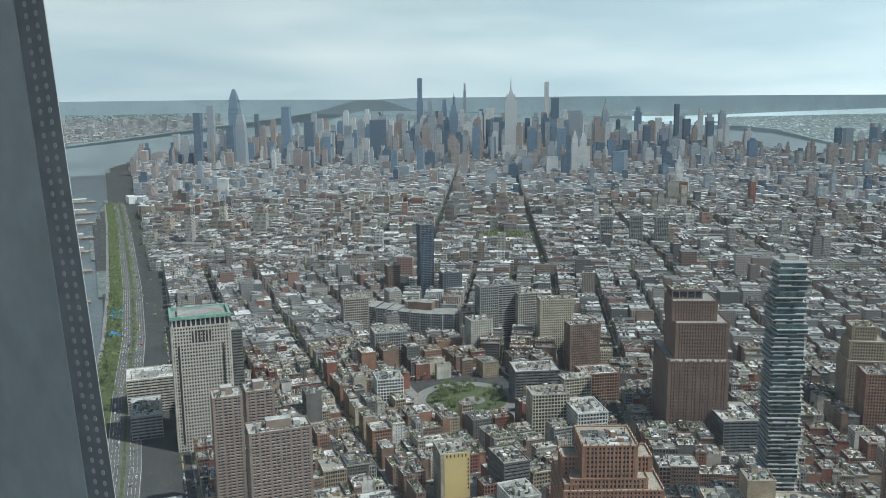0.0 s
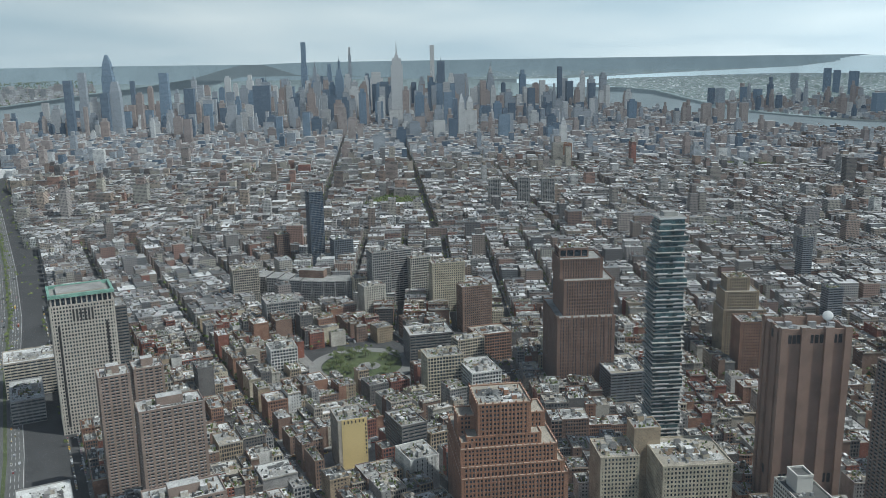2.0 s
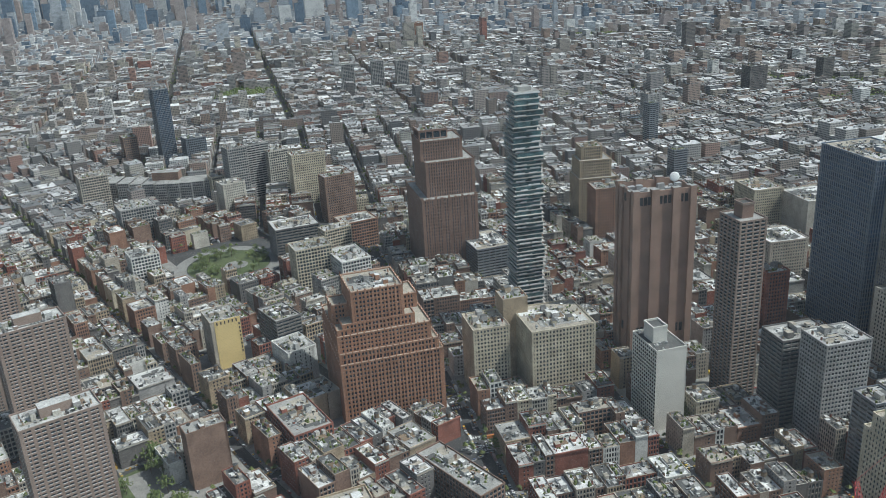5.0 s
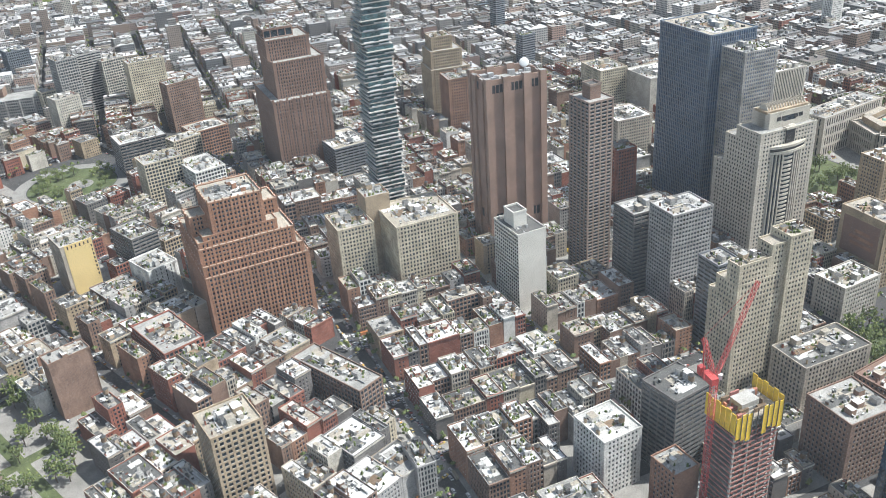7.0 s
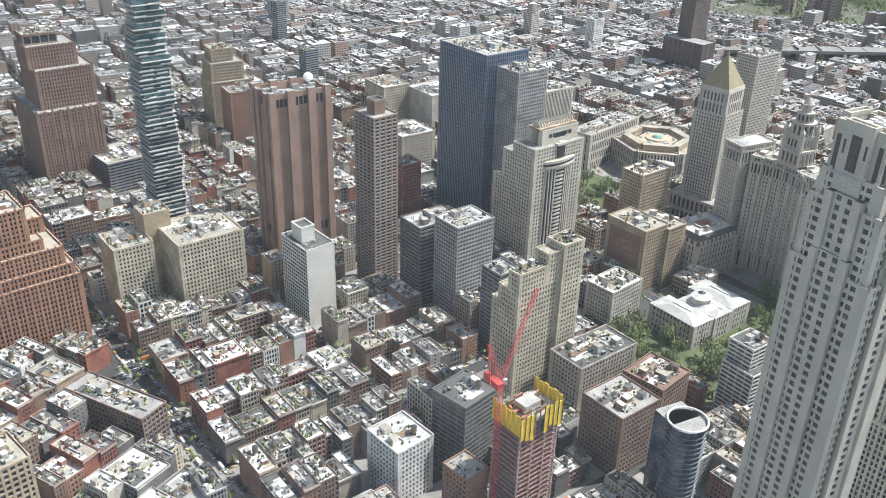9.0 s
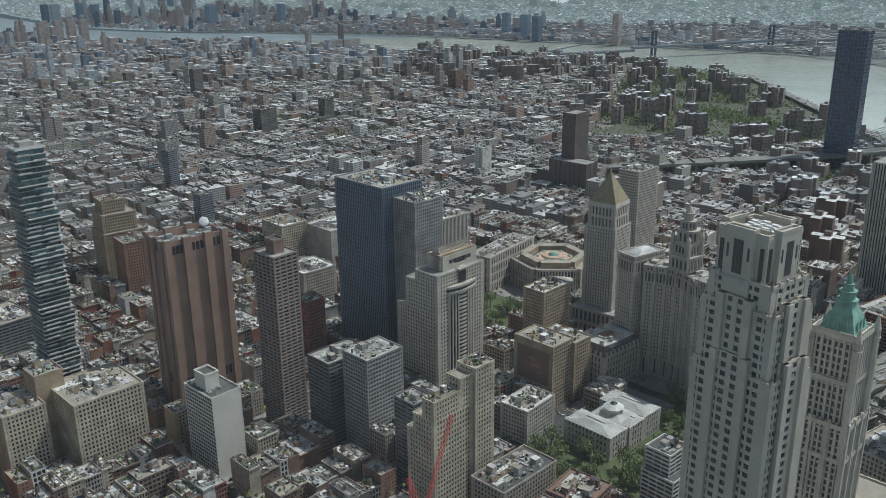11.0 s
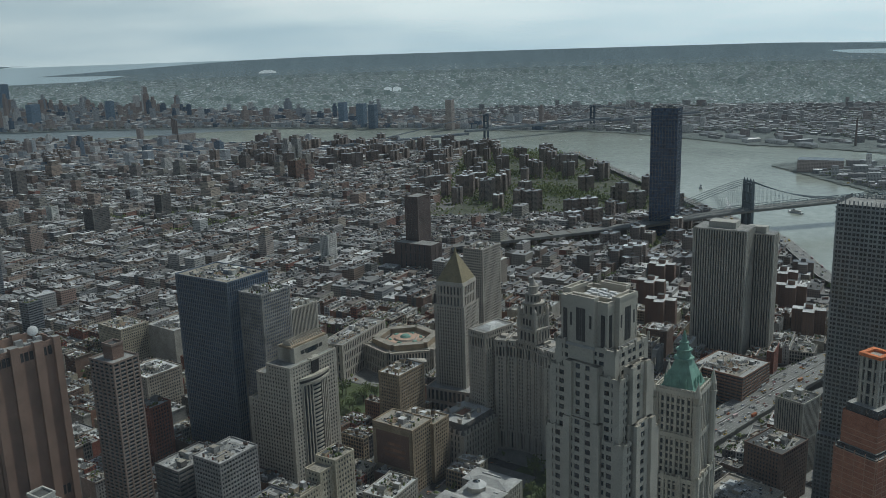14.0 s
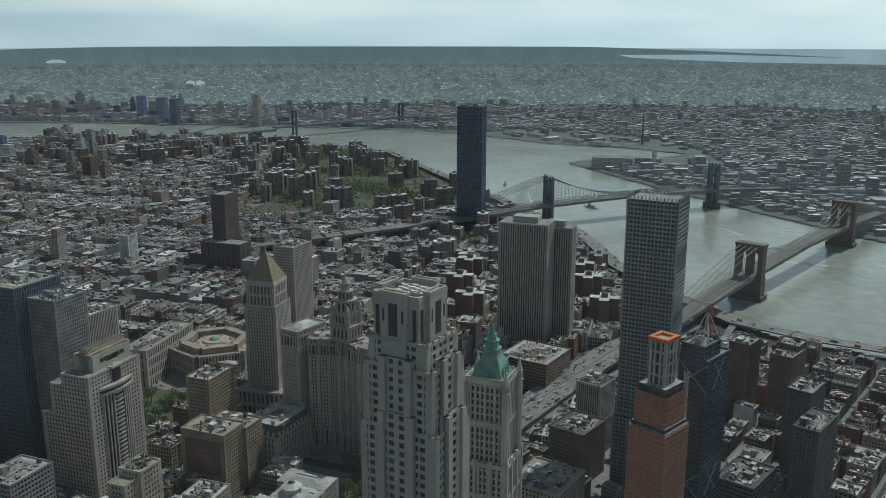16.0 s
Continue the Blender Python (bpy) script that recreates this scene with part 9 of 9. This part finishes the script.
def clear_mask(X, Y):
    """Free street ground, for many places at once."""
    ok = on_land(X, Y) & (np.hypot(X - ROTARY[0], Y - ROTARY[1]) > 88)
    for fx, fy, hw, hd, rot in FOOT:
        dx, dy = X - fx, Y - fy
        c, s_ = math.cos(rot), math.sin(rot)
        ok &= ~((np.abs(dx * c + dy * s_) < hw + 1) & (np.abs(-dx * s_ + dy * c) < hd + 1))
    for pts, reach_ in ((BB_ROAD, 42), (MB_ROAD, 30), (FDR, 32)):
        for (x0, y0), (x1, y1) in zip(pts, pts[1:]):
            dx, dy = x1 - x0, y1 - y0
            t_ = np.clip(((X - x0) * dx + (Y - y0) * dy) / (dx * dx + dy * dy), 0, 1)
            ok &= np.hypot(X - x0 - t_ * dx, Y - y0 - t_ * dy) > reach_
    for poly in PARKS:
        ok &= ~inside(poly, X, Y)
    return ok


def curb_side(p0, p1, half, tree, cars=.62, gap=6.2):
    dx, dy = p1[0] - p0[0], p1[1] - p0[1]
    L = math.hypot(dx, dy)
    ux, uy = dx / L, dy / L
    rot = math.atan2(dy, dx)
    q = np.arange(3.0, L, gap)
    for o in (-half, half):
        t_ = q + np.array([ra.uniform(-.6, .6) for _ in q])
        X, Y = p0[0] + ux * t_ - uy * o, p0[1] + uy * t_ + ux * o
        k = clear_mask(X, Y)
        for x, y in zip(X[k], Y[k]):
            if ra.random() < cars:
                big = ra.random() < .10
                fleet.append((x, y, .3, 1.0 if not big else 3.0, 4.5 if not big else 6.5, 1.85, rot, 0, 0))
                if not big:
                    fleet.append((x - ux * .2, y - uy * .2, 1.0, 1.5, 2.5, 1.6, rot, 1, 0, .82))
            if ra.random() < tree:
                e_ = 2.6 if o > 0 else -2.6
                for _ in range(3):
                    crowns.append((x - uy * e_ + ra.uniform(-1.4, 1.4), y + ux * e_ + ra.uniform(-1.4, 1.4), ra.uniform(1.4, 2.8), ra.uniform(4.5, 8)))


for u_ in E_US:
    curb_side(uv29(u_, 310), uv29(u_, 1180), 5.0, .10)
for v_ in E_VS + [225, 300, 370]:
    curb_side(uv29(135, v_), uv29(900, v_), 4.6, .12)


def uv7(u, v):
    return u * .9925 + v * .1219, -u * .1219 + v * .9925


for u_ in (35, 125, 215, 330, 395, 457):
    curb_side(uv7(u_, 330), uv7(u_, 1500), 5.0, .2)
for v_ in range(330, 1500, 78):
    curb_side(uv7(35, v_), uv7(500, v_), 4.6, .2)
for u_ in range(600, 2600, 88):
    a_ = radians(24)
    curb_side((u_ * math.cos(a_) + 100 * math.sin(a_), -u_ * math.sin(a_) + 100 * math.cos(a_)), (u_ * math.cos(a_) + 1900 * math.sin(a_), -u_ * math.sin(a_) + 1900 * math.cos(a_)), 5, .35, .3, 9.0)
for u_ in range(-700, 3000, 260):
    curb_side(uv29(u_, 1850), uv29(u_, 4000), 5.5, .6, .2, 9.0)
for v_ in range(1850, 3100, 80):
    curb_side(uv29(-700, v_), uv29(2400, v_), 5.0, .4, .1, 11.0)
for i_ in range(18):
    a_ = radians(32)
    u_ = -280 + 79.5 * i_
    curb_side((u_ * math.cos(a_) + 1195 * math.sin(a_), -u_ * math.sin(a_) + 1195 * math.cos(a_)), (u_ * math.cos(a_) + 1835 * math.sin(a_), -u_ * math.sin(a_) + 1835 * math.cos(a_)), 5, .2, .5, 7.0)
M["many_cars"] = surface("parked_car_paint", [(0.02, 0.02, 0.02), (0.55, 0.55, 0.55), (0.10, 0.10, 0.11), (0.75, 0.75, 0.75), (0.20, 0.21, 0.22), (0.65, 0.45, 0.05), (0.30, 0.04, 0.04), (0.8, 0.8, 0.8), (0.05, 0.07, 0.15)], 0.3, 0, "island", (0.2, 2), 0.08)
for pts, zs, lanes, gap, chance in ((BB_ROAD[1:5], [6, 11, 17, 22], (-17, -14, -10.5, -7, -4, 4, 7, 10.5, 14, 17), 13, .42), (FDR, [9] * len(FDR), (-9, -5.5, -2, 2, 5.5, 9), 26, .35), (WEST[1:6], [.1] * 5, (-13, -9.5, -6, 6, 9.5, 13), 17, .3)):
    Q_, QZ = densify(pts, zs, gap)
    for (p0, p1, z0) in zip(Q_, Q_[1:], QZ):
        L_ = math.hypot(p1[0] - p0[0], p1[1] - p0[1]) or 1
        ux, uy = (p1[0] - p0[0]) / L_, (p1[1] - p0[1]) / L_
        for o in lanes:
            if ra.random() < chance:
                m_ = ra.uniform(-3, 3)
                x, y = p0[0] + ux * m_ + uy * o, p0[1] + uy * m_ - ux * o
                rot = math.atan2(uy, ux)
                big = ra.random() < .12
                fleet.append((x, y, z0 + .35, z0 + (3.2 if big else 1.05), 8 if big else 4.6, 2.2 if big else 1.85, rot, 0, 0))
                if not big:
                    fleet.append((x, y, z0 + 1.05, z0 + 1.55, 2.5, 1.6, rot, 1, 0, .82))
tagged(boxes("parked_cars", fleet, [M["many_cars"], M["glass"]], bottom=True), "rows of parked cars along the kerbs", "cars", kind="stuff")
tufts("street_tree_crowns", crowns, "leaf", False, "street tree crowns along the kerbs")

# ---- far landmarks on the flat country ----
for x_, y_, r_, h_ in ((7438, 1191, 34, 40), (7447, 1115, 34, 40)):
    sp = Soup()
    sp.prism(x_, y_, 0, h_ * .8, r_, r_, 16, 0)
    sp.prism(x_, y_, h_ * .8, h_, r_, r_ * .4, 16, 0)
    tagged(sp.make("storage_tank", [M["far_white"]], far=True), "large white storage tank far off", "tank", "storage tanks")
sp = Soup()
sp.prism(14501, 4306, 0, 22, 150, 140, 20, 0)
sp.prism(14501, 4306, 22, 52, 140, 60, 20, 0)
tagged(sp.make("stadium_dome", [M["far_white"]], far=True), "white roofed stadium on the far plain", "stadium")
sp = Soup()
sp.prism(3113, -1090, 0, 96, 4, 3, 10, 0)
tagged(sp.make("shipyard_chimney", [M["hazy_brown"]]), "tall brick chimney in the shipyard", "chimney")
for x_, y_, a_, L_ in ((3120, -930, 62, 110), (3230, -860, 62, 120), (3300, -790, -28, 90), (3420, -760, 62, 110), (3540, -690, 62, 100)):
    sh = tagged(new("shipyard_shed"), "long shipyard shed with a pale roof", "shed", "shipyard sheds")
    sh.location = (x_, y_, 0)
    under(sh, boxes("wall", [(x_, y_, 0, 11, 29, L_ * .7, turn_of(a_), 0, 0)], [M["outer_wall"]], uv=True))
    under(sh, boxes("roof", [(x_, y_, 11, 14, 31, L_ * .7 + 2, turn_of(a_), 0, 0, .7)], [M["hazy_pale"]]))

# ---- the window bay where the camera stands ----
M["frame_paint"] = surface("window_frame_paint", [(0.60, 0.66, 0.68), (0.68, 0.73, 0.75)], 0.5, 0, "", (1.5, 12), 0.12)
M["seal"] = surface("black_glass_border", [(0.34, 0.37, 0.39), (0.40, 0.43, 0.45)], 0.6, 0, "", (2, 20), 0.15)
M["frit"] = surface("pale_frit_dot", [(0.66, 0.68, 0.69), (0.72, 0.73, 0.74)], 0.9, 0, "", (3, 20), 0.1)
# translucent dust film, its veil also standing in for haze over the view
m_, t_, b_ = nodes_of("dusty_haze_pane")
t_.nodes.remove(b_)
tr_ = t_.nodes.new("ShaderNodeBsdfTransparent")
tr_.inputs[0].default_value = (0.97, 0.985, 0.985, 1)
du = t_.nodes.new("ShaderNodeBsdfTranslucent")
du.inputs[0].default_value = (0.85, 0.9, 0.95, 1)
mx_ = t_.nodes.new("ShaderNodeMixShader")
nz = t_.nodes.new("ShaderNodeTexNoise")
nz.inputs["Scale"].default_value = 1.2
gp = t_.nodes.new("ShaderNodeNewGeometry")
t_.links.new(gp.outputs["Position"], nz.inputs["Vector"])
mr_ = t_.nodes.new("ShaderNodeMapRange")
mr_.inputs["To Min"].default_value, mr_.inputs["To Max"].default_value = 0.014, 0.034
t_.links.new(nz.outputs[0], mr_.inputs[0])
t_.links.new(mr_.outputs[0], mx_.inputs[0])
t_.links.new(tr_.outputs[0], mx_.inputs[1])
t_.links.new(du.outputs[0], mx_.inputs[2])
t_.links.new(mx_.outputs[0], t_.nodes["Material Output"].inputs[0])
M["pane"] = m_
WIN_AZ = 60.0
ax, ay = math.sin(radians(WIN_AZ)), math.cos(radians(WIN_AZ))      # outward
lx, ly = -ay, ax                                                   # along the glass, to the left of one looking out


def bay(out_, left, z):
    return (EYE.x + ax * out_ + lx * left, EYE.y + ay * out_ + ly * left, EYE.z + z)


def slab8(name, pts, mat):
    """A solid from four inner and four outer corners."""
    return mesh_object(name, pts, [(0, 1, 2, 3), (7, 6, 5, 4), (0, 4, 5, 1), (1, 5, 6, 2), (2, 6, 7, 3), (3, 7, 4, 0)], [M[mat]])


G = 0.9          # eye to glass


def mull(z, k):
    """How far left the post's edges stand at a height: the post leans with the tower's face. k 0: painted post's edge, 1: edge of the dotted border."""
    return (1.3405 + 0.100 * z, 1.2495 + 0.098 * z)[k]


ZB, ZT = -2.0, 2.0
post = thing("window_mullion", "grey window post with a dotted black glass border", *bay(G, 1.6, 0)[:2], "window post")
post.location.z = EYE.z + ZB
corners = [bay(o, l, z) for o in (G - .006, G - .001) for l, z in ((mull(ZB, 0), ZB), (mull(ZT, 0), ZT), (mull(ZT, 0) + .9, ZT), (mull(ZB, 0) + .9, ZB))]
under(post, slab8("painted_post", corners, "frame_paint"))
corners = [bay(o, l, z) for o in (G - .003, G - .0015) for l, z in ((mull(ZB, 1), ZB), (mull(ZT, 1), ZT), (mull(ZT, 0), ZT), (mull(ZB, 0), ZB))]
under(post, slab8("border_strip", corners, "seal"), "black ceramic border on the glass")
dots = Soup()
for k in range(180):
    z = ZB + 0.0215 * (k + .5)
    for col in (0.36, 0.70):
        l = mull(z, 0) + (mull(z, 1) - mull(z, 0)) * col
        p0, p1 = bay(G - .0028, l, z + .004 * (col > .5)), bay(G - .0045, l, z + .004 * (col > .5))
        dots.tube([p0, p1], 0.0055, 0, 8)
        j_ = dots.n
        dots.F.append(tuple(range(j_ - 8, j_)))
        dots.I.append(0)
for o_ in post.children:
    o_.matrix_parent_inverse = Matrix.Translation(-post.location)
under(post, dots.make("dot_pattern", [M["frit"]]), "two rows of pale dots", "stuff")
pane = tagged(slab8("window_pane", [bay(G, -8.99, -1.99), bay(G, 2.59, -1.99), bay(G, 2.59, 1.99), bay(G, -8.99, 1.99), bay(G + .012, -8.99, -1.99), bay(G + .012, 2.59, -1.99), bay(G + .012, 2.59, 1.99), bay(G + .012, -8.99, 1.99)], "pane"), "large dusty window pane with a haze veil", "window", kind="structure")
pane.visible_shadow = False

# unseen room behind: floor, ceiling and back wall added to shade the post
M["room_wall"] = surface("room_plaster", [(0.72, 0.73, 0.74), (0.80, 0.80, 0.80)], 0.9, 0, "", (0.5, 6), 0.08)
M["room_floor"] = surface("room_floor", [(0.50, 0.50, 0.50), (0.60, 0.60, 0.60)], 0.5, 0, "", (0.6, 8), 0.15)


def room(name, o0, o1, l0, l1, z0, z1, mat, label):
    pts = [bay(o, l, z) for o in (o0, o1) for l, z in ((l0, z0), (l1, z0), (l1, z1), (l0, z1))]
    return tagged(slab8(name, pts, mat), label, name.split("_")[0], kind="structure")


room("floor", -7.0, G + .05, -9.0, 9.0, -2.6, -2.0, "room_floor", "pale grey floor behind the window")
room("ceiling", -7.0, G + .05, -9.0, 9.0, 2.0, 2.4, "room_wall", "pale ceiling behind the window")
room("wall_back", -7.2, -7.0, -9.0, 9.0, -2.0, 2.0, "room_wall", "pale back wall of the viewing room")
# out of view; kept low so that sky light reaches the post
room("wall_left", -7.0, G, 9.0, 9.3, -2.0, -0.9, "room_wall", "unseen low wall, left open above to let daylight in")
room("wall_right", -7.0, G, -9.3, -9.0, -2.0, -0.9, "room_wall", "unseen low wall, left open above to let daylight in")
